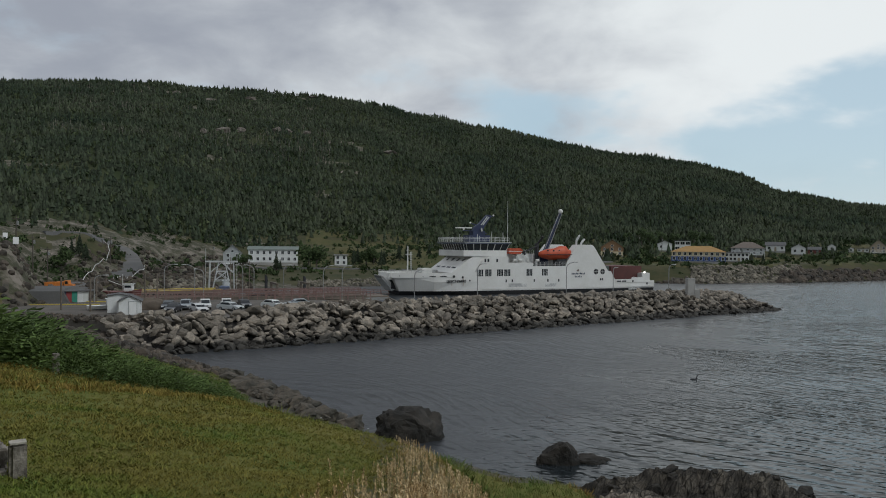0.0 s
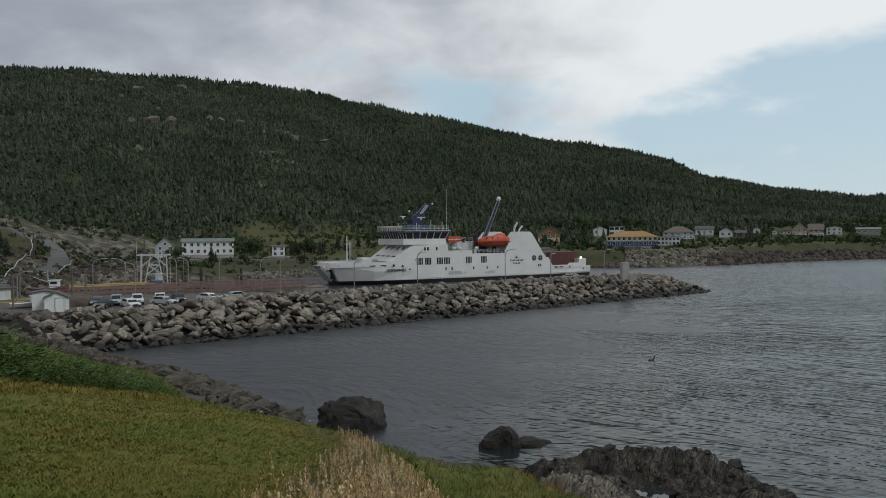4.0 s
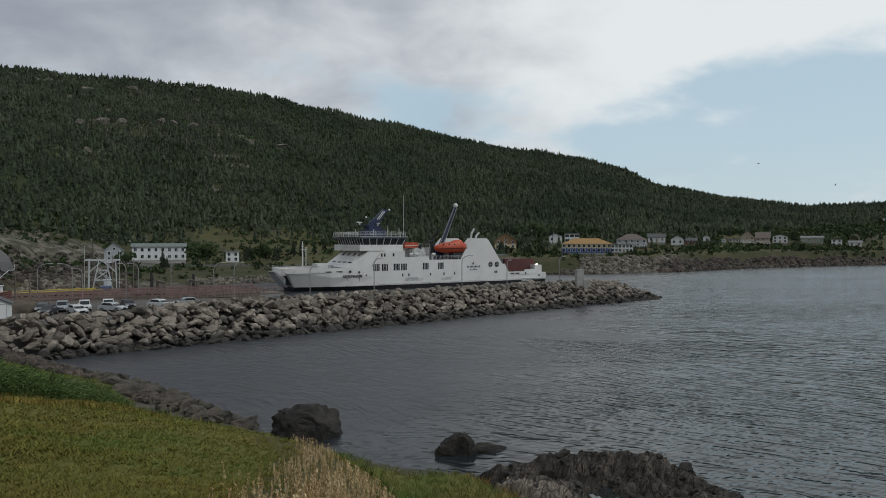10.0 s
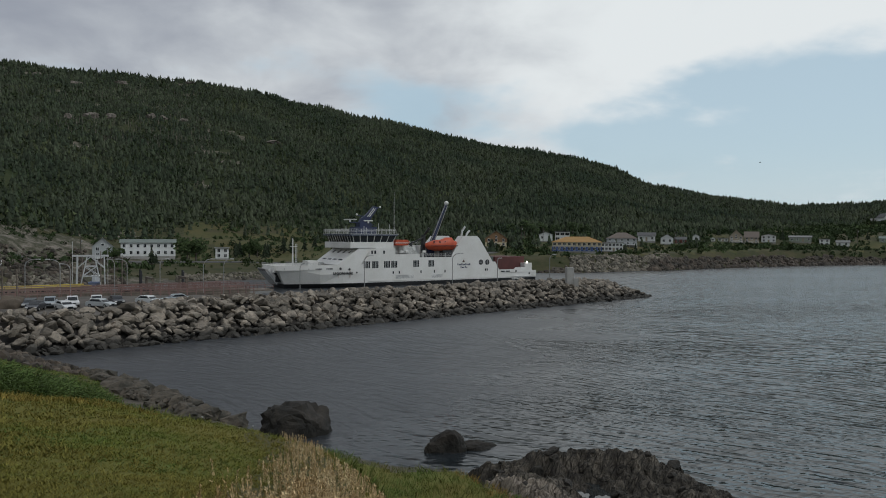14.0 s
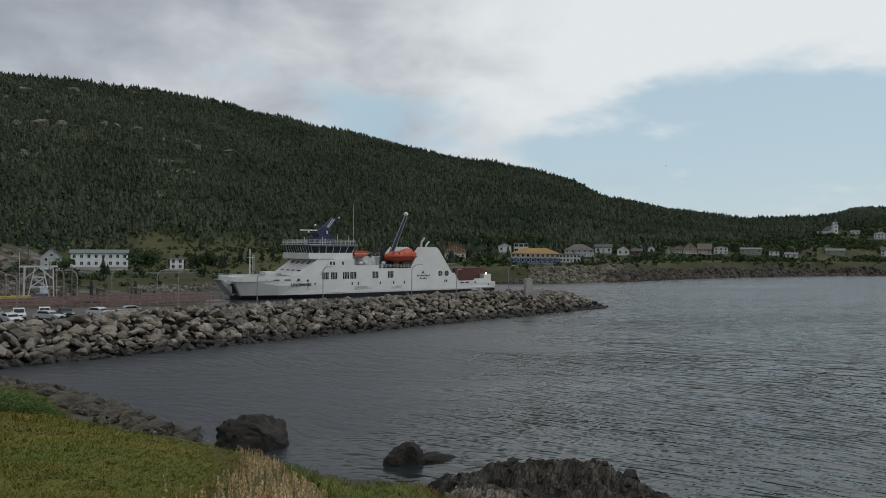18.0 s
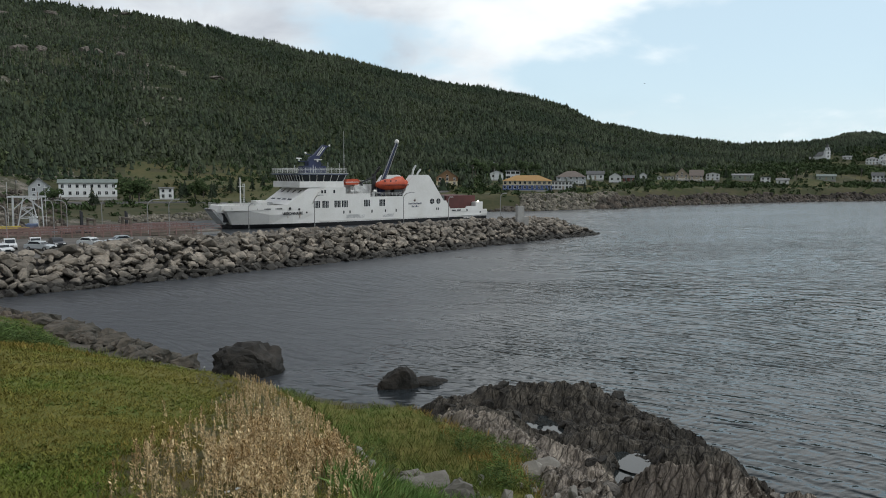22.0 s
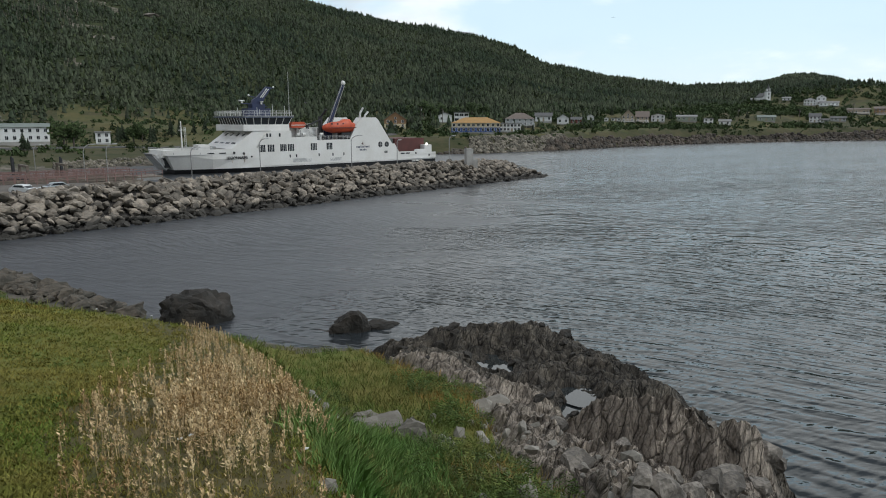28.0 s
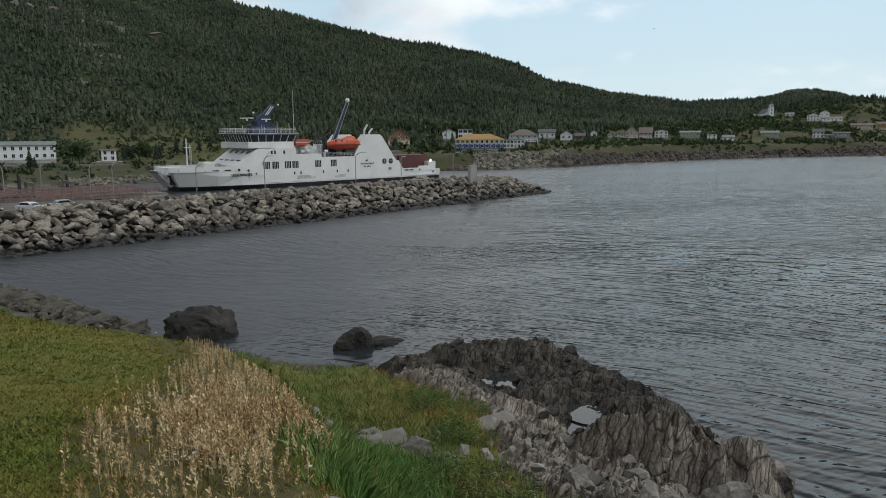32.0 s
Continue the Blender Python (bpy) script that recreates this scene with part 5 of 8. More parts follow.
def church(az, d):
    p = polar(az, d)
    C = thing("church", pose(p.x, p.y, gz(p.x, p.y), 0, 0, -az + 28), "white wooden church with a dark-capped tower", "church")
    part("nave", prism(bmesh.new(), [(-3.6, -1.5), (3.6, -1.5), (3.6, 3.6), (0, 7.0), (-3.6, 3.6)], 2.2, 14), W_white, C)
    part("roof", prism(bmesh.new(), [(-4.0, 3.3), (0, 7.05), (4.0, 3.3), (4.0, 3.55), (0, 7.3), (-4.0, 3.55)], 2.0, 14.3), R_dark, C)
    tw = part("tower", boxed(-1.9, 1.9, -1.2, 2.4, -1.5, 8.2), W_white, C)
    part("belfry", boxed(-1.35, 1.35, -0.7, 1.9, 8.2, 10.4), W_white, C)
    bm = bmesh.new()
    rod(bm, (0, 0.6, 10.4), (0, 0.6, 14.2), 1.5, 0.05, seg=8)
    part("spire", bm, R_dark, C)
    part("tower_cap", boxed(-2.1, 2.1, -1.4, 2.6, 8.1, 8.4), R_dark, C)
    for z in (2.2, 5.2):
        part("window", boxed(-0.5, 0.5, -1.28, -1.1, z, z + 1.7), M_dark, C)
    part("louvre", boxed(-0.5, 0.5, -0.78, -0.6, 8.7, 9.9), M_dark, C)


church(38.88, 684)
CLEAR.append((*polar(38.88, 690).xy, 14))
for a, d, h in ((-15.2, 262, 6.6), (-14.9, 259, 4.2), (-7.6, 300, 7), (-6.8, 305, 6), (-9.2, 296, 5), (12.9, 372, 6), (19.0, 365, 6.5), (22.0, 330, 4), (26.0, 372, 3.4), (-29.0, 224, 6.5), (-28.6, 222, 5), (-29.5, 226, 5), (28.0, 445, 7), (32.3, 462, 7), (37.6, 500, 6), (-8.9, 302, 7.5), (-9.2, 306, 6), (-7.0, 283, 7.5), (-5.6, 312, 8), (-5.0, 318, 7), (-4.0, 322, 6), (-3.2, 330, 7)):
    spruce(a, d, h)
for a, d, h in ((14.0, 385, 8), (13.4, 392, 9), (14.8, 398, 8), (15.8, 392, 7), (17.2, 395, 8), (12.4, 395, 7), (18.2, 398, 7.5), (24.8, 402, 5), (27.2, 400, 5), (34.2, 476, 6), (39.8, 515, 6), (41.0, 540, 7), (-12.7, 266, 9.5), (-12.1, 268, 9), (-8.2, 300, 7.5), (-7.6, 298, 6.5), (-17.9, 250, 6), (-30.3, 214, 5.5), (-29.9, 216, 6)):
    leaf_tree(a, d, h)
# bare crags on the hillside: azimuth, distance, width, height
CRAGS = [(-20.2, 812, 11, 6), (-20.6, 631, 8, 5), (-19.2, 650, 13, 5.5), (-17.9, 659, 9, 5), (-15.3, 673, 9, 6), (-14.3, 678, 7, 5), (-13.0, 682, 8, 4.5), (-6.5, 642, 12, 4), (-17.3, 840, 13, 4.5), (-22.6, 828, 9, 6), (-12.5, 876, 14, 3)]
for az, d, w, h in CRAGS:
    CLEAR.append((*polar(az, d - 6).xy, w * 0.62))

build_woods()


def shore_rocks(name, spans, material, label):
    """Riprap or broken ledges along the far waterline."""
    r = np.random.RandomState(4)
    vs, fs, where, base = [], [], [], 0
    for a0, a1, n, wid, size in spans:
        for _ in range(n):
            a = r.uniform(a0, a1)
            q = r.uniform(-1, wid)
            d = float(np.interp(a, *FAR_SHORE)) + q
            where.append((d * math.sin(radians(a)), d * math.cos(radians(a))))
            co, fa = STONE_DATA[r.randint(len(STONE_DATA))]
            s = size * r.uniform(0.5, 1.5)
            m = np.array(Euler(r.uniform(0, 6, 3)).to_matrix()) * s
            vs.append(co @ m.T + np.array([0, 0, 0.1 * s]))
            fs.append(fa + base)
            base += len(co)
    P = np.array(where)
    P = np.column_stack([P, ground_z(P[:, 0], P[:, 1])])
    vs = [v + p for v, p in zip(vs, P)]
    ob = mesh_object(name, np.concatenate(vs).tolist(), np.concatenate(fs).tolist(), material)
    tagged(ob, label, "rocks", kind="stuff")


M_riprap = mat("riprap", (0.19, 0.165, 0.13), 0.9, (0.085, 0.08, 0.06), 0.3, 3, 0.5, island=0.5)
M_ledge = mat("far_ledge", (0.085, 0.066, 0.050), 0.9, (0.034, 0.030, 0.024), 0.3, 3, 0.5, island=0.5)
STONE_DATA = []
for me in STONES[:6]:
    co = np.empty(len(me.vertices) * 3)
    me.vertices.foreach_get("co", co)
    STONE_DATA.append((co.reshape(-1, 3), np.array([tuple(f.vertices) for f in me.polygons])))
shore_rocks("shore_riprap", ((-13.5, -3, 420, 14, 0.9), (17.0, 24.5, 1000, 14, 1.05), (-24.5, -20.5, 260, 26, 0.9)), M_riprap, "grey and tan riprap along the far shore")
shore_rocks("shore_ledges", ((23, 48, 1500, 7, 1.8), (8, 17, 160, 4, 0.9), (-35, -28, 420, 70, 0.8), (-29, -17, 900, 110, 1.1)), M_ledge, "dark broken ledges along the far shore")


def utility_pole(x, y, h, arm=True):
    T = thing("utility_pole", pose(x, y, gz(x, y), 0, 0, rnd.uniform(-25, 25)), "weathered wooden utility pole by the road", "pole", "utility poles")
    bm = bmesh.new()
    rod(bm, (0, 0, -0.5), (0, 0, h), 0.15, 0.10, seg=8)
    part("pole", bm, M_bark, T)
    if arm:
        part("crossarm", boxed(-0.9, 0.9, -0.06, 0.06, h - 0.7, h - 0.55), M_bark, T)
        part("transformer", boxed(0.15, 0.5, -0.2, 0.2, h - 2.0, h - 1.1, 0.06), M_steel, T)


for a, d, h in ((-12.54, 272, 8.5), (-19.9, 268, 8), (-31.9, 190, 9), (-32.9, 178, 9), (-31.0, 200, 8.5), (-27.0, 228, 8), (13.2, 345, 8), (14.9, 345, 7), (24.9, 372, 7), (37.0, 480, 9), (41.0, 500, 9), (44.3, 590, 9)):
    p = polar(a, d)
    utility_pole(p.x, p.y, h)

# ---- the headland in front: rocks, grass, weeds ----
STRIKE = radians(30)


def slate(name, base, second, tide):
    """Slate in steep beds: streaks along the strike, pale and rusty bands, dark joints."""
    m = mat(name, base, 0.85, second, 1.3, 12, 0.0, amount=0.6, spec=0.3, tide=tide)
    N, L = m.node_tree.nodes, m.node_tree.links
    b = N["Principled BSDF"]
    plain = b.inputs["Base Color"].links[0].from_socket
    co = N.new("ShaderNodeTexCoord")
    mp = N.new("ShaderNodeMapping")
    mp.inputs["Rotation"].default_value = (0, 0, STRIKE)
    mp.inputs["Scale"].default_value = (5.5, 0.28, 0.22)
    L.new(co.outputs["Object"], mp.inputs[0])
    n = N.new("ShaderNodeTexNoise")
    n.inputs["Scale"].default_value, n.inputs["Detail"].default_value, n.inputs["Roughness"].default_value, n.inputs["Distortion"].default_value = 1.0, 7, 0.66, 0.12
    L.new(mp.outputs[0], n.inputs[0])
    r = N.new("ShaderNodeValToRGB")
    e = r.color_ramp.elements
    e[0].position, e[0].color = 0.32, (0.50, 0.47, 0.44, 1)
    e[1].position, e[1].color = 0.70, (1.2, 1.15, 1.07, 1)
    for p, c in ((0.44, (0.74, 0.70, 0.66, 1)), (0.55, (0.97, 0.93, 0.88, 1))):
        q = r.color_ramp.elements.new(p)
        q.color = c
    L.new(n.outputs[0], r.inputs[0])
    # open joints between the broken beds, at two sizes
    wob = N.new("ShaderNodeTexNoise")
    wob.inputs["Scale"].default_value, wob.inputs["Detail"].default_value = 1.6, 4
    L.new(co.outputs["Object"], wob.inputs[0])
    bend = N.new("ShaderNodeVectorMath")
    bend.operation = "MULTIPLY_ADD"
    L.new(wob.outputs["Color"], bend.inputs[0])
    bend.inputs[1].default_value = (0.3, 0.3, 0.3)
    L.new(co.outputs["Object"], bend.inputs[2])
    gaps = []
    for size, width in (((0.42, 1.9, 1.5), 0.06), ((0.15, 0.7, 0.6), 0.09)):
        cm = N.new("ShaderNodeMapping")
        cm.vector_type = "TEXTURE"
        cm.inputs["Rotation"].default_value = (0, radians(14), -STRIKE)
        cm.inputs["Scale"].default_value = size
        L.new(bend.outputs[0], cm.inputs[0])
        vo = N.new("ShaderNodeTexVoronoi")
        vo.feature = "DISTANCE_TO_EDGE"
        vo.inputs["Scale"].default_value = 1.0
        L.new(cm.outputs[0], vo.inputs[0])
        gr = N.new("ShaderNodeMapRange")
        L.new(vo.outputs["Distance"], gr.inputs[0])
        gr.inputs[1].default_value, gr.inputs[2].default_value = 0.0, width
        gr.inputs[3].default_value = 0.42 if size[0] > 0.3 else 0.72
        gaps.append(gr.outputs[0])
    gap = N.new("ShaderNodeMath")
    gap.operation = "MULTIPLY"
    L.new(gaps[0], gap.inputs[0])
    L.new(gaps[1], gap.inputs[1])
    dk = N.new("ShaderNodeVectorMath")
    dk.operation = "SCALE"
    L.new(r.outputs[0], dk.inputs[0])
    L.new(gap.outputs[0], dk.inputs[3])
    mx = N.new("ShaderNodeMix")
    mx.data_type, mx.blend_type = "RGBA", "MULTIPLY"
    mx.inputs[0].default_value = 1.0
    L.new(plain, mx.inputs[6])
    L.new(dk.outputs[0], mx.inputs[7])
    L.new(mx.outputs[2], b.inputs["Base Color"])
    rel = N.new("ShaderNodeMath")
    rel.operation = "MULTIPLY_ADD"
    L.new(n.outputs[0], rel.inputs[0])
    rel.inputs[1].default_value = 0.7
    L.new(gap.outputs[0], rel.inputs[2])
    bp = N.new("ShaderNodeBump")
    bp.inputs["Strength"].default_value, bp.inputs["Distance"].default_value = 1.0, 0.14
    L.new(rel.outputs[0], bp.inputs["Height"])
    L.new(bp.outputs[0], b.inputs["Normal"])
    return m


M_wetrock = mat("dark_wet_rock", (0.046, 0.039, 0.032), 0.75, (0.016, 0.015, 0.013), 0.9, 9, 1.0, dist=0.10, amount=0.6, spec=0.25)
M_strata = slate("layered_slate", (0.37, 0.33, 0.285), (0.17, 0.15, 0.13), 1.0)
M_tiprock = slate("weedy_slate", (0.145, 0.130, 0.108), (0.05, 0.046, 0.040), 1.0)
M_palestone = mat("pale_stone", (0.20, 0.182, 0.155), 0.85, (0.13, 0.118, 0.10), 2.0, 18, 0.5, spread=0.25)
M_block = mat("slate_block", (0.235, 0.208, 0.178), 0.85, (0.085, 0.076, 0.066), 1.6, 11, 0.9, dist=0.08, amount=0.7, spread=0.3, spec=0.3)
M_rubble = mat("pale_rubble", (0.27, 0.25, 0.22), 0.85, (0.15, 0.14, 0.12), 2.0, 18, 0.5, island=0.4)
M_blade = mat("grass_blades", (0.115, 0.160, 0.027), 0.8, (0.19, 0.168, 0.040), 0.45, 2.5, 0.0, island=0.35, amount=0.7, spec=0.2)
M_longgrass = mat("long_grass", (0.088, 0.150, 0.032), 0.8, (0.150, 0.150, 0.042), 0.35, 2.0, 0.0, island=0.35, amount=0.6, spec=0.2)
M_bright = mat("bright_grass", (0.13, 0.25, 0.065), 0.75, (0.15, 0.21, 0.06), 0.6, 3.0, 0.0, island=0.3, spec=0.25)
M_ochre = mat("ochre_grass", (0.30, 0.185, 0.055), 0.85, (0.20, 0.15, 0.05), 0.6, 3.0, 0.0, island=0.3, spec=0.2)
M_dryweed = mat("dry_weed", (0.72, 0.58, 0.36), 0.9, (0.40, 0.27, 0.13), 1.3, 6.0, 0.0, island=0.35, amount=0.6, spec=0.2)
M_hedge = mat("hedge_leaves", (0.090, 0.135, 0.036), 0.8, (0.050, 0.080, 0.024), 0.25, 2.0, 0.0, island=0.45, spec=0.25)
M_brownleaf = mat("brown_weeds", (0.28, 0.19, 0.048), 0.85, (0.16, 0.165, 0.042), 0.3, 2.0, 0.0, island=0.4, spec=0.2)


def hashed(p, q, seed):
    """One height, -1 to 1, for each broken block of a grid."""
    k = (np.floor(p).astype(np.int64) * 374761393 + np.floor(q).astype(np.int64) * 668265263 + seed * 1274126177) & 0x7FFFFFFF
    k = ((k ^ (k >> 13)) * 1103515245) & 0x7FFFFFFF
    return ((k ^ (k >> 16)) & 0xFFFF) / 32767.5 - 1


def bedding(x, y):
    """Across and along the strike, a little wavy."""
    u, v = x * math.cos(STRIKE) - y * math.sin(STRIKE), x * math.sin(STRIKE) + y * math.cos(STRIKE)
    return u + 0.30 * fbm(x * 0.4, y * 0.4, 71), v + 0.45 * fbm(x * 0.7, y * 0.7, 68)


def strata(x, y):
    """Relief of the tilted slate beds: thin fins along the strike, broken into blocks, and a finer grain."""
    u, v = bedding(x, y)
    fins = 1 - 2.2 * np.abs(fbm(u * 1.7, v * 0.22, 61, 4))
    blocks = 0.40 * hashed(u * 0.9, v * 0.45, 5) + 0.34 * hashed(u * 2.1 + 0.4, v * 0.8, 6) + 0.22 * hashed(u * 4.6, v * 1.5, 8)
    joint = np.abs(fbm(u * 1.2 + 3, v * 0.9, 67, 3))
    big = 0.95 * blocks + 0.45 * fins + 0.55 * fbm(u * 0.5, v * 0.4, 62, 4) - 0.55 * sstep(0.06, 0.0, joint)
    knobs = 0.9 - 2.4 * np.abs(fbm(x * 0.62, y * 0.50, 64, 4)) + 0.30 * hashed(u * 0.8, v * 0.9, 66) + 0.25 * hashed(u * 2.0, v * 1.6, 69)
    worn = sstep(23.5, 26.5, y + 0.5 * fbm(x * 0.6, y * 0.6, 74))
    big = big * (1 - worn) + 0.85 * knobs * worn
    return big, 0.07 * fbm(u * 5.0, v * 1.4, 63, 3) + 0.10 * fbm(x * 2.6, y * 2.6, 65, 4)


# crests of the upstanding beds: points x, y, z; fall to the landward and to the seaward side
CRESTS = [([(11.4, 23.2, 2.0), (12.1, 22.45, 2.9), (12.95, 21.85, 3.1), (14.05, 21.1, 3.25), (14.55, 21.0, 2.8), (15.3, 21.1, 2.4), (16.3, 21.2, 0.6)], 1.7, 0.95),
          ([(13.3, 19.5, 2.5), (14.05, 18.85, 3.2), (14.65, 18.55, 3.5), (15.4, 18.45, 3.0), (15.8, 18.5, 2.2), (16.5, 18.35, 1.4), (17.0, 18.2, 0.4)], 2.0, 1.6),
          ([(7.6, 23.2, 3.1), (8.9, 21.0, 3.1), (8.95, 18.8, 3.5), (9.5, 17.8, 3.6), (10.1, 16.6, 3.6), (10.5, 16.1, 3.5), (11.0, 15.8, 3.2), (11.4, 15.4, 2.4)], 0.25, 1.1),
          ([(7.6, 36.6, 0.9), (9.0, 36.0, 1.7), (11.7, 35.8, 1.6), (14.4, 35.1, 1.8), (15.4, 34.6, 1.4), (16.4, 34.4, 0.7)], 0.42, 0.7),
          ([(7.4, 31.0, 1.9), (9.0, 31.2, 1.7), (10.2, 30.4, 1.4), (11.6, 29.4, 1.3), (13.4, 29.4, 1.4)], 0.5, 0.5),
          ([(9.4, 26.8, 2.2), (10.6, 26.9, 2.0), (11.8, 27.2, 1.7)], 0.5, 0.6),
          ([(14.6, 26.6, 1.3), (15.4, 26.9, 1.6), (17.2, 26.4, 1.3), (18.0, 26.8, 0.5)], 0.6, 0.7),
          ([(14.2, 31.8, 0.9), (16.4, 31.6, 0.9), (18.2, 31.2, 0.4)], 0.3, 0.4)]


def crest_height(x, y):
    out = np.full(x.shape, -9.0)
    for pts, near, far in CRESTS:
        for (ax, ay, az), (bx, by, bz) in zip(pts, pts[1:]):
            dx, dy = bx - ax, by - ay
            t = np.clip(((x - ax) * dx + (y - ay) * dy) / (dx * dx + dy * dy), 0, 1)
            d = np.hypot(x - ax - t * dx, y - ay - t * dy)
            front = dx * (y - ay) - dy * (x - ax) < 0
            out = np.maximum(out, az + t * (bz - az) - d * np.where(front, near, far))
    return out


POOLS = [(11.2, 32.5, 0.85, 1.05, 1.0), (13.7, 27.6, 0.85, 0.95, 0.9), (12.7, 25.5, 0.78, 0.8, 1.0), (10.4, 30.4, 0.9, 0.5, 0.4)]


def outcrop():
    st = 0.078
    xs, ys = np.arange(3.5, 19.6, st), np.arange(7.5, 40.0, st)
    X, Y = np.meshgrid(xs, ys, indexing="ij")
    s = side_distance(X, Y, SHORE, True)
    m = rock_mask(X, Y)
    big, fine = strata(X, Y)
    u, v = bedding(X, Y)
    slip = 0.20 * hashed(u * 1.7, v * 0.25, 81) + 0.12 * hashed(u * 4.0, v * 0.5, 82) + 0.20 * fbm(u * 1.1, v * 0.5, 83)     # each bed stands a little forward or back
    XS, YS = X + slip * math.sin(STRIKE), Y + slip * math.cos(STRIKE)
    level = np.interp(Y, [8, 12, 15, 17.5, 19.5, 24, 27, 31, 36], [6.3, 4.6, 3.2, 2.0, 0.9, 0.75, 0.7, 0.8, 0.6])
    bank = np.interp(Y, [8, 12, 16, 19, 21, 24, 27, 30.5, 36], [7.0, 5.4, 4.1, 3.5, 3.1, 2.7, 2.2, 1.8, 1.0])
    body = bank + (level - bank) * sstep(7.8, 11.8, XS)
    body = np.where(s > 0, body * sstep(-0.5, 2.4, s), s * 0.8)
    rise = crest_height(XS, YS)
    k = 0.25
    h = np.clip(0.5 + 0.5 * (rise - body) / k, 0, 1)
    base = body * (1 - h) + rise * h + k * h * (1 - h)
    amp = np.interp(Y, [8, 13, 20, 24.5, 28, 40], [0.40, 0.42, 0.30, 0.34, 0.46, 0.42])
    z = base + m * (amp * big * sstep(-1.6, 0.6, s) + fine) - (1 - m) * 0.9 - 0.9 * sstep(0.0, -1.6, s)
    bowl = [np.hypot((X - px) / (rx * 1.1), (Y - py) / (ry * 1.55)) + 0.14 * fbm(X * 1.3, Y * 1.3, 88) for px, py, pz, rx, ry in POOLS]
    for q, (px, py, pz, rx, ry) in zip(bowl, POOLS):      # a low rim holds the water
        z = np.where(q < 1.7, np.maximum(z, (pz + 0.07 + 0.10 * big + fine) * sstep(1.7, 1.2, q) + z * sstep(1.2, 1.7, q)), z)
    for q, (px, py, pz, rx, ry) in zip(bowl, POOLS):
        w = sstep(0.75, 1.1, q)
        z = z * w + (pz - 0.18 + 0.42 * big + fine) * (1 - w)
    n, k = X.shape
    idx = np.arange(n * k).reshape(n, k)
    F = np.stack([idx[:-1, :-1], idx[1:, :-1], idx[1:, 1:], idx[:-1, 1:]], -1)
    zc = (z[:-1, :-1] + z[1:, 1:]) / 2
    use = (m[:-1, :-1] > 0.01) & (zc > -1.2)
    T = thing("rock_outcrop", pose(0, 0, 0), "layered grey-brown slate outcrop, dark and wet at the waterline", "rocks")
    V, F = np.stack([X, Y, z], -1).reshape(-1, 3), F[use]
    # its beds, one slab after another across the strike
    u = X * math.cos(STRIKE) - Y * math.sin(STRIKE) + 0.8 * fbm(X * 0.5, Y * 0.5, 72)
    w = X * math.sin(STRIKE) + Y * math.cos(STRIKE) + 1.2 * fbm(X * 0.4, Y * 0.4, 73)
    # bladderwrack and black lichen cover the wave-washed tip
    dark = (Y + 1.6 * fbm(X * 0.5, Y * 0.5, 91) + 1.7 * (X - 11.6) > 25.8).astype(int)[:-1, :-1][use]
    bed = (np.floor(u / 3.2) + 40 * np.floor(w / 6.5))[:-1, :-1][use]
    for b in np.unique(bed):
        q = bed == b
        ids, inv = np.unique(F[q], return_inverse=True)
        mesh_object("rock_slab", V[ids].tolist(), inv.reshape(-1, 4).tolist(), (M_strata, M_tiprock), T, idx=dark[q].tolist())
    return T, (xs, ys, z, m)


_, OUT = outcrop()


def out_z(x, y):
    xs, ys, z, m = OUT
    i, j = int((x - xs[0]) / (xs[1] - xs[0])), int((y - ys[0]) / (ys[1] - ys[0]))
    if 0 <= i < len(xs) and 0 <= j < len(ys) and m[i, j] > 0.3:
        return max(float(z[i, j]), gz(x, y) - 0.5)
    return gz(x, y)


def pool_material():
    m = mat("still_pool", (0.03, 0.035, 0.036), 0.03, scale=1.0, fine=8, bump=0.03)
    return m


M_pool = pool_material()
for px, py, pz, rx, ry in POOLS:
    bm = bmesh.new()
    ring = []
    for k in range(28):
        a = k / 28 * 6.283
        r = 1.22 + 0.1 * noise.noise(Vector((math.cos(a) * 2.2 + px, math.sin(a) * 2.2, py)))
        ring.append((px + rx * r * math.cos(a), py + ry * 1.4 * r * math.sin(a)))
    prism(bm, ring, pz - 0.3, pz, "z")
    tagged(part("tide_pool", bm, M_pool), "still tide pool mirroring the sky among rocks", "pool", "tide pools")


def rock(x, y, z, sx, sy, sz, seed, material, label, name="boulder", cuts=10, turn=0, rough=0.12, sub=4, group="boulders", boxy=1.0):
    """A broken boulder: a ball cut by planes and roughened in two scales."""
    bm = bmesh.new()
    bmesh.ops.create_icosphere(bm, subdivisions=sub, radius=1.0)
    r = random.Random(seed)
    if boxy < 1:
        for v in bm.verts:
            v.co = Vector([math.copysign(abs(c) ** boxy, c) for c in v.co])
    for _ in range(cuts):
        n = Vector((r.gauss(0, 1), r.gauss(0, 1), r.gauss(0.2, 0.8))).normalized()
        lim = r.uniform(0.55, 0.85)
        for v in bm.verts:
            o = v.co.dot(n) - lim
            if o > 0:
                v.co -= n * o
    off = Vector((seed * 1.7, seed * 0.3, 0))
    for v in bm.verts:
        p = Vector((v.co.x * sx, v.co.y * sy, v.co.z * sz))
        k = rough * (noise.noise(v.co * 2.1 + off) + 0.6 * noise.noise(v.co * 5.2 + off) + 0.4 * noise.noise(v.co * 11 + off))
        v.co = p * (1 + k)
    ob = part(name, bm, material)
    ob.matrix_basis = pose(x, y, z, 0, 0, turn)
    return tagged(ob, label, "rock", group)


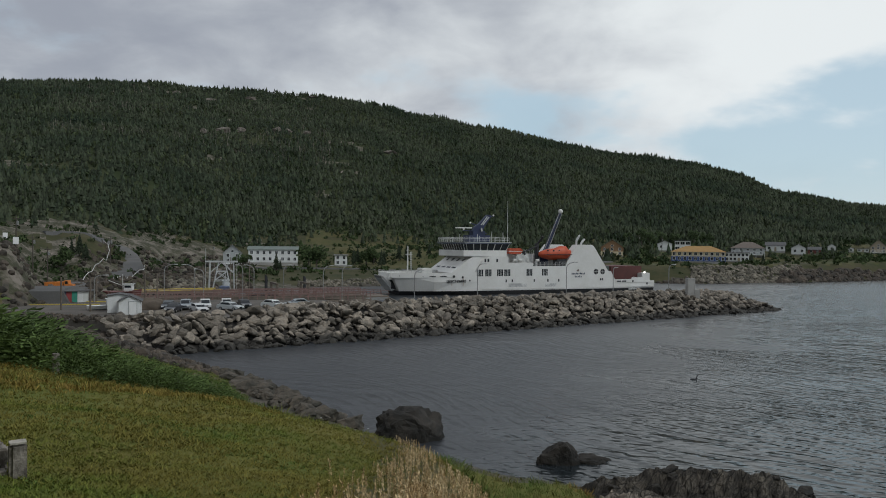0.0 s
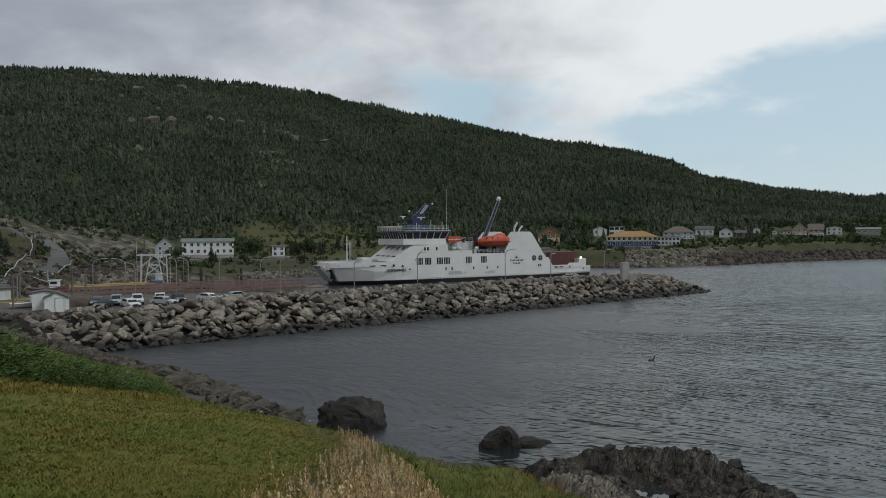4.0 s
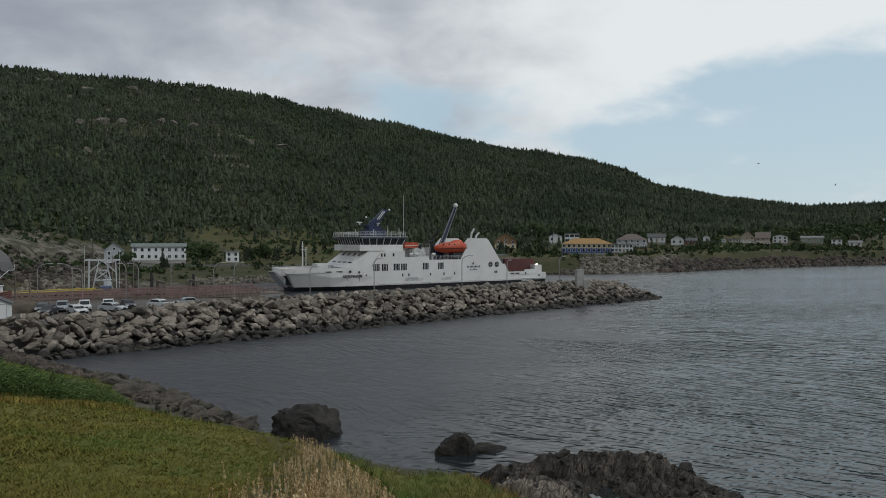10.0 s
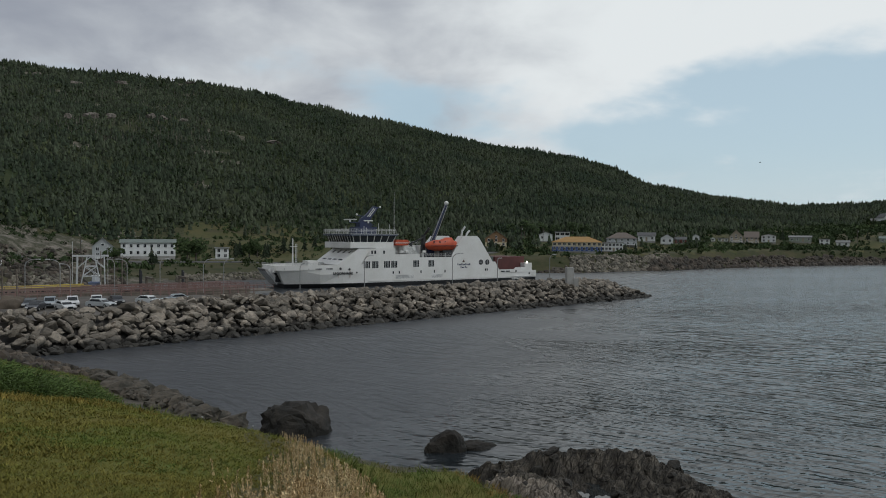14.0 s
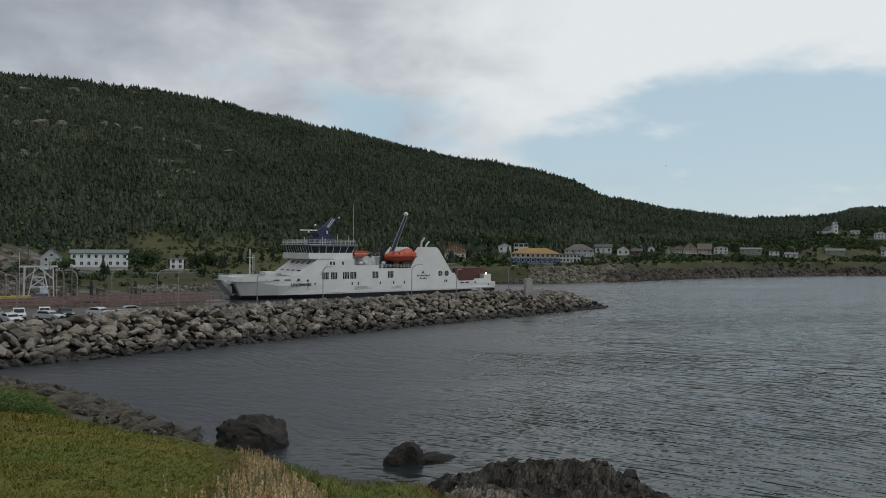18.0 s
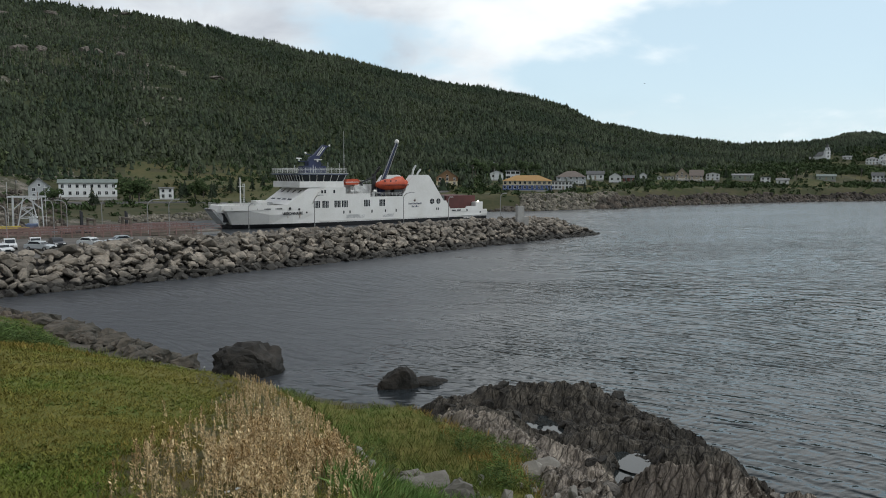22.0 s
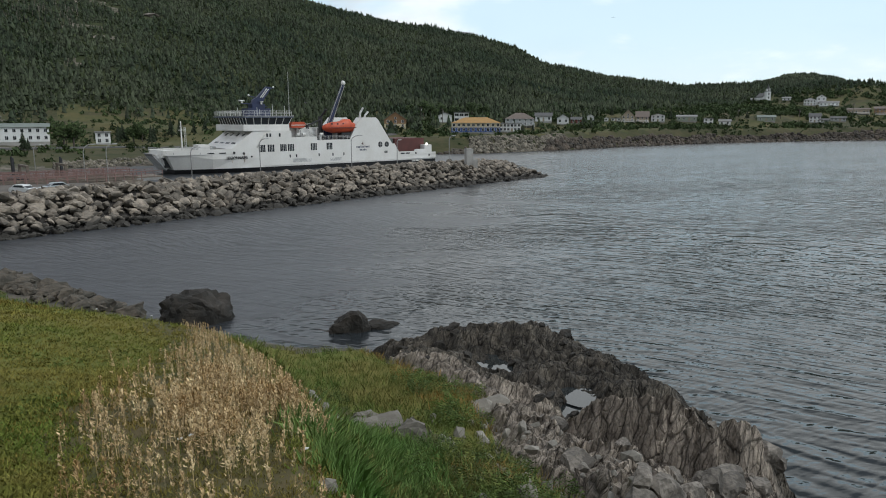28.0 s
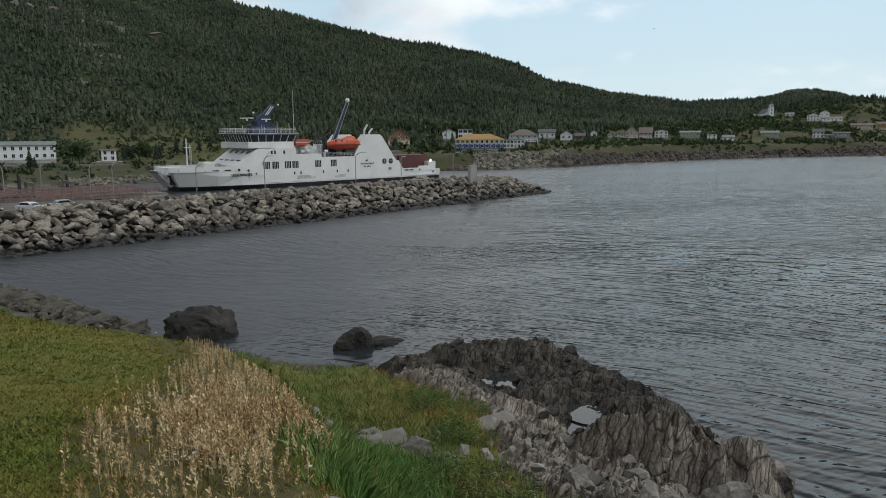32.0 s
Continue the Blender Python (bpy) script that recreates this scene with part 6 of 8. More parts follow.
rock(-3.75, 47.6, -0.2, 2.2, 1.8, 2.15, 15, M_wetrock, "big dark rounded rock standing in the water", "sea_rock", 3, rough=0.17, boxy=0.62, group="rocks in the water")
rock(5.3, 43.0, 0.0, 1.35, 1.0, 1.45, 21, M_wetrock, "pointed dark rock breaking the water", "sea_rock", 10, rough=0.16, group="rocks in the water")
rock(7.3, 43.4, -0.1, 1.3, 0.8, 0.75, 22, M_wetrock, "low dark rock beside the pointed one", "sea_rock", 8, rough=0.2, group="rocks in the water")
M_crag = mat("bare_crag", (0.21, 0.182, 0.158), 0.9, (0.12, 0.105, 0.09), 0.35, 2.0, 1.0, dist=0.5, amount=0.6, spec=0.2)
for k, (az, d, w, h) in enumerate(CRAGS):
    p = polar(az, d)
    rock(p.x, p.y, gz(p.x, p.y) + 0.1 * h, w * 0.62, 5.0, h * 0.62, 500 + k, M_crag, "bare pale rock face among the spruces", "crag", 9, -az, rough=0.2, sub=3, group="crags on the hillside")
rr = random.Random(31)
# ledge rocks below the lawn, along the cove
for k in range(110):
    t = rr.random()
    x, y = (-20.5 + 12.3 * t, 65.0 - 15.2 * t)
    o = rr.uniform(-1.0, 3.6)
    x, y = x - o * 0.75 + rr.uniform(-0.5, 0.5), y - o * 0.65
    s = 0.3 + 0.85 * rr.random() ** 2
    rock(x, y, gz(x, y) + 0.2, s * 1.3, s, s * 0.75, 100 + k, M_shorerock, "flat dark ledge rock on the cove's shore", "ledge_rock", 8, rr.uniform(0, 90), rough=0.26, sub=3, group="ledge rocks on the cove")
# blocks on and beside the outcrop
for k in range(110):
    y = 11 + 25 * rr.random() ** 1.6
    x = rr.uniform(7.0, 17.0)
    s0 = float(side_distance(np.array([x]), np.array([y]), SHORE, True)[0])
    if s0 < 0.2 or s0 > 9.0:
        continue
    s = rr.uniform(0.12, 0.42) * (1.5 if y < 19 else 1.0)
    rock(x, y, out_z(x, y) + 0.1 * s, s * 1.3, s * 0.8, s * 0.75, 200 + k, M_block if y < 22 else M_wetrock, "angular slate block lying on the outcrop", "slate_block", 12, rr.uniform(20, 50), rough=0.18, sub=3, group="slate blocks", boxy=0.7)
for x, y, sx, sy, sz, k in ((3.3, 18.9, 0.7, 0.5, 0.42, 1), (3.75, 17.6, 0.62, 0.45, 0.5, 2), (4.5, 16.6, 0.35, 0.3, 0.3, 3), (7.2, 22.6, 0.8, 0.6, 0.6, 5), (8.0, 23.2, 0.75, 0.6, 0.65, 6), (2.9, 20.6, 0.4, 0.3, 0.26, 7), (1.2, 14.9, 0.3, 0.24, 0.2, 8), (0.42, 4.9, 0.12, 0.09, 0.08, 9), (5.0, 12.3, 0.35, 0.3, 0.25, 10)):
    rock(x, y, out_z(x, y) + sz * 0.2, sx, sy, sz, 300 + k, M_palestone, "pale grey boulder half sunk in the grass", "boulder", 12, rough=0.2, sub=3, boxy=0.7)


def rubble():
    r = np.random.RandomState(9)
    vs, fs, base = [], [], 0
    for _ in range(420):
        t = r.rand()
        x, y = 0.85 + 2.3 * t + r.normal(0, 0.25), 14.2 + 6.2 * t + r.normal(0, 0.4)
        if r.rand() < 0.35:
            x, y = r.uniform(4, 9), r.uniform(9, 20)
        co, fa = STONE_DATA[r.randint(len(STONE_DATA))]
        s = 0.06 + 0.34 * r.rand() ** 2
        m = np.array(Euler(r.uniform(0, 6, 3)).to_matrix()) * s
        vs.append(co @ (m * np.array([1.3, 1, 0.7])).T + np.array([x, y, out_z(x, y) + 0.02]))
        fs.append(fa + base)
        base += len(co)
    tagged(mesh_object("rubble", np.concatenate(vs).tolist(), np.concatenate(fs).tolist(), M_rubble), "pale rubble stones spilling down the bank", "stones", kind="stuff")


rubble()


def beach_stones():
    r = np.random.RandomState(19)
    vs, fs, where, base = [], [], [], 0
    for _ in range(950):
        t = 1.45 * r.rand() - 0.45
        o = r.uniform(-1.0, 6.5)
        x, y = -38.5 + 19 * t - o * 0.72, 82.0 - 19 * t - o * 0.69
        co, fa = STONE_DATA[r.randint(len(STONE_DATA))]
        s = r.uniform(0.25, 1.3) * (0.6 + 0.5 * (1 - t))
        m = np.array(Euler(r.uniform(0, 6, 3)).to_matrix()) * s
        where.append((x, y))
        vs.append(co @ (m * np.array([1.3, 1, 0.7])).T + np.array([0, 0, 0.05 * s]))
        fs.append(fa + base)
        base += len(co)
    P = np.array(where)
    P = np.column_stack([P, ground_z(P[:, 0], P[:, 1])])
    vs = [v + p for v, p in zip(vs, P)]
    tagged(mesh_object("beach_stones", np.concatenate(vs).tolist(), np.concatenate(fs).tolist(), M_ledge), "brown and grey stones on the small beach", "stones", kind="stuff")


beach_stones()


def tuft_template(blades, spread, lean, width, seed):
    r = random.Random(seed)
    v, f = [], []
    for _ in range(blades):
        a, b = r.uniform(0, 6.283), r.uniform(0, 6.283)
        px, py = spread * r.random() * math.cos(a), spread * r.random() * math.sin(a)
        l = lean * r.uniform(0.3, 1.2)
        dx, dy = math.cos(b) * l, math.sin(b) * l
        wx, wy = -math.sin(b) * width, math.cos(b) * width
        h = r.uniform(0.6, 1.0)
        q = len(v)
        v += [(px + wx, py + wy, -0.05), (px - wx, py - wy, -0.05), (px + dx * 0.45 - wx * 0.7, py + dy * 0.45 - wy * 0.7, h * 0.6), (px + dx * 0.45 + wx * 0.7, py + dy * 0.45 + wy * 0.7, h * 0.6), (px + dx, py + dy, h)]
        f += [(q, q + 1, q + 2), (q, q + 2, q + 3), (q + 3, q + 2, q + 4)]
    return v, f


def inside(x, y, poly):
    return side_distance(x, y, poly, True)


def sow(n, seed, amin, amax, dmin, dmax):
    rg = np.random.RandomState(seed)
    a = np.radians(rg.uniform(amin, amax, n))
    d = dmin * (dmax / dmin) ** rg.rand(n)
    x, y = d * np.sin(a), d * np.cos(a)
    return rg, x, y, d


def build_grass():
    # the mown lawn
    rg, x, y, d = sow(64000, 21, -37, 14, 3.2, 34)
    e, w = side_distance(x, y, BROW, False), inside(x, y, WEEDS) + 0.45 * fbm(x * 1.6, y * 0.9, 27)
    k = (e < 0.5) & (w < 0.35 - 0.5 * rg.rand(len(x)))
    x, y = x[k], y[k]
    h = rg.uniform(0.022, 0.05, len(x)) * np.interp(np.hypot(x, y), [4, 9, 16], [0.75, 1.1, 1.5]) * (1 + 0.8 * np.maximum(fbm(x * 0.8, y * 0.8, 17), 0))
    v, f = tuft_template(5, 1.6, 1.0, 0.11, 2)
    tagged(scatter_mesh("lawn_grass", v, f, np.stack([x, y, ground_z(x, y), rg.uniform(0, 6.3, len(x)), h * 0.9, h], -1), M_blade, 0.2, 4), "short green and yellowing lawn grass", "grass", kind="stuff")
    # clover-like low leaves that break up the lawn
    rg, x, y, d = sow(9000, 26, -37, 8, 3.4, 20)
    e, w = side_distance(x, y, BROW, False), inside(x, y, WEEDS)
    k = (e < 0.2) & (w < -0.1) & (fbm(x * 0.9, y * 0.9, 18) > 0.05)
    x, y = x[k], y[k]
    h = rg.uniform(0.035, 0.075, len(x))
    v, f = leafy_template(16, 9)
    tagged(scatter_mesh("lawn_weeds", v, f, np.stack([x, y, ground_z(x, y) - 0.02, rg.uniform(0, 6.3, len(x)), h * 0.8, h * 0.8], -1), M_longgrass, 0.2, 4), "patches of low broad-leaved weeds in the lawn", "weeds", kind="stuff")
    # long grass on the lower slope
    rg, x, y, d = sow(27000, 22, -24, 36, 4.0, 42)
    e, s = side_distance(x, y, BROW, False), side_distance(x, y, SHORE, True)
    rocky = rock_mask(x, y) > 0.35
    k = (e > 0.4) & (s > 1.6) & ~rocky & (inside(x, y, WEEDS) < 0)
    x, y, s = x[k], y[k], s[k]
    tint = fbm(x * 0.28, y * 0.28, 19) + 0.25 * (rg.rand(len(x)) - 0.5) + 0.75 * sstep(4.6, 7.0, x) * sstep(13, 19, y) + 0.6 * np.exp(-((x - 5.0) / 1.1) ** 2 - ((y - 13.4) / 1.6) ** 2) - 0.1
    h = rg.uniform(0.16, 0.40, len(x))
    h = h * np.interp(np.hypot(x, y), [4, 9, 20], [0.45, 0.75, 1.0])
    v, f = tuft_template(9, 0.45, 0.6, 0.016, 5)
    for name, sel, m, lab in (("long_grass", tint < 0.34, M_longgrass, "long green grass on the slope above the rocks"), ("ochre_grass", tint >= 0.34, M_ochre, "ochre dry grass tufts at the edge of the rocks")):
        tagged(scatter_mesh(name, v, f, np.stack([x[sel], y[sel], ground_z(x[sel], y[sel]), rg.uniform(0, 6.3, sel.sum()), h[sel], h[sel]], -1), m, 0.2, 6), lab, "grass", kind="stuff")
    # bright tall clump by the bank
    n = 4400
    rg = np.random.RandomState(23)
    x, y = rg.normal(0.86, 0.22, n), rg.normal(6.4, 0.6, n)
    x[::2], y[::2] = rg.normal(2.7, 0.55, n // 2), rg.normal(15.4, 1.6, n // 2)
    h = rg.uniform(0.12, 0.32, n)
    h[::2] *= 1.7
    v, f = tuft_template(7, 0.45, 0.6, 0.014, 7)
    tagged(scatter_mesh("tall_grass", v, f, np.stack([x, y, ground_z(x, y), rg.uniform(0, 6.3, n), h, h], -1), M_bright, 0.2, 7), "bright green tall grass clump on the bank", "grass", kind="stuff")


build_grass()


def weed_template(seed):
    """A dry stalk with a plume of seed clusters."""
    r = random.Random(seed)
    v, f = [(0.012, 0, -0.05), (-0.012, 0, -0.05), (0.05, 0.03, 1.0)], [(0, 1, 2)]
    for k in range(28):
        t = r.uniform(0.42, 1.0)
        a = r.uniform(0, 6.283)
        w = 0.085 * (1.25 - t) + 0.03
        c = Vector((0.05 * t + w * math.cos(a) * r.random(), 0.03 * t + w * math.sin(a) * r.random(), t))
        s = 0.029 * r.uniform(0.7, 1.4)
        q = len(v)
        d = Vector((math.cos(a), math.sin(a), 0.9)) * s
        o = Vector((-math.sin(a), math.cos(a), 0.2)) * s * 0.8
        v += [tuple(c + d * 1.3), tuple(c + o), tuple(c - o), tuple(c - d * 0.8)]
        f += [(q, q + 1, q + 2), (q + 3, q + 2, q + 1)]
    for k in range(3):
        a = r.uniform(0, 6.283)
        z = r.uniform(0.1, 0.4)
        q = len(v)
        v += [(0, 0, z), (0.16 * math.cos(a), 0.16 * math.sin(a), z + 0.08), (0.1 * math.cos(a + 0.5), 0.1 * math.sin(a + 0.5), z + 0.02)]
        f.append((q, q + 1, q + 2))
    return v, f


def build_weeds():
    rg, x, y, d = sow(52000, 24, -24, 12, 3.4, 20)
    w = inside(x, y, WEEDS) + 0.45 * fbm(x * 1.6, y * 0.9, 27) + 0.1
    rim = sstep(1.5, 0.3, np.abs(side_distance(x, y, BROW, False) + 0.1)) * sstep(4.4, 7.0, y)      # thickest along the brow
    thick = np.clip(0.05 + 0.7 * np.maximum(fbm(x * 1.5, y * 1.2, 28), 0) + 0.62 * rim * (0.7 + 0.9 * fbm(x * 2.5, y * 1.6, 26)), 0.02, 0.9)
    k = (w > 0.02) & (rg.rand(len(x)) < thick * (0.22 + 0.9 * sstep(-0.12, 0.30, fbm(x * 3.2, y * 2.0, 25, 2))) * sstep(-0.05, 0.4, w) * np.interp(y, [3, 5, 8, 17], [0.30, 0.36, 0.8, 1.0]))
    x, y = x[k], y[k]
    h = rg.uniform(0.12, 0.34, len(x)) * np.interp(y, [3, 9, 13, 17], [0.9, 1.0, 0.8, 0.55])
    for j in range(3):
        q = np.arange(len(x)) % 3 == j
        v, f = weed_template(40 + j)
        ob = scatter_mesh("dry_weeds", v, f, np.stack([x[q], y[q], ground_z(x[q], y[q]), rg.uniform(0, 6.3, q.sum()), h[q], h[q]], -1), M_dryweed, 0.25, 30 + j)
        tagged(ob, "dense straw-coloured dry weeds gone to seed", "weeds", kind="stuff")
    rg, x, y, d = sow(12000, 29, -24, 12, 3.2, 17)
    k = inside(x, y, WEEDS) > -0.25
    x, y = x[k], y[k]
    h = rg.uniform(0.025, 0.07, len(x)) * np.interp(y, [3, 8], [0.6, 1.0])
    v, f = tuft_template(7, 1.0, 0.9, 0.035, 12)
    tagged(scatter_mesh("weed_undergrowth", v, f, np.stack([x, y, ground_z(x, y), rg.uniform(0, 6.3, len(x)), h, h], -1), M_brownleaf, 0.2, 31), "brown and green undergrowth between the dry weeds", "grass", kind="stuff")


build_weeds()


def build_hedge():
    rg = np.random.RandomState(44)
    n = 6400
    a, d = rg.uniform(-40, -13, n), rg.uniform(18, 64, n)
    x, y = d * np.sin(np.radians(a)), d * np.cos(np.radians(a))
    s = side_distance(x, y, SHORE, True)
    e = side_distance(x, y, BROW, False)
    lo = np.interp(a, [-40, -34, -27, -22, -18, -13], [22.5, 22, 20.5, 20.5, 25, 34]) + 1.5 * fbm(x / 3, y / 3, 3)
    k = (d > lo) & (s > np.where(x > -0.34 * y, 5.5, 3.0)) & (d < lo + np.interp(a, [-40, -30, -22, -13], [15, 15, 32, 26]))
    x, y, a, d = x[k], y[k], a[k], d[k]
    h = rg.uniform(0.65, 1.15, len(x)) * np.interp(a, [-40, -34, -30, -27, -22, -17, -13], [1.6, 1.3, 0.95, 0.72, 0.55, 0.45, 0.4]) * np.interp(d, [20, 45], [1.0, 0.75])
    for j in range(2):
        q = np.arange(len(x)) % 2 == j
        tagged(scatter_mesh("hedge_shrubs", *small_leaves(330, 50 + j), np.stack([x[q], y[q], ground_z(x[q], y[q]) - 0.15, rg.uniform(0, 6.3, q.sum()), h[q] * 0.85, h[q]], -1), M_hedge, 0.15, 51 + j), "dense green shrubs along the bank above the cove", "shrubs", kind="stuff")
    # rusty dry grass in front of the shrubs
    rg, x, y, d = sow(14000, 45, -38, -8, 14, 60)
    e, s = side_distance(x, y, BROW, False), side_distance(x, y, SHORE, True)
    k = (d > 13.5 + 4.0 * fbm(x / 3, y / 3, 6) + 6.0 * sstep(-10, -5, x)) & (e < 4) & (x < -4) & (s > 5) & (rg.rand(len(x)) < 0.75)
    x, y = x[k], y[k]
    h = rg.uniform(0.06, 0.17, len(x))
    v, f = tuft_template(8, 0.9, 0.7, 0.045, 15)
    tagged(scatter_mesh("rusty_grass", v, f, np.stack([x, y, ground_z(x, y), rg.uniform(0, 6.3, len(x)), h, h], -1), M_brownleaf, 0.2, 46), "rusty yellow-brown rough grass below the lawn", "grass", kind="stuff")


def shore_grass():
    rg, x, y, d = sow(14000, 47, -28, -5, 30, 68)
    s = side_distance(x, y, SHORE, True)
    k = (s > np.where(x > -0.34 * y, 4.0, 2.2) + 1.2 * fbm(x / 2, y / 2, 4)) & (s < 12)
    x, y = x[k], y[k]
    h = rg.uniform(0.10, 0.26, len(x))
    v, f = tuft_template(7, 0.9, 0.7, 0.06, 18)
    tagged(scatter_mesh("shore_grass", v, f, np.stack([x, y, ground_z(x, y), rg.uniform(0, 6.3, len(x)), h, h], -1), M_longgrass, 0.2, 48), "rough green grass above the cove's ledges", "grass", kind="stuff")


shore_grass()


def small_leaves(n, seed):
    r = random.Random(seed)
    v, f = [], []
    balls = [(Vector((r.gauss(0, 0.5), r.gauss(0, 0.5), r.uniform(0.2, 0.75))), r.uniform(0.25, 0.45)) for _ in range(7)]
    for _ in range(n):
        c, rad = r.choice(balls)
        d = Vector((r.gauss(0, 1), r.gauss(0, 1), r.gauss(0.3, 0.8))).normalized()
        c = c + d * rad * r.uniform(0.7, 1.05)
        a = (d + Vector((r.gauss(0, 0.8), r.gauss(0, 0.8), r.gauss(0, 0.8)))).normalized()
        t = a.orthogonal().normalized() * 0.029
        b = a.cross(t)
        q = len(v)
        v += [tuple(c + t * 1.4), tuple(c - t * 0.8 + b), tuple(c - t * 0.8 - b)]
        f.append((q, q + 1, q + 2))
    return v, f


build_hedge()


def terrace_bushes():
    rg = np.random.RandomState(61)
    n = 420
    x, y = rg.uniform(2.2, 8.0, n), rg.uniform(11.5, 27, n)
    e, s = side_distance(x, y, BROW, False), side_distance(x, y, SHORE, True)
    k = (e > 1.6) & (s > 2.0) & (rock_mask(x, y) < 0.6) & (fbm(x * 0.5, y * 0.4, 62) + 0.25 * sstep(3.5, 7.0, x) > 0.10)
    x, y = x[k], y[k]
    h = rg.uniform(0.28, 0.62, len(x))
    half = rg.rand(len(x)) < 0.6
    for q, m, lab in ((half, M_hedge, "low dark green bushes at the edge of the rocks"), (~half, M_longgrass, "low olive-green bushes on the terrace")):
        tagged(scatter_mesh("low_bushes", *small_leaves(330, 63), np.stack([x[q], y[q], ground_z(x[q], y[q]) - 0.08, rg.uniform(0, 6.3, q.sum()), h[q] * 0.9, h[q]], -1), m, 0.15, 64), lab, "bushes", kind="stuff")


terrace_bushes()


def timber_stack():
    x, y = -4.78, 6.75
    T = thing("timber_stack", pose(x - 0.05, y, gz(x, y) - 0.14, 0, 0, 38), "stack of weathered grey sawn timbers and posts", "timber stack")
    r = random.Random(3)
    rowz = 0.0
    for row in range(4):
        hh = r.uniform(0.12, 0.17)
        for col in range(3):
            x1 = 0.30 - 0.11 * row * 0.5 + r.uniform(-0.09, 0.08)
            part("timber", boxed(-1.6, x1, -0.42 + col * 0.2, -0.24 + col * 0.2, rowz, rowz + hh, 0.02, pose(0, 0, 0, 0, 0, r.uniform(-2, 2))), M_greywood, T)
        rowz += hh + 0.012
    part("post", boxed(0.30, 0.45, -0.5, -0.36, -0.1, 0.40, 0.03), M_greywood, T, "upright post with a pale sawn top")
    part("post_top", boxed(0.305, 0.445, -0.495, -0.365, 0.395, 0.412), M_palewood, T)


M_greywood = mat("grey_weathered_wood", (0.30, 0.27, 0.235), 0.9, (0.08, 0.068, 0.055), 7, 34, 0.9, dist=0.03, amount=0.6, spread=0.25)
M_palewood = mat("pale_sawn_wood", (0.50, 0.46, 0.40), 0.85, scale=8, fine=50)
timber_stack()


def fence_post(x, y, h):
    T = thing("fence_post", pose(x, y, gz(x, y), 3, 2, 0), "short weathered fence post before the shrubs", "fence post")
    bm = bmesh.new()
    rod(bm, (0, 0, -0.3), (0, 0, h), 0.10, 0.085, seg=9)
    part("post", bm, M_greywood, T)


fence_post(-10.35, 17.6, 0.5)


def flower(x, y):
    z = gz(x, y)
    T = thing("white_flower", pose(x, y, z), "small white flat-headed wildflower", "flower", "wildflowers")
    part("stem", rods([((0, 0, 0), (0, 0, 0.12))], 0.004, 4), M_longgrass, T)
    bm = bmesh.new()
    for k in range(9):
        a = k * 2.4
        bmesh.ops.create_icosphere(bm, subdivisions=1, radius=0.006, matrix=Matrix.Translation((0.011 * math.sqrt(k) * math.cos(a) * 0.6, 0.011 * math.sqrt(k) * math.sin(a) * 0.6, 0.12)))
    part("umbel", bm, M_trim, T)


for x, y in ((-0.62, 5.4), (-0.55, 5.5), (-2.9, 17.2), (-3.4, 16.5), (-2.2, 15.8), (-4.6, 17.9), (-5.2, 19.2), (0.3, 5.2)):
    flower(x, y)

# ---- the wharf and what stands on it ----
M_timber = mat("weathered_timber", (0.20, 0.165, 0.13), 0.9, (0.11, 0.09, 0.075), 1.2, 12, 0.4, spread=0.25)
M_rail_red = mat("red_oxide_rail", (0.24, 0.135, 0.12), 0.7, (0.17, 0.115, 0.10), 0.8, 6, 0.1)
M_yellow = mat("safety_yellow", (0.52, 0.40, 0.06), 0.7, (0.36, 0.28, 0.09), 0.8, 8, 0.1)
M_dirt = mat("dirt", (0.13, 0.10, 0.075), 0.95, (0.08, 0.065, 0.05), 0.5, 5, 0.6, dist=0.1)
M_tyre = mat("rubber", (0.02, 0.02, 0.02), 0.9, scale=3, fine=20)
M_lamp_head = mat("lamp_head", (0.6, 0.6, 0.58), 0.5, bump=0)
LOT = 3.0


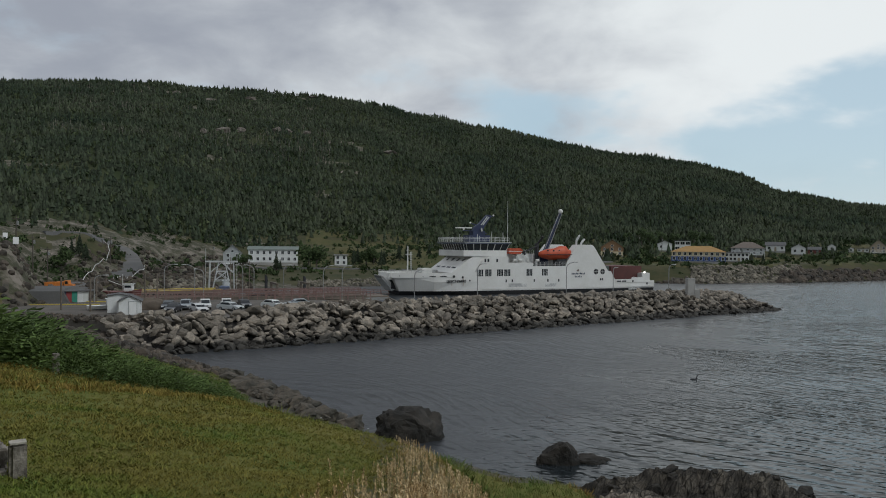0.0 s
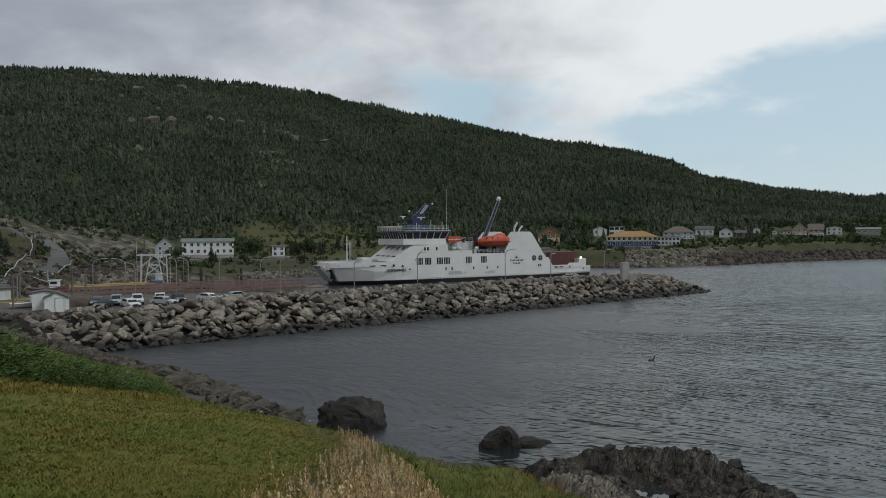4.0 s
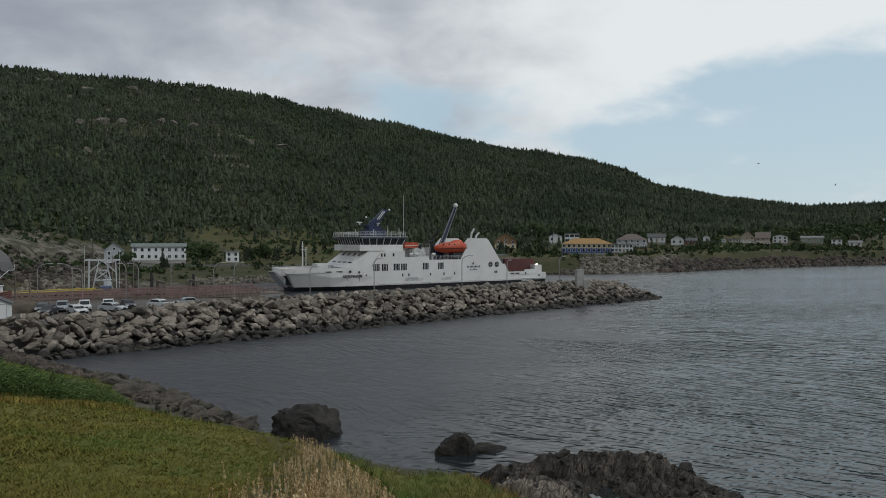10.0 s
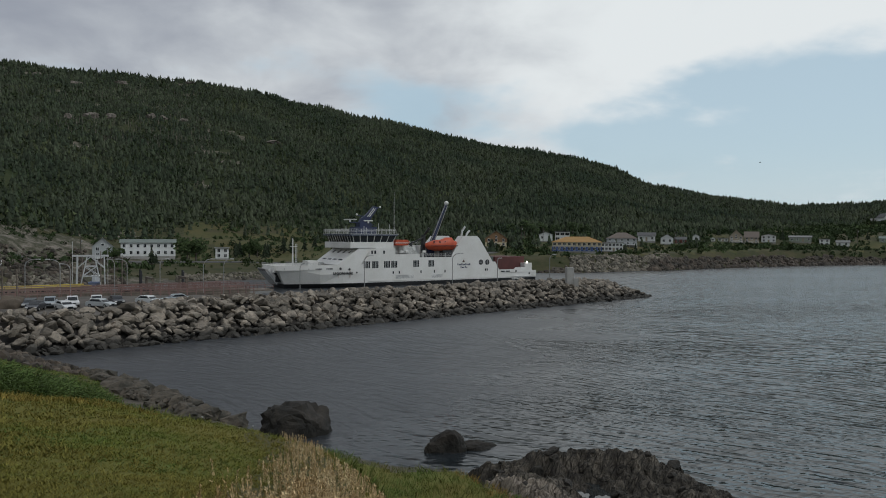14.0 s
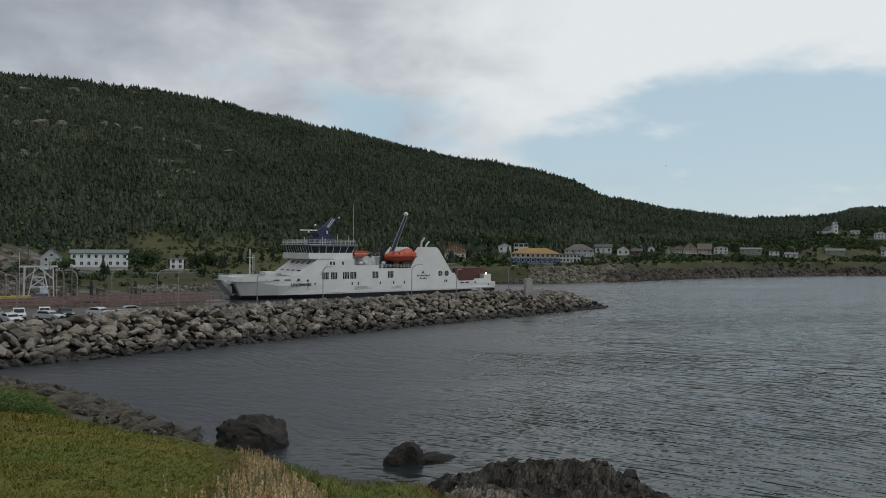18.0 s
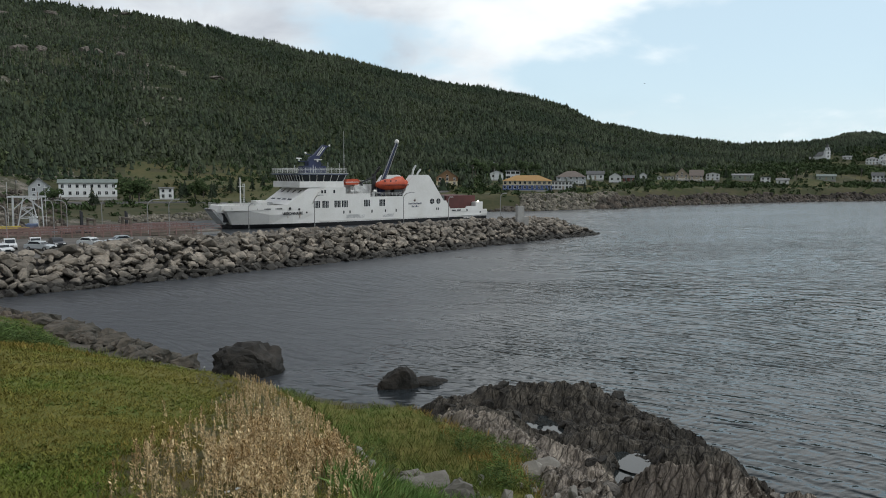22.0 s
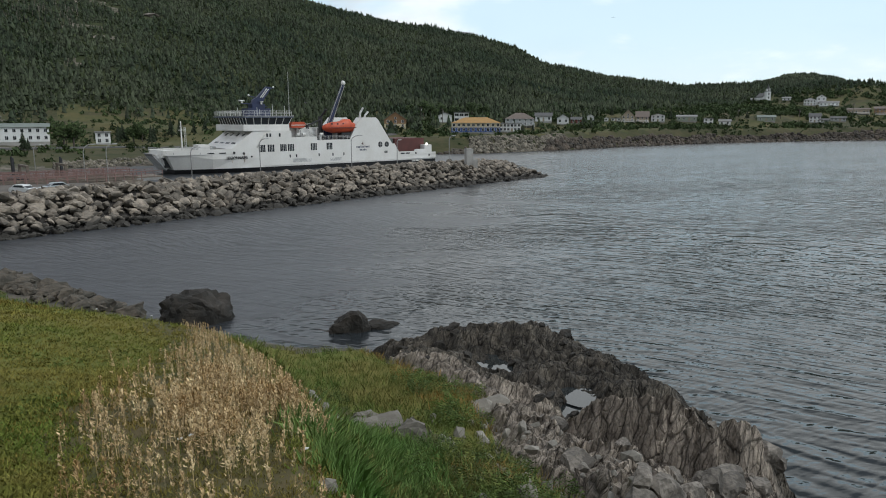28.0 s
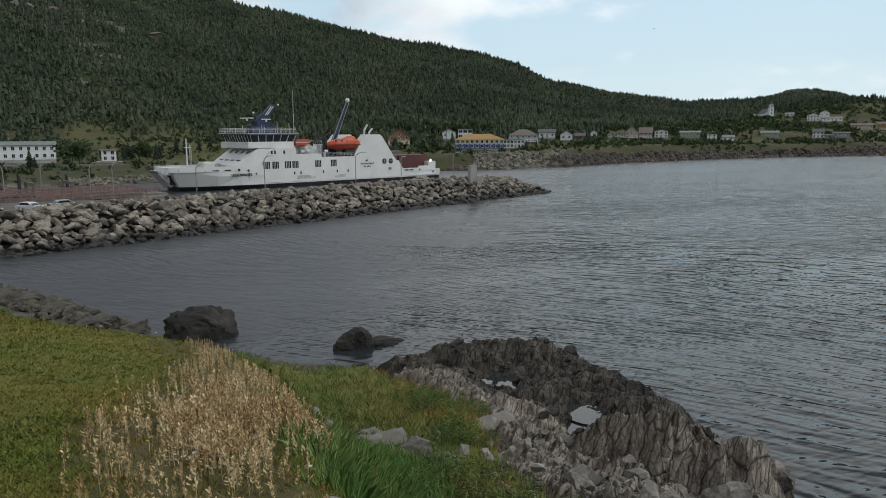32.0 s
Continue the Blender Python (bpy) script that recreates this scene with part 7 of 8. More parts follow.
def build_wharf():
    out = [(-100, 100), (-50, 88), (-38, 86), (-24, 99), (-16, 110), (-25, 124), (-60, 119), (-100, 119)]
    lot = tagged(part("wharf_yard", prism(bmesh.new(), out, -2.0, LOT, "z"), M_gravel), "gravel wharf yard behind the breakwater", "yard", kind="structure")
    # timber crib wharf along the yard's harbour side
    W = thing("timber_wharf", pose(-62, 124, 0, 0, 0, 22), "weathered timber crib wharf with red rails", "wharf")
    for k in range(16):
        part("crib_post", boxed(-1 + k * 3.0, -0.7 + k * 3.0, -0.2, 0.1, -1.5, 2.75, 0.03), M_timber, W)
    for z in (0.4, 1.2, 2.0):
        part("waler", boxed(-1.4, 45.0, -0.3, -0.05, z, z + 0.28, 0.03), M_timber, W)
    part("deck", boxed(-1.5, 45.2, -0.1, 5.5, 2.3, 2.62), M_timber, W)
    part("kerb_beam", boxed(-1.5, 45.2, 0.0, 0.25, 2.62, 2.8, 0.03), M_timber, W)
    part("kerb_beam", boxed(-1.5, 45.2, 5.1, 5.35, 2.62, 2.8, 0.03), M_timber, W)
    for y in (0.35, 5.2):
        rail = part("guard_rail", rods([((-1.5, y, 3.2), (45, y, 3.2)), ((-1.5, y, 3.55), (45, y, 3.55)), ((-1.5, y, 3.9), (45, y, 3.9))], 0.04), M_rail_red, W)
        for k in range(24):
            part("rail_post", boxed(-1.4 + k * 2.0, -1.31 + k * 2.0, y - 0.045, y + 0.045, 2.6, 3.95), M_rail_red, rail)
    # link span towards the ferry's bow
    Ls = thing("link_span", pose(-39, 138.5, 0, 0, 0, 27), "red-railed link span leading to the ferry berth", "link span")
    part("span_deck", boxed(0, 24, -2.6, 2.6, 1.75, 2.15), M_timber, Ls)
    for y in (-2.5, 2.5):
        part("girder", boxed(0, 24, y - 0.15, y + 0.15, 1.4, 1.9), M_steel, Ls)
        part("span_rail", rods([((0, y, 2.7), (24, y, 2.7)), ((0, y, 3.2), (24, y, 3.2))] + [((k * 1.6, y, 2.1), (k * 1.6, y, 3.2)) for k in range(16)], 0.045), M_rail_red, Ls)
    bm = bmesh.new()
    for x in (1, 7):
        for y in (-2.8, 2.8):
            box(bm, x - 0.2, x + 0.2, y - 0.2, y + 0.2, -1, 5.0)
        box(bm, x - 0.2, x + 0.2, -3.0, 3.0, 4.7, 5.1)
    part("lift_frame", bm, M_timber, Ls)
    part("end_box", boxed(-4, 1.0, -3.2, 0.6, 1.2, 3.1, 0.05), M_black, Ls)
    for x, y, h in ((-42.7, 149, 6.1), (-35.7, 154, 5.7)):
        D = thing("mooring_dolphin", pose(x, y, 0), "dark timber mooring dolphin in the water", "piling", "mooring dolphins")
        for k in range(2):
            bm = bmesh.new()
            rod(bm, (0.2 * k, 0.3 * k, -3), (0.14 * k, 0.22 * k, h - 0.3 * k), 0.2, seg=8)
            part("timber_pile", bm, M_black, D)
    # yellow kerbs
    for x0, y0, x1, y1 in ((-69, 106.5, -57, 108.6), (-65, 137, -51, 146.5)):
        a = math.degrees(math.atan2(y1 - y0, x1 - x0))
        L = math.hypot(x1 - x0, y1 - y0)
        K = thing("yellow_kerb_wharf", pose(x0, y0, 0, 0, 0, a), "wharf edge with a yellow kerb beam and black fender tyres", "wharf", "yellow-edged wharves")
        part("wharf_face", boxed(0, L, 0, 6, -1.5, 2.9), M_timber, K)
        part("kerb_beam", boxed(0, L, -0.05, 0.3, 2.9, 3.15, 0.04), M_yellow, K)
        part("kerb_beam", boxed(0, L, 5.4, 5.7, 2.9, 3.15, 0.04), M_yellow, K)
        for k in range(int(L / 1.0)):
            bm = bmesh.new()
            rod(bm, (k * 1.0 + 0.5, -0.32, 2.1), (k * 1.0 + 0.5, -0.02, 2.1), 0.42, seg=12)
            part("fender_tyre", bm, M_tyre, K)


build_wharf()


def pier_railing(x, y, turn, length, z):
    R = thing("pier_railing", pose(x, y, z, 0, 0, turn), "weathered pinkish-grey timber railing along a finger pier", "railing", "pier railings")
    n = int(length / 1.5)
    for k in range(n + 1):
        part("post", boxed(k * 1.5 - 0.07, k * 1.5 + 0.07, -0.07, 0.07, -0.6, 1.15), M_rail_red, R)
    for h in (0.5, 1.08):
        part("rail", boxed(-0.1, n * 1.5 + 0.1, -0.10, -0.03, h - 0.045, h + 0.045), M_rail_red, R)
    part("stringer", boxed(-0.2, n * 1.5 + 0.2, -0.15, 0.15, -1.1, -0.25), M_timber, R)


for x, y, turn, length, z in ((-58, 116, 18, 27, 3.1), (-55, 121.5, 20, 30, 3.0), (-52, 128.5, 22, 33, 2.9), (-48, 133, 24, 24, 2.8), (-44, 140, 26, 21, 2.6), (-33, 121, 34, 18, 3.0)):
    pier_railing(x, y, turn, length, z)


def gable_shed(x, y, w, dep, wall, peak, turn, label, door=True):
    S = thing("shed", pose(x, y, LOT, 0, 0, turn), label, "shed", "sheds on the wharf")
    part("wall", prism(bmesh.new(), [(-w / 2, -0.1), (w / 2, -0.1), (w / 2, wall), (0, peak), (-w / 2, wall)], 0, dep), W_white, S)
    sl = (peak - wall) / (w / 2)
    part("roof", prism(bmesh.new(), [(-w / 2 - 0.2, wall - 0.2 * sl), (0, peak + 0.01), (w / 2 + 0.2, wall - 0.2 * sl), (w / 2 + 0.2, wall - 0.2 * sl + 0.1), (0, peak + 0.12), (-w / 2 - 0.2, wall - 0.2 * sl + 0.1)], -0.2, dep + 0.2), R_dark, S)
    if door:
        dr = part("door", boxed(-0.1, 0.85, -0.05, 0.02, 0.0, 1.75), M_trim, S)
        part("door_frame", rods([((-0.14, -0.06, 0), (-0.14, -0.06, 1.8)), ((0.89, -0.06, 0), (0.89, -0.06, 1.8)), ((-0.14, -0.06, 1.8), (0.89, -0.06, 1.8))], 0.035), W_grey, dr)
    return S


gable_shed(-45.7, 95.0, 2.75, 3.6, 1.8, 2.5, 23, "small white gabled shed with a plain door")
gable_shed(-48.6, 97.6, 2.7, 3.0, 2.3, 2.5, 23, "white flat-topped shed beside the gabled one", door=False)


def colour_hut():
    C = thing("fish_hut", pose(-65.6, 111.2, LOT, 0, 0, 28), "long hut with coloured doors under a flat roof", "hut")
    cols = [(0.10, 0.13, 0.32), (0.10, 0.11, 0.20), (0.28, 0.05, 0.05), (0.04, 0.26, 0.19), (0.70, 0.71, 0.69), (0.62, 0.63, 0.60)]
    for k, c in enumerate(cols):
        part("panel", boxed(k * 0.8, k * 0.8 + 0.78, 0, 2.2, 0, 1.75, 0.02), paint("hut_panel", c), C)
    part("roof", boxed(-0.2, 5.6, -0.3, 2.5, 1.75, 1.9), R_dark, C)
    part("post", boxed(5.3, 5.4, -0.2, -0.1, 0, 1.75), M_timber, C)


colour_hut()


def car(x, y, turn, colour, label, kind="car", z=LOT):
    big = kind == "truck"
    C = thing("car" if not big else "pickup_truck", pose(x, y, z, 0, 0, turn) @ Matrix.Scale(0.86, 4), label, "car", "parked cars")
    body = paint("car_paint", colour, 0.95)
    nodes = body.node_tree.nodes["Principled BSDF"]
    nodes.inputs["Roughness"].default_value = 0.3
    h = 0.12 if big else 0.0
    pr = [(-2.15, 0.35), (2.15, 0.35), (2.2, 0.72 + h), (1.25, 0.92 + h), (-2.1, 0.98 + h), (-2.2, 0.6 + h)]
    part("body", prism(bmesh.new(), pr, -0.88, 0.88), body, C)
    cab = [(0.95, 0.9 + h), (0.35, 1.45 + h * 2), (-0.75, 1.48 + h * 2), (-0.95, 0.95 + h)] if big else [(1.0, 0.9), (0.3, 1.42), (-1.3, 1.45), (-1.9, 0.95)]
    part("cabin", prism(bmesh.new(), cab, -0.76, 0.76), body, C)
    mx, mz = sum(p[0] for p in cab) / 4, sum(p[1] for p in cab) / 4
    for s in (-0.768, 0.752):
        part("side_window", prism(bmesh.new(), [(mx + (a - mx) * 0.80, mz + 0.02 + (b - mz) * 0.66) for a, b in cab], s, s + 0.016), M_dark, C)
    part("rear_window", prism(bmesh.new(), [(cab[3][0] - 0.02, cab[3][1] + 0.08), (cab[2][0] - 0.05, cab[2][1] - 0.1), (cab[2][0] + 0.05, cab[2][1] - 0.1), (cab[3][0] + 0.1, cab[3][1] + 0.08)], -0.66, 0.66), M_dark, C)
    part("grille", boxed(2.15, 2.2, -0.38, 0.38, 0.5 + h, 0.68 + h), M_dark, C)
    part("bumper", boxed(2.1, 2.26, -0.86, 0.86, 0.34, 0.5, 0.03), M_tyre, C)
    f = cab[0], cab[1]
    part("windscreen", prism(bmesh.new(), [(f[0][0] + 0.02, f[0][1] + 0.06), (f[1][0] + 0.05, f[1][1] - 0.06), (f[1][0] - 0.05, f[1][1] - 0.06), (f[0][0] - 0.1, f[0][1] + 0.06)], -0.68, 0.68), M_dark, C)
    for wx in (-1.35, 1.35):
        for s in (-1, 1):
            bm = bmesh.new()
            rod(bm, (wx, s * 0.72, 0.33), (wx, s * 0.92, 0.33), 0.33, seg=14)
            wl = part("wheel", bm, M_tyre, C)
            bm = bmesh.new()
            rod(bm, (wx, s * 0.88, 0.33), (wx, s * 0.935, 0.33), 0.2, seg=10)
            part("rim", bm, M_steel, wl)
    for s in (-0.6, 0.6):
        part("headlight", boxed(2.14, 2.21, s - 0.2, s + 0.2, 0.58 + h, 0.74 + h), M_trim, C)
        part("tail_light", boxed(-2.21, -2.12, s - 0.2, s + 0.2, 0.66 + h, 0.82 + h), W_red, C)
    return C


car(-43.9, 103.2, -76, (0.10, 0.11, 0.12), "dark grey estate car in the wharf yard")
car(-41.5, 103.6, -74, (0.34, 0.37, 0.40), "silver-grey pickup in the wharf yard", "truck")
car(-38.9, 104.4, -66, (0.66, 0.66, 0.66), "white pickup in the wharf yard", "truck")
car(-36.2, 105.8, -68, (0.68, 0.68, 0.68), "tall white pickup facing the breakwater", "truck")
car(-34.0, 107.4, -60, (0.04, 0.04, 0.045), "black estate car in the wharf yard")
car(-41.6, 99.4, -84, (0.035, 0.035, 0.04), "black car parked beside the stones")
car(-38.0, 99.6, -50, (0.62, 0.62, 0.62), "white hatchback beside the breakwater stones")
car(-34.6, 102.8, -20, (0.45, 0.47, 0.48), "pale silver car behind the stones")
car(-29.6, 107.6, -28, (0.66, 0.67, 0.67), "white saloon behind the stones")
car(-26.6, 110.0, -150, (0.40, 0.44, 0.46), "silver hatchback with dark windows")
car(-69.2, 113.4, 20, (0.03, 0.035, 0.04), "black pickup parked by the hut", "truck")


def dump_truck(x, y, turn):
    z = gz(x, y)
    T = thing("dump_truck", pose(x, y, z, 0, 0, turn) @ Matrix.Scale(0.76, 4), "orange dump truck with a dark chassis on the road", "truck")
    org = paint("truck_orange", (0.62, 0.20, 0.035), 0.85)
    part("chassis", boxed(-3.2, 3.2, -0.9, 0.9, 0.55, 0.85, 0.03), M_black, T)
    part("dump_body", prism(bmesh.new(), [(-3.4, 0.95), (0.9, 0.95), (1.1, 2.3), (-3.5, 2.1)], -1.15, 1.15), org, T)
    for k in range(6):
        part("rib", boxed(-3.1 + k * 0.75, -3.0 + k * 0.75, -1.22, -1.14, 1.0, 2.1), org, T)
    cab = part("cab", prism(bmesh.new(), [(1.3, 0.8), (3.4, 0.8), (3.4, 1.55), (2.4, 1.65), (2.2, 2.55), (1.3, 2.55)], -1.05, 1.05), org, T)
    part("cab_window", prism(bmesh.new(), [(1.5, 1.7), (2.25, 1.7), (2.08, 2.4), (1.5, 2.4)], -1.07, 1.07), M_dark, cab)
    part("bumper", boxed(3.4, 3.6, -1.0, 1.0, 0.5, 0.8), M_black, T)
    for wx in (-2.4, -1.4, 2.5):
        for s in (-1, 1):
            bm = bmesh.new()
            rod(bm, (wx, s * 0.75, 0.5), (wx, s * 1.08, 0.5), 0.5, seg=14)
            part("wheel", bm, M_tyre, T)


dump_truck(-81.5, 140.0, 12)


def lamp_post(x, y, z, h, reach, turn):
    T = thing("street_lamp", pose(x, y, z, 0, 0, turn), "grey curved street lamp on the wharf", "street lamp", "wharf lamps")
    bm = bmesh.new()
    pts = [(0, 0, -0.5), (0, 0, h * 0.82)] + [(reach * (1 - math.cos(t)), 0, h * 0.82 + h * 0.18 * math.sin(t)) for t in (0.5, 1.0, 1.57)]
    for a, b in zip(pts, pts[1:]):
        rod(bm, a, b, 0.075, seg=6)
    part("pole", bm, M_steel, T)
    part("lamp_head", boxed(reach - 0.1, reach + 0.7, -0.14, 0.14, h - 0.1, h + 0.06, 0.04), M_lamp_head, T)


for x, y, z, h, reach, turn in ((-50.5, 130.2, 2.5, 6.2, 1.8, 175), (-57.7, 133.7, 2.8, 5.8, 1.8, 5), (-60.4, 113.4, 3, 4.4, 1.5, 10), (-27.8, 135.9, 2, 6.6, 1.4, 20), (-24.3, 136.6, 2, 6.6, 1.2, 20),
                             (-42.0, 131.6, 2.4, 6.3, 0.8, 170), (-40.8, 134.6, 2.4, 6.2, 1.4, 170), (-37.7, 144.5, 2, 6.4, 1.0, 20), (-48, 128, 2.4, 5.6, 1.2, 175)):
    lamp_post(x, y, z, h, reach, turn)
for x, y, h, reach in ((-9.3, 122.5, 5.0, 0.9), (1.55, 128.6, 6.1, 1.0), (19.3, 142.6, 6.2, 1.6), (28.9, 144.6, 5.2, 0.3), (40.4, 146.4, 5.9, 0.8)):
    lamp_post(x, y, 3.4, h, reach, 10)


def plain_pole(x, y, z, h, r=0.14):
    T = thing("timber_pole", pose(x, y, z), "plain grey timber pole on the wharf", "pole", "timber poles")
    bm = bmesh.new()
    rod(bm, (0, 0, -0.5), (0, 0, h), r, r * 0.8, seg=8)
    part("pole", bm, M_timber, T)


for x, y, h in ((-58.2, 100.2, 4.7), (-52.9, 98.3, 4.6), (-61.4, 116.0, 3.9), (-56.3, 122.5, 4.2), (-53.0, 120, 4.4)):
    plain_pole(x, y, LOT, h)
for az, d, h in ((-17.2, 172, 8), (-18.6, 166, 9), (-19.8, 175, 9.5), (-20.6, 168, 7)):
    p = polar(az, d)
    plain_pole(p.x, p.y, 0.5, h, 0.12)


def boat_lift(x, y):
    B = thing("boat_lift", pose(x, y, 0, 0, 0, 18), "pale grey steel gantry boat lift over a slip", "boat lift")
    pale = paint("lift_grey", (0.50, 0.51, 0.51), 0.8)
    for s in (-2.7, 2.7):
        for t in (-2.4, 2.4):
            part("leg", rods([((s, t, 0.2), (s * 0.92, t, 8.6))], 0.10, 8), pale, B)
        part("side_beam", boxed(s * 0.92 - 0.1, s * 0.92 + 0.1, -2.9, 2.9, 8.45, 8.7, 0.02), pale, B)
    for t in (-2.4, 2.4):
        part("top_beam", boxed(-3.4, 3.4, t - 0.1, t + 0.1, 8.45, 8.7, 0.02), pale, B)
        for p, q in [((-1.9, t, 2.4), (-0.7, t, 8.4)), ((1.9, t, 2.4), (0.7, t, 8.4)), ((-1.5, t, 4.4), (1.5, t, 4.4)), ((-1.1, t, 6.4), (1.1, t, 6.4)), ((-2.6, t, 6), (0, t, 8.4)), ((2.6, t, 6), (0, t, 8.4)), ((-1.5, t, 4.4), (1.1, t, 6.4)), ((1.5, t, 4.4), (-1.1, t, 6.4))]:
            part("brace", rods([(p, q)], 0.07, 6), pale, B)
    part("slip_deck", boxed(-3.6, 3.6, -3.6, 3.6, 1.8, 2.2), M_timber, B)
    for x0, top in ((-3.3, 11.5), (3.2, 11.0)):
        part("mast", rods([((x0, -2.4, 2), (x0, -2.4, top))], 0.05), M_pipegrey, B)


boat_lift(-54.6, 156.4)
M_hullblue = paint("hull_blue", (0.12, 0.16, 0.26), 0.85)


def boat(x, y, z, turn, L, colour, label, house=True, mast=True):
    B = thing("fishing_boat", pose(x, y, z, 0, 0, turn), label, "boat", "fishing boats")
    w = L * 0.17
    bm = bmesh.new()
    rows = []
    for t, k, h in ((-0.5, 0.8, 0.22), (-0.2, 1.0, 0.2), (0.2, 0.95, 0.22), (0.4, 0.55, 0.27), (0.52, 0.04, 0.32)):
        rows.append([bm.verts.new(v) for v in ((t * L * 0.94, 0, 0), (t * L * 0.96, -w * k * 0.6, 0.1 * L * 0.4), (t * L, -w * k, h * L * 0.7), (t * L, w * k, h * L * 0.7), (t * L * 0.96, w * k * 0.6, 0.1 * L * 0.4))])
    for a, b in zip(rows, rows[1:]):
        for q in range(5):
            bm.faces.new((a[q], a[(q + 1) % 5], b[(q + 1) % 5], b[q]))
    bm.faces.new(rows[0]), bm.faces.new(rows[-1])
    bmesh.ops.recalc_face_normals(bm, faces=bm.faces)
    part("hull", bm, colour, B)
    if house:
        hs = part("wheelhouse", boxed(L * 0.05, L * 0.28, -w * 0.6, w * 0.6, L * 0.14, L * 0.34, 0.05), W_white, B)
        part("window", boxed(L * 0.08, L * 0.25, -w * 0.62, w * 0.62, L * 0.25, L * 0.31), M_dark, hs)
        part("roof", boxed(L * 0.02, L * 0.31, -w * 0.7, w * 0.7, L * 0.34, L * 0.355), W_white, hs)
    if mast:
        part("mast", rods([((0, 0, L * 0.14), (0, 0, L * 0.62)), ((0, 0, L * 0.3), (-L * 0.38, 0, L * 0.45))], 0.06), M_pipegrey, B)
    return B


boat(-64.4, 131.0, 2.6, 10, 6.6, paint("hull_maroon", (0.16, 0.05, 0.045)), "maroon-hulled fishing boat hauled out on the wharf")
boat(-52.4, 101.2, 3.0, 30, 4.6, W_white, "small white cabin boat on blocks", mast=False)
boat(-54.0, 157.0, 2.2, 100, 6.4, M_hullblue, "blue and white longliner under the boat lift")
boat(-61.0, 146.5, 0.1, 18, 5.0, W_white, "white boat moored at the wharf", mast=False)
boat(-46.5, 149.5, 0.1, 16, 5.2, W_white, "white open boat beside the dock", mast=False)


def dirt_pile(x, y):
    bm = bmesh.new()
    bmesh.ops.create_icosphere(bm, subdivisions=4, radius=1.0)
    for v in bm.verts:
        v.co = Vector((v.co.x * 2.6, v.co.y * 1.8, max(v.co.z, -0.2) * 1.6)) * (1 + 0.18 * noise.noise(v.co * 2.3))
    ob = part("dirt_heap", bm, M_dirt, None, smooth=True)
    ob.matrix_basis = pose(x, y, LOT)
    tagged(ob, "heap of brown dirt beside the sheds", "dirt heap")


dirt_pile(-46.6, 103.2)


def concrete_pillar():
    p = bw_point(104, 9.0, 0)
    C = thing("beacon_pillar", pose(43.8, 143.4, 3.0), "square concrete beacon pillar on the breakwater", "pillar")
    part("pillar", boxed(-0.75, 0.75, -0.75, 0.75, -0.5, 3.7, 0.06), M_concrete, C)
    part("foot", boxed(0.6, 1.7, -0.8, 0.8, -0.5, 1.5, 0.05), M_concrete, C)


concrete_pillar()


def road_strip(name, pts, w, material, label, lift=0.12):
    """A strip that follows the ground along a line of the plan."""
    P = [Vector(p) for p in pts]
    fine = []
    for i in range(len(P) - 1):
        p0, p1, p2, p3 = P[max(i - 1, 0)], P[i], P[i + 1], P[min(i + 2, len(P) - 1)]
        for k in range(10):
            t = k / 10
            fine.append(0.5 * ((2 * p1) + (p2 - p0) * t + (2 * p0 - 5 * p1 + 4 * p2 - p3) * t * t + (3 * p1 - p0 - 3 * p2 + p3) * t ** 3))
    fine.append(P[-1])
    verts, faces = [], []
    for i, p in enumerate(fine):
        q = (fine[min(i + 1, len(fine) - 1)] - fine[max(i - 1, 0)]).normalized()
        n = Vector((-q.y, q.x))
        z = 0.5 * gz(p.x, p.y) + 0.25 * (gz(*(p + n * w / 2)) + gz(*(p - n * w / 2))) + lift + 0.2
        for s in (-0.5, -0.48, 0.48, 0.5):
            e = p + n * w * s * (1.0 if abs(s) < 0.49 else 1.25)
            verts.append((e.x, e.y, z if abs(s) < 0.49 else z - 2.5))
    for i in range(len(fine) - 1):
        for k in range(3):
            a = i * 4 + k
            faces.append((a, a + 1, a + 5, a + 4))
    faces += [(0, 1, 2, 3), tuple(len(verts) - k for k in (1, 2, 3, 4))]
    ob = tagged(mesh_object(name, verts, faces, material), label, "road", kind="structure")
    return fine


wharf_road = road_strip("road", [(-68, 110), (-76, 135), (-87, 165), (-97, 192), (-103, 212), (-110, 222), (-120, 222), (-130, 214)], 8.0, M_asphalt, "grey road climbing from the wharf")
road_strip("shore_road", [tuple(polar(a, d).xy) for a, d in ((-24, 262), (-18, 266), (-12, 266), (-6, 268), (0, 272), (6, 284), (11, 300))], 5.5, M_asphalt, "narrow shore road below the houses")


def yard_rubble():
    r = np.random.RandomState(29)
    vs, fs, base = [], [], 0
    for _ in range(420):
        t = r.rand()
        x, y = -62 + 24 * t + r.normal(0, 0.8), 90.5 - 3.5 * t + r.uniform(-1.5, 4.0) * (1 - 0.6 * t)
        co, fa = STONE_DATA[r.randint(len(STONE_DATA))]
        s = r.uniform(0.15, 0.8)
        m = np.array(Euler(r.uniform(0, 6, 3)).to_matrix()) * s
        vs.append(co @ (m * np.array([1.3, 1, 0.7])).T + np.array([x, y, LOT + 0.05 * s]))
        fs.append(fa + base)
        base += len(co)
    tagged(mesh_object("yard_rubble", np.concatenate(vs).tolist(), np.concatenate(fs).tolist(), M_ledge), "brown rubble and broken stone at the yard's edge", "stones", kind="stuff")


yard_rubble()


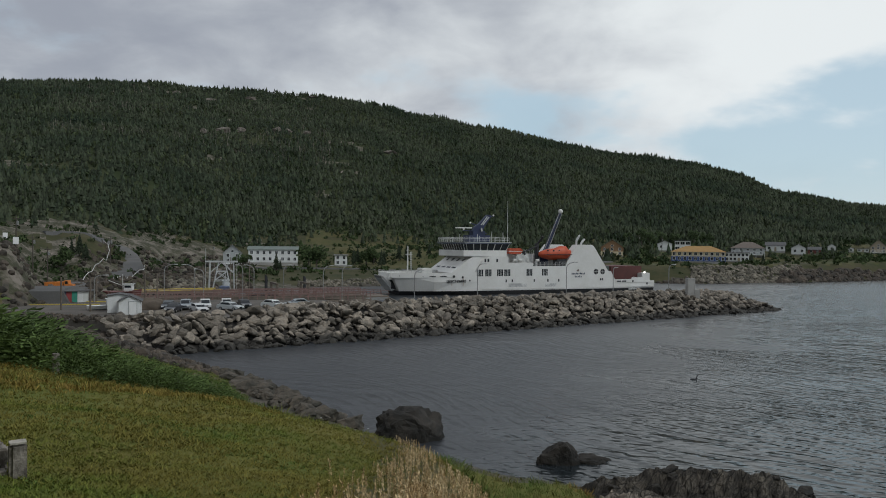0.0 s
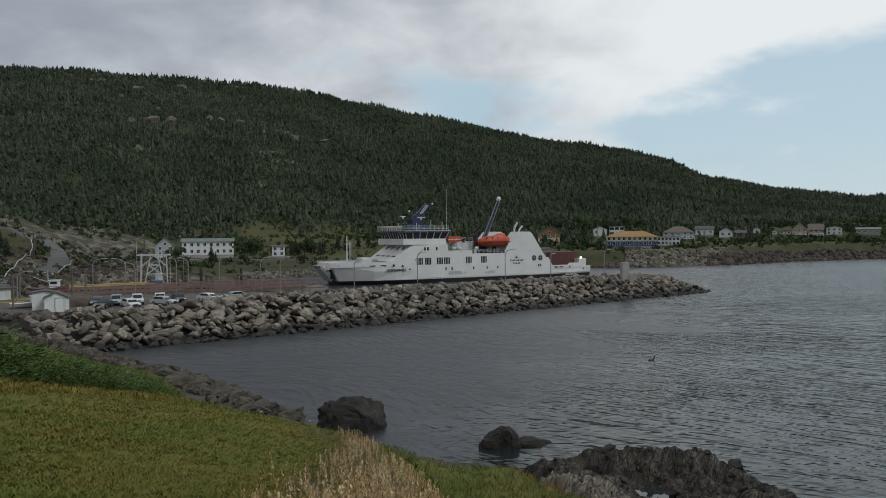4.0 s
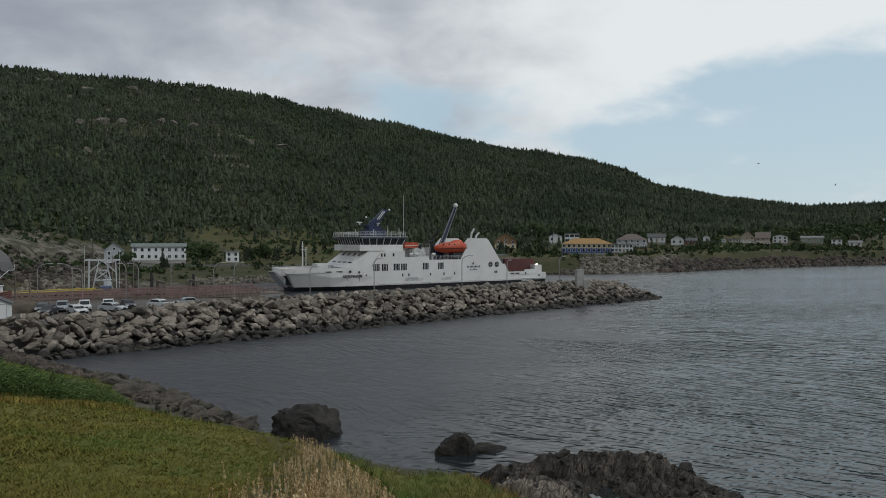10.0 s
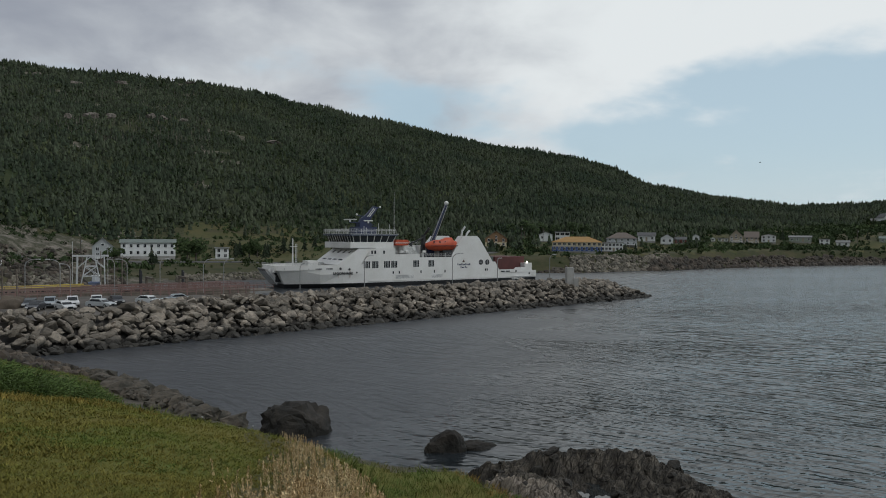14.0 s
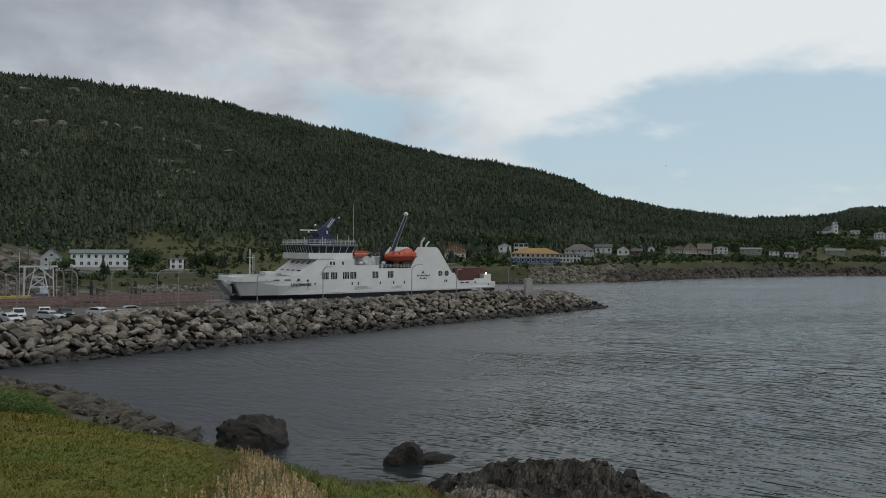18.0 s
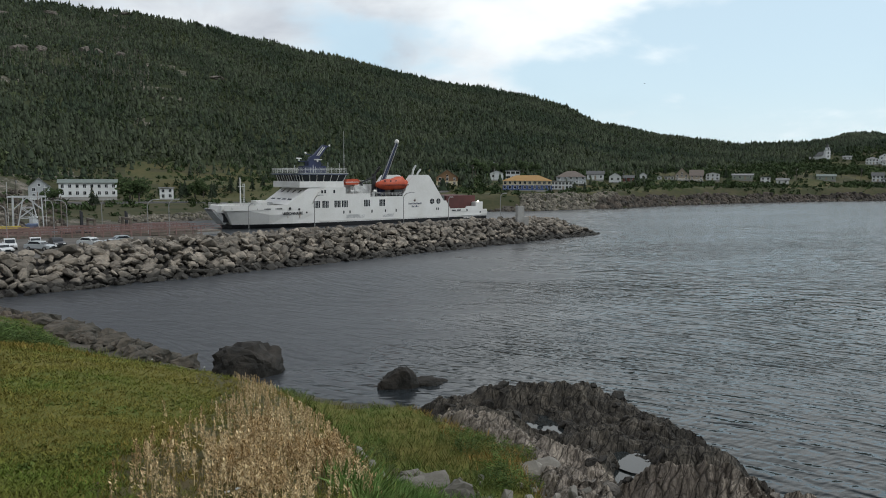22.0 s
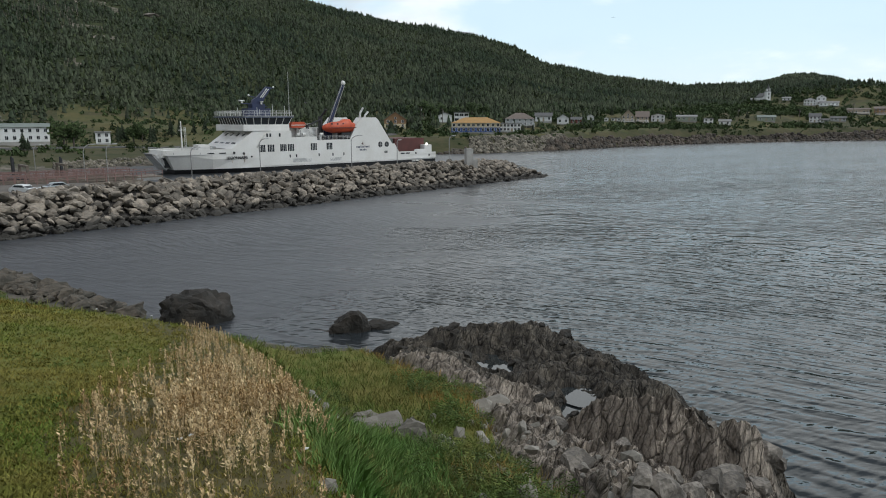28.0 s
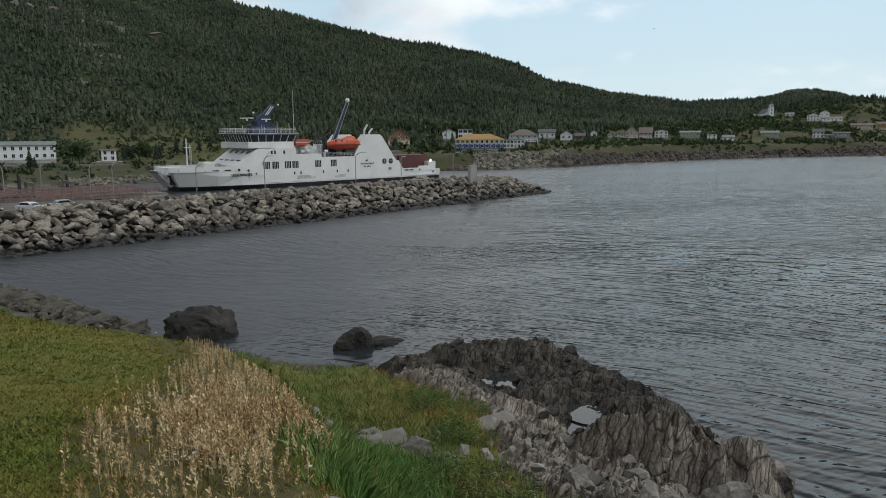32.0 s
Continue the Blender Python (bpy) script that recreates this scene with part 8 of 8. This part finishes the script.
def guard_rail(pts, off):
    G = thing("guard_rail", pose(0, 0, 0), "low galvanised guard rail beside the climbing road", "guard rail")
    line = [p for p in pts]
    seg = []
    for i in range(1, len(line) - 1, 2):
        q = (line[i + 1] - line[i - 1]).normalized()
        e = line[i] + Vector((-q.y, q.x)) * off
        seg.append(Vector((e.x, e.y, gz(e.x, e.y) + 0.3)))
    for p in seg:
        part("post", boxed(p.x - 0.09, p.x + 0.09, p.y - 0.09, p.y + 0.09, p.z - 1.2, p.z + 0.85), M_timber, G)
    bm = bmesh.new()
    for a, b in zip(seg, seg[1:]):
        rod(bm, a + Vector((0, 0, 0.7)), b + Vector((0, 0, 0.7)), 0.10, seg=5)
    part("beam", bm, M_pipegrey, G)


guard_rail(wharf_road[14:52], -4.9)
guard_rail(wharf_road[20:56], 4.9)


def road_sign(az, d, w, h):
    p = polar(az, d)
    S = thing("road_sign", pose(p.x, p.y, gz(p.x, p.y), 0, 0, -az + 15), "plain pale road sign on two posts", "sign", "road signs")
    part("panel", boxed(-w / 2, w / 2, -0.04, 0.04, 1.4, 1.4 + h, 0.02), M_trim, S)
    for s in (-w * 0.35, w * 0.35):
        part("post", boxed(s - 0.06, s + 0.06, 0.04, 0.14, -0.4, 1.4 + h), M_timber, S)


road_sign(-33.54, 175, 0.9, 1.2)
road_sign(-32.91, 175, 1.1, 1.5)


# ---- birds ----
M_gull = mat("gull_feathers", (0.30, 0.30, 0.31), 0.8, scale=4, fine=20, bump=0)
M_darkbird = mat("dark_feathers", (0.02, 0.02, 0.022), 0.7, scale=6, fine=20, bump=0)


def gull(label):
    G = thing("gull", pose(0, 0, 30), label, "bird", "gulls over the bay")
    bm = bmesh.new()
    bmesh.ops.create_uvsphere(bm, u_segments=10, v_segments=6, radius=0.11, matrix=Matrix.Diagonal((2.3, 1, 0.9, 1)))
    part("body", bm, M_gull, G)
    bm = bmesh.new()
    bmesh.ops.create_uvsphere(bm, u_segments=8, v_segments=6, radius=0.075, matrix=Matrix.Translation((0.27, 0, 0.05)))
    part("head", bm, M_gull, G)
    wings = []
    for s in (-1, 1):
        bm = bmesh.new()
        prism(bm, [(0.10, 0), (0.12, s * 0.35), (-0.02, s * 0.72), (-0.10, s * 0.70), (-0.10, s * 0.3), (-0.12, 0)], -0.012, 0.012, "z")
        wings.append(part("wing", bm, M_darkbird, G))
    part("tail", prism(bmesh.new(), [(-0.2, -0.04), (-0.38, -0.09), (-0.38, 0.09), (-0.2, 0.04)], -0.01, 0.01, "z"), M_gull, G)
    return G, wings


GULLS = [gull("grey gull gliding low over the bay"), gull("gull with dark wings flying beyond the point")]


def seabird():
    S = thing("seabird", pose(22, 70.6, 0), "dark cormorant swimming low in the water", "bird")
    bm = bmesh.new()
    bmesh.ops.create_uvsphere(bm, u_segments=12, v_segments=8, radius=0.16, matrix=Matrix.Diagonal((2.2, 1, 0.8, 1)))
    part("body", bm, M_darkbird, S)
    bm = bmesh.new()
    rod(bm, (0.26, 0, 0.05), (0.36, 0, 0.42), 0.06, 0.045)
    rod(bm, (0.34, 0, 0.42), (0.52, 0, 0.45), 0.055, 0.02)
    part("neck", bm, M_darkbird, S)
    return S


SWIMMER = seabird()


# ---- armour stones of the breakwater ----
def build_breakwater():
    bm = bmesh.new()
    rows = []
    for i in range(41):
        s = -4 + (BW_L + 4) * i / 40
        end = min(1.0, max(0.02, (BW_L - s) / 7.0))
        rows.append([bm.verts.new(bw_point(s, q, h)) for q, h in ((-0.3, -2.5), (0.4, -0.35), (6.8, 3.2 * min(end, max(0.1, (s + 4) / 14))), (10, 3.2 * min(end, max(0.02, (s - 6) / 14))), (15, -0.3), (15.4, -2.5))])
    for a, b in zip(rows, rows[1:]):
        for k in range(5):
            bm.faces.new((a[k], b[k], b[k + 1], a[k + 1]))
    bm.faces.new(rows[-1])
    core = tagged(part("breakwater", bm, M_core_shade), "long breakwater of piled grey and tan armour stones", "breakwater", kind="structure")
    places = stone_places()
    near = [p for p in places if p[1] < 7.5 and 4 < p[0] < 60][:300]
    chosen = set(map(id, near))
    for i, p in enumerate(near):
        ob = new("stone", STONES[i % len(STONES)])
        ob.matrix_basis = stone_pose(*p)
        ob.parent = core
    verts, faces, base = [], [], 0
    data = []
    for me in STONES:
        co = np.empty(len(me.vertices) * 3)
        me.vertices.foreach_get("co", co)
        data.append((co.reshape(-1, 3), np.array([tuple(f.vertices) for f in me.polygons])))
    vs, fs = [], []
    for i, p in enumerate(places):
        if id(p) in chosen:
            continue
        m = np.array(stone_pose(*p))
        co, fa = data[i % len(data)]
        vs.append(co @ m[:3, :3].T + m[:3, 3])
        fs.append(fa + base)
        base += len(co)
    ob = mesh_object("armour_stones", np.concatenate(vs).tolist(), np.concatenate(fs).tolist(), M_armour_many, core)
    ob["kind"] = "stuff"


build_breakwater()


# ---- what moves ----
def motions():
    # the ripples drift down the wind
    walk(water, [(0, pose(0, 0, 0)), (32, pose(-14, -9, 0))])
    # two radar scanners turn on the mast
    for (ob, (x, y, z)), turn, start in zip(SCANNERS, (75.0, -80.0), (169.0, 60.0)):
        walk(ob, [(t * 0.5, pose(x, y, z, 0, 0, start + turn * t)) for t in range(65)])
    # gulls: seconds, place, heading
    ways = [[(0, 150, 128, 40, 150), (4, 134, 145, 37, 150), (7.5, 115.6, 163.2, 33.3, 146), (8.5, 109.3, 167.5, 30.0, 146), (9.5, 102.4, 171.8, 30.7, 148), (10.5, 97.8, 174.5, 33.1, 152), (11.5, 94.4, 176.3, 32.7, 152),
             (12.5, 91.4, 177.9, 30.1, 152), (13.5, 88.7, 179.3, 26.2, 152), (16, 80, 184, 22, 155), (20, 62, 190, 18, 165), (24, 40, 196, 16, 170), (28, 15, 200, 17, 175), (32, -12, 202, 20, 178)],
            [(0, 205, 175, 26, 140), (6, 172, 198, 28, 142), (11, 143.4, 216.9, 31.8, 148), (11.5, 141, 218.5, 33.3, 148), (13, 136.2, 221.5, 36.6, 148), (16, 126, 228, 40, 145), (20, 118, 236, 44, 120), (24, 122, 246, 47, 85), (28, 134, 254, 50, 50), (32, 152, 258, 53, 20)]]
    for (ob, wings), way, beat in zip(GULLS, ways, (0.0, 0.2)):
        walk(ob, [(t, pose(x, y, z, 0, 0, h)) for t, x, y, z, h in way])
        for wing, side in zip(wings, (-1, 1)):
            walk(wing, [(k * 0.2, pose(0, 0, 0.03, side * (12 + 24 * math.sin(k * 1.5 + beat * 10)))) for k in range(161)])
    # the cormorant swims off to the right, then dives
    walk(SWIMMER, [(0, pose(22.0, 70.6, 0, 0, 0, 5)), (2, pose(23.2, 70.7, 0, 0, 0, 4)), (6, pose(25.3, 70.9, 0, 0, 0, 4)), (7.2, pose(25.9, 71.0, 0, 0, 0, 4)), (7.8, pose(26.3, 71.0, -0.7, 0, 30, 4)), (32, pose(40, 72, -1.0, 0, 0, 4))])


motions()
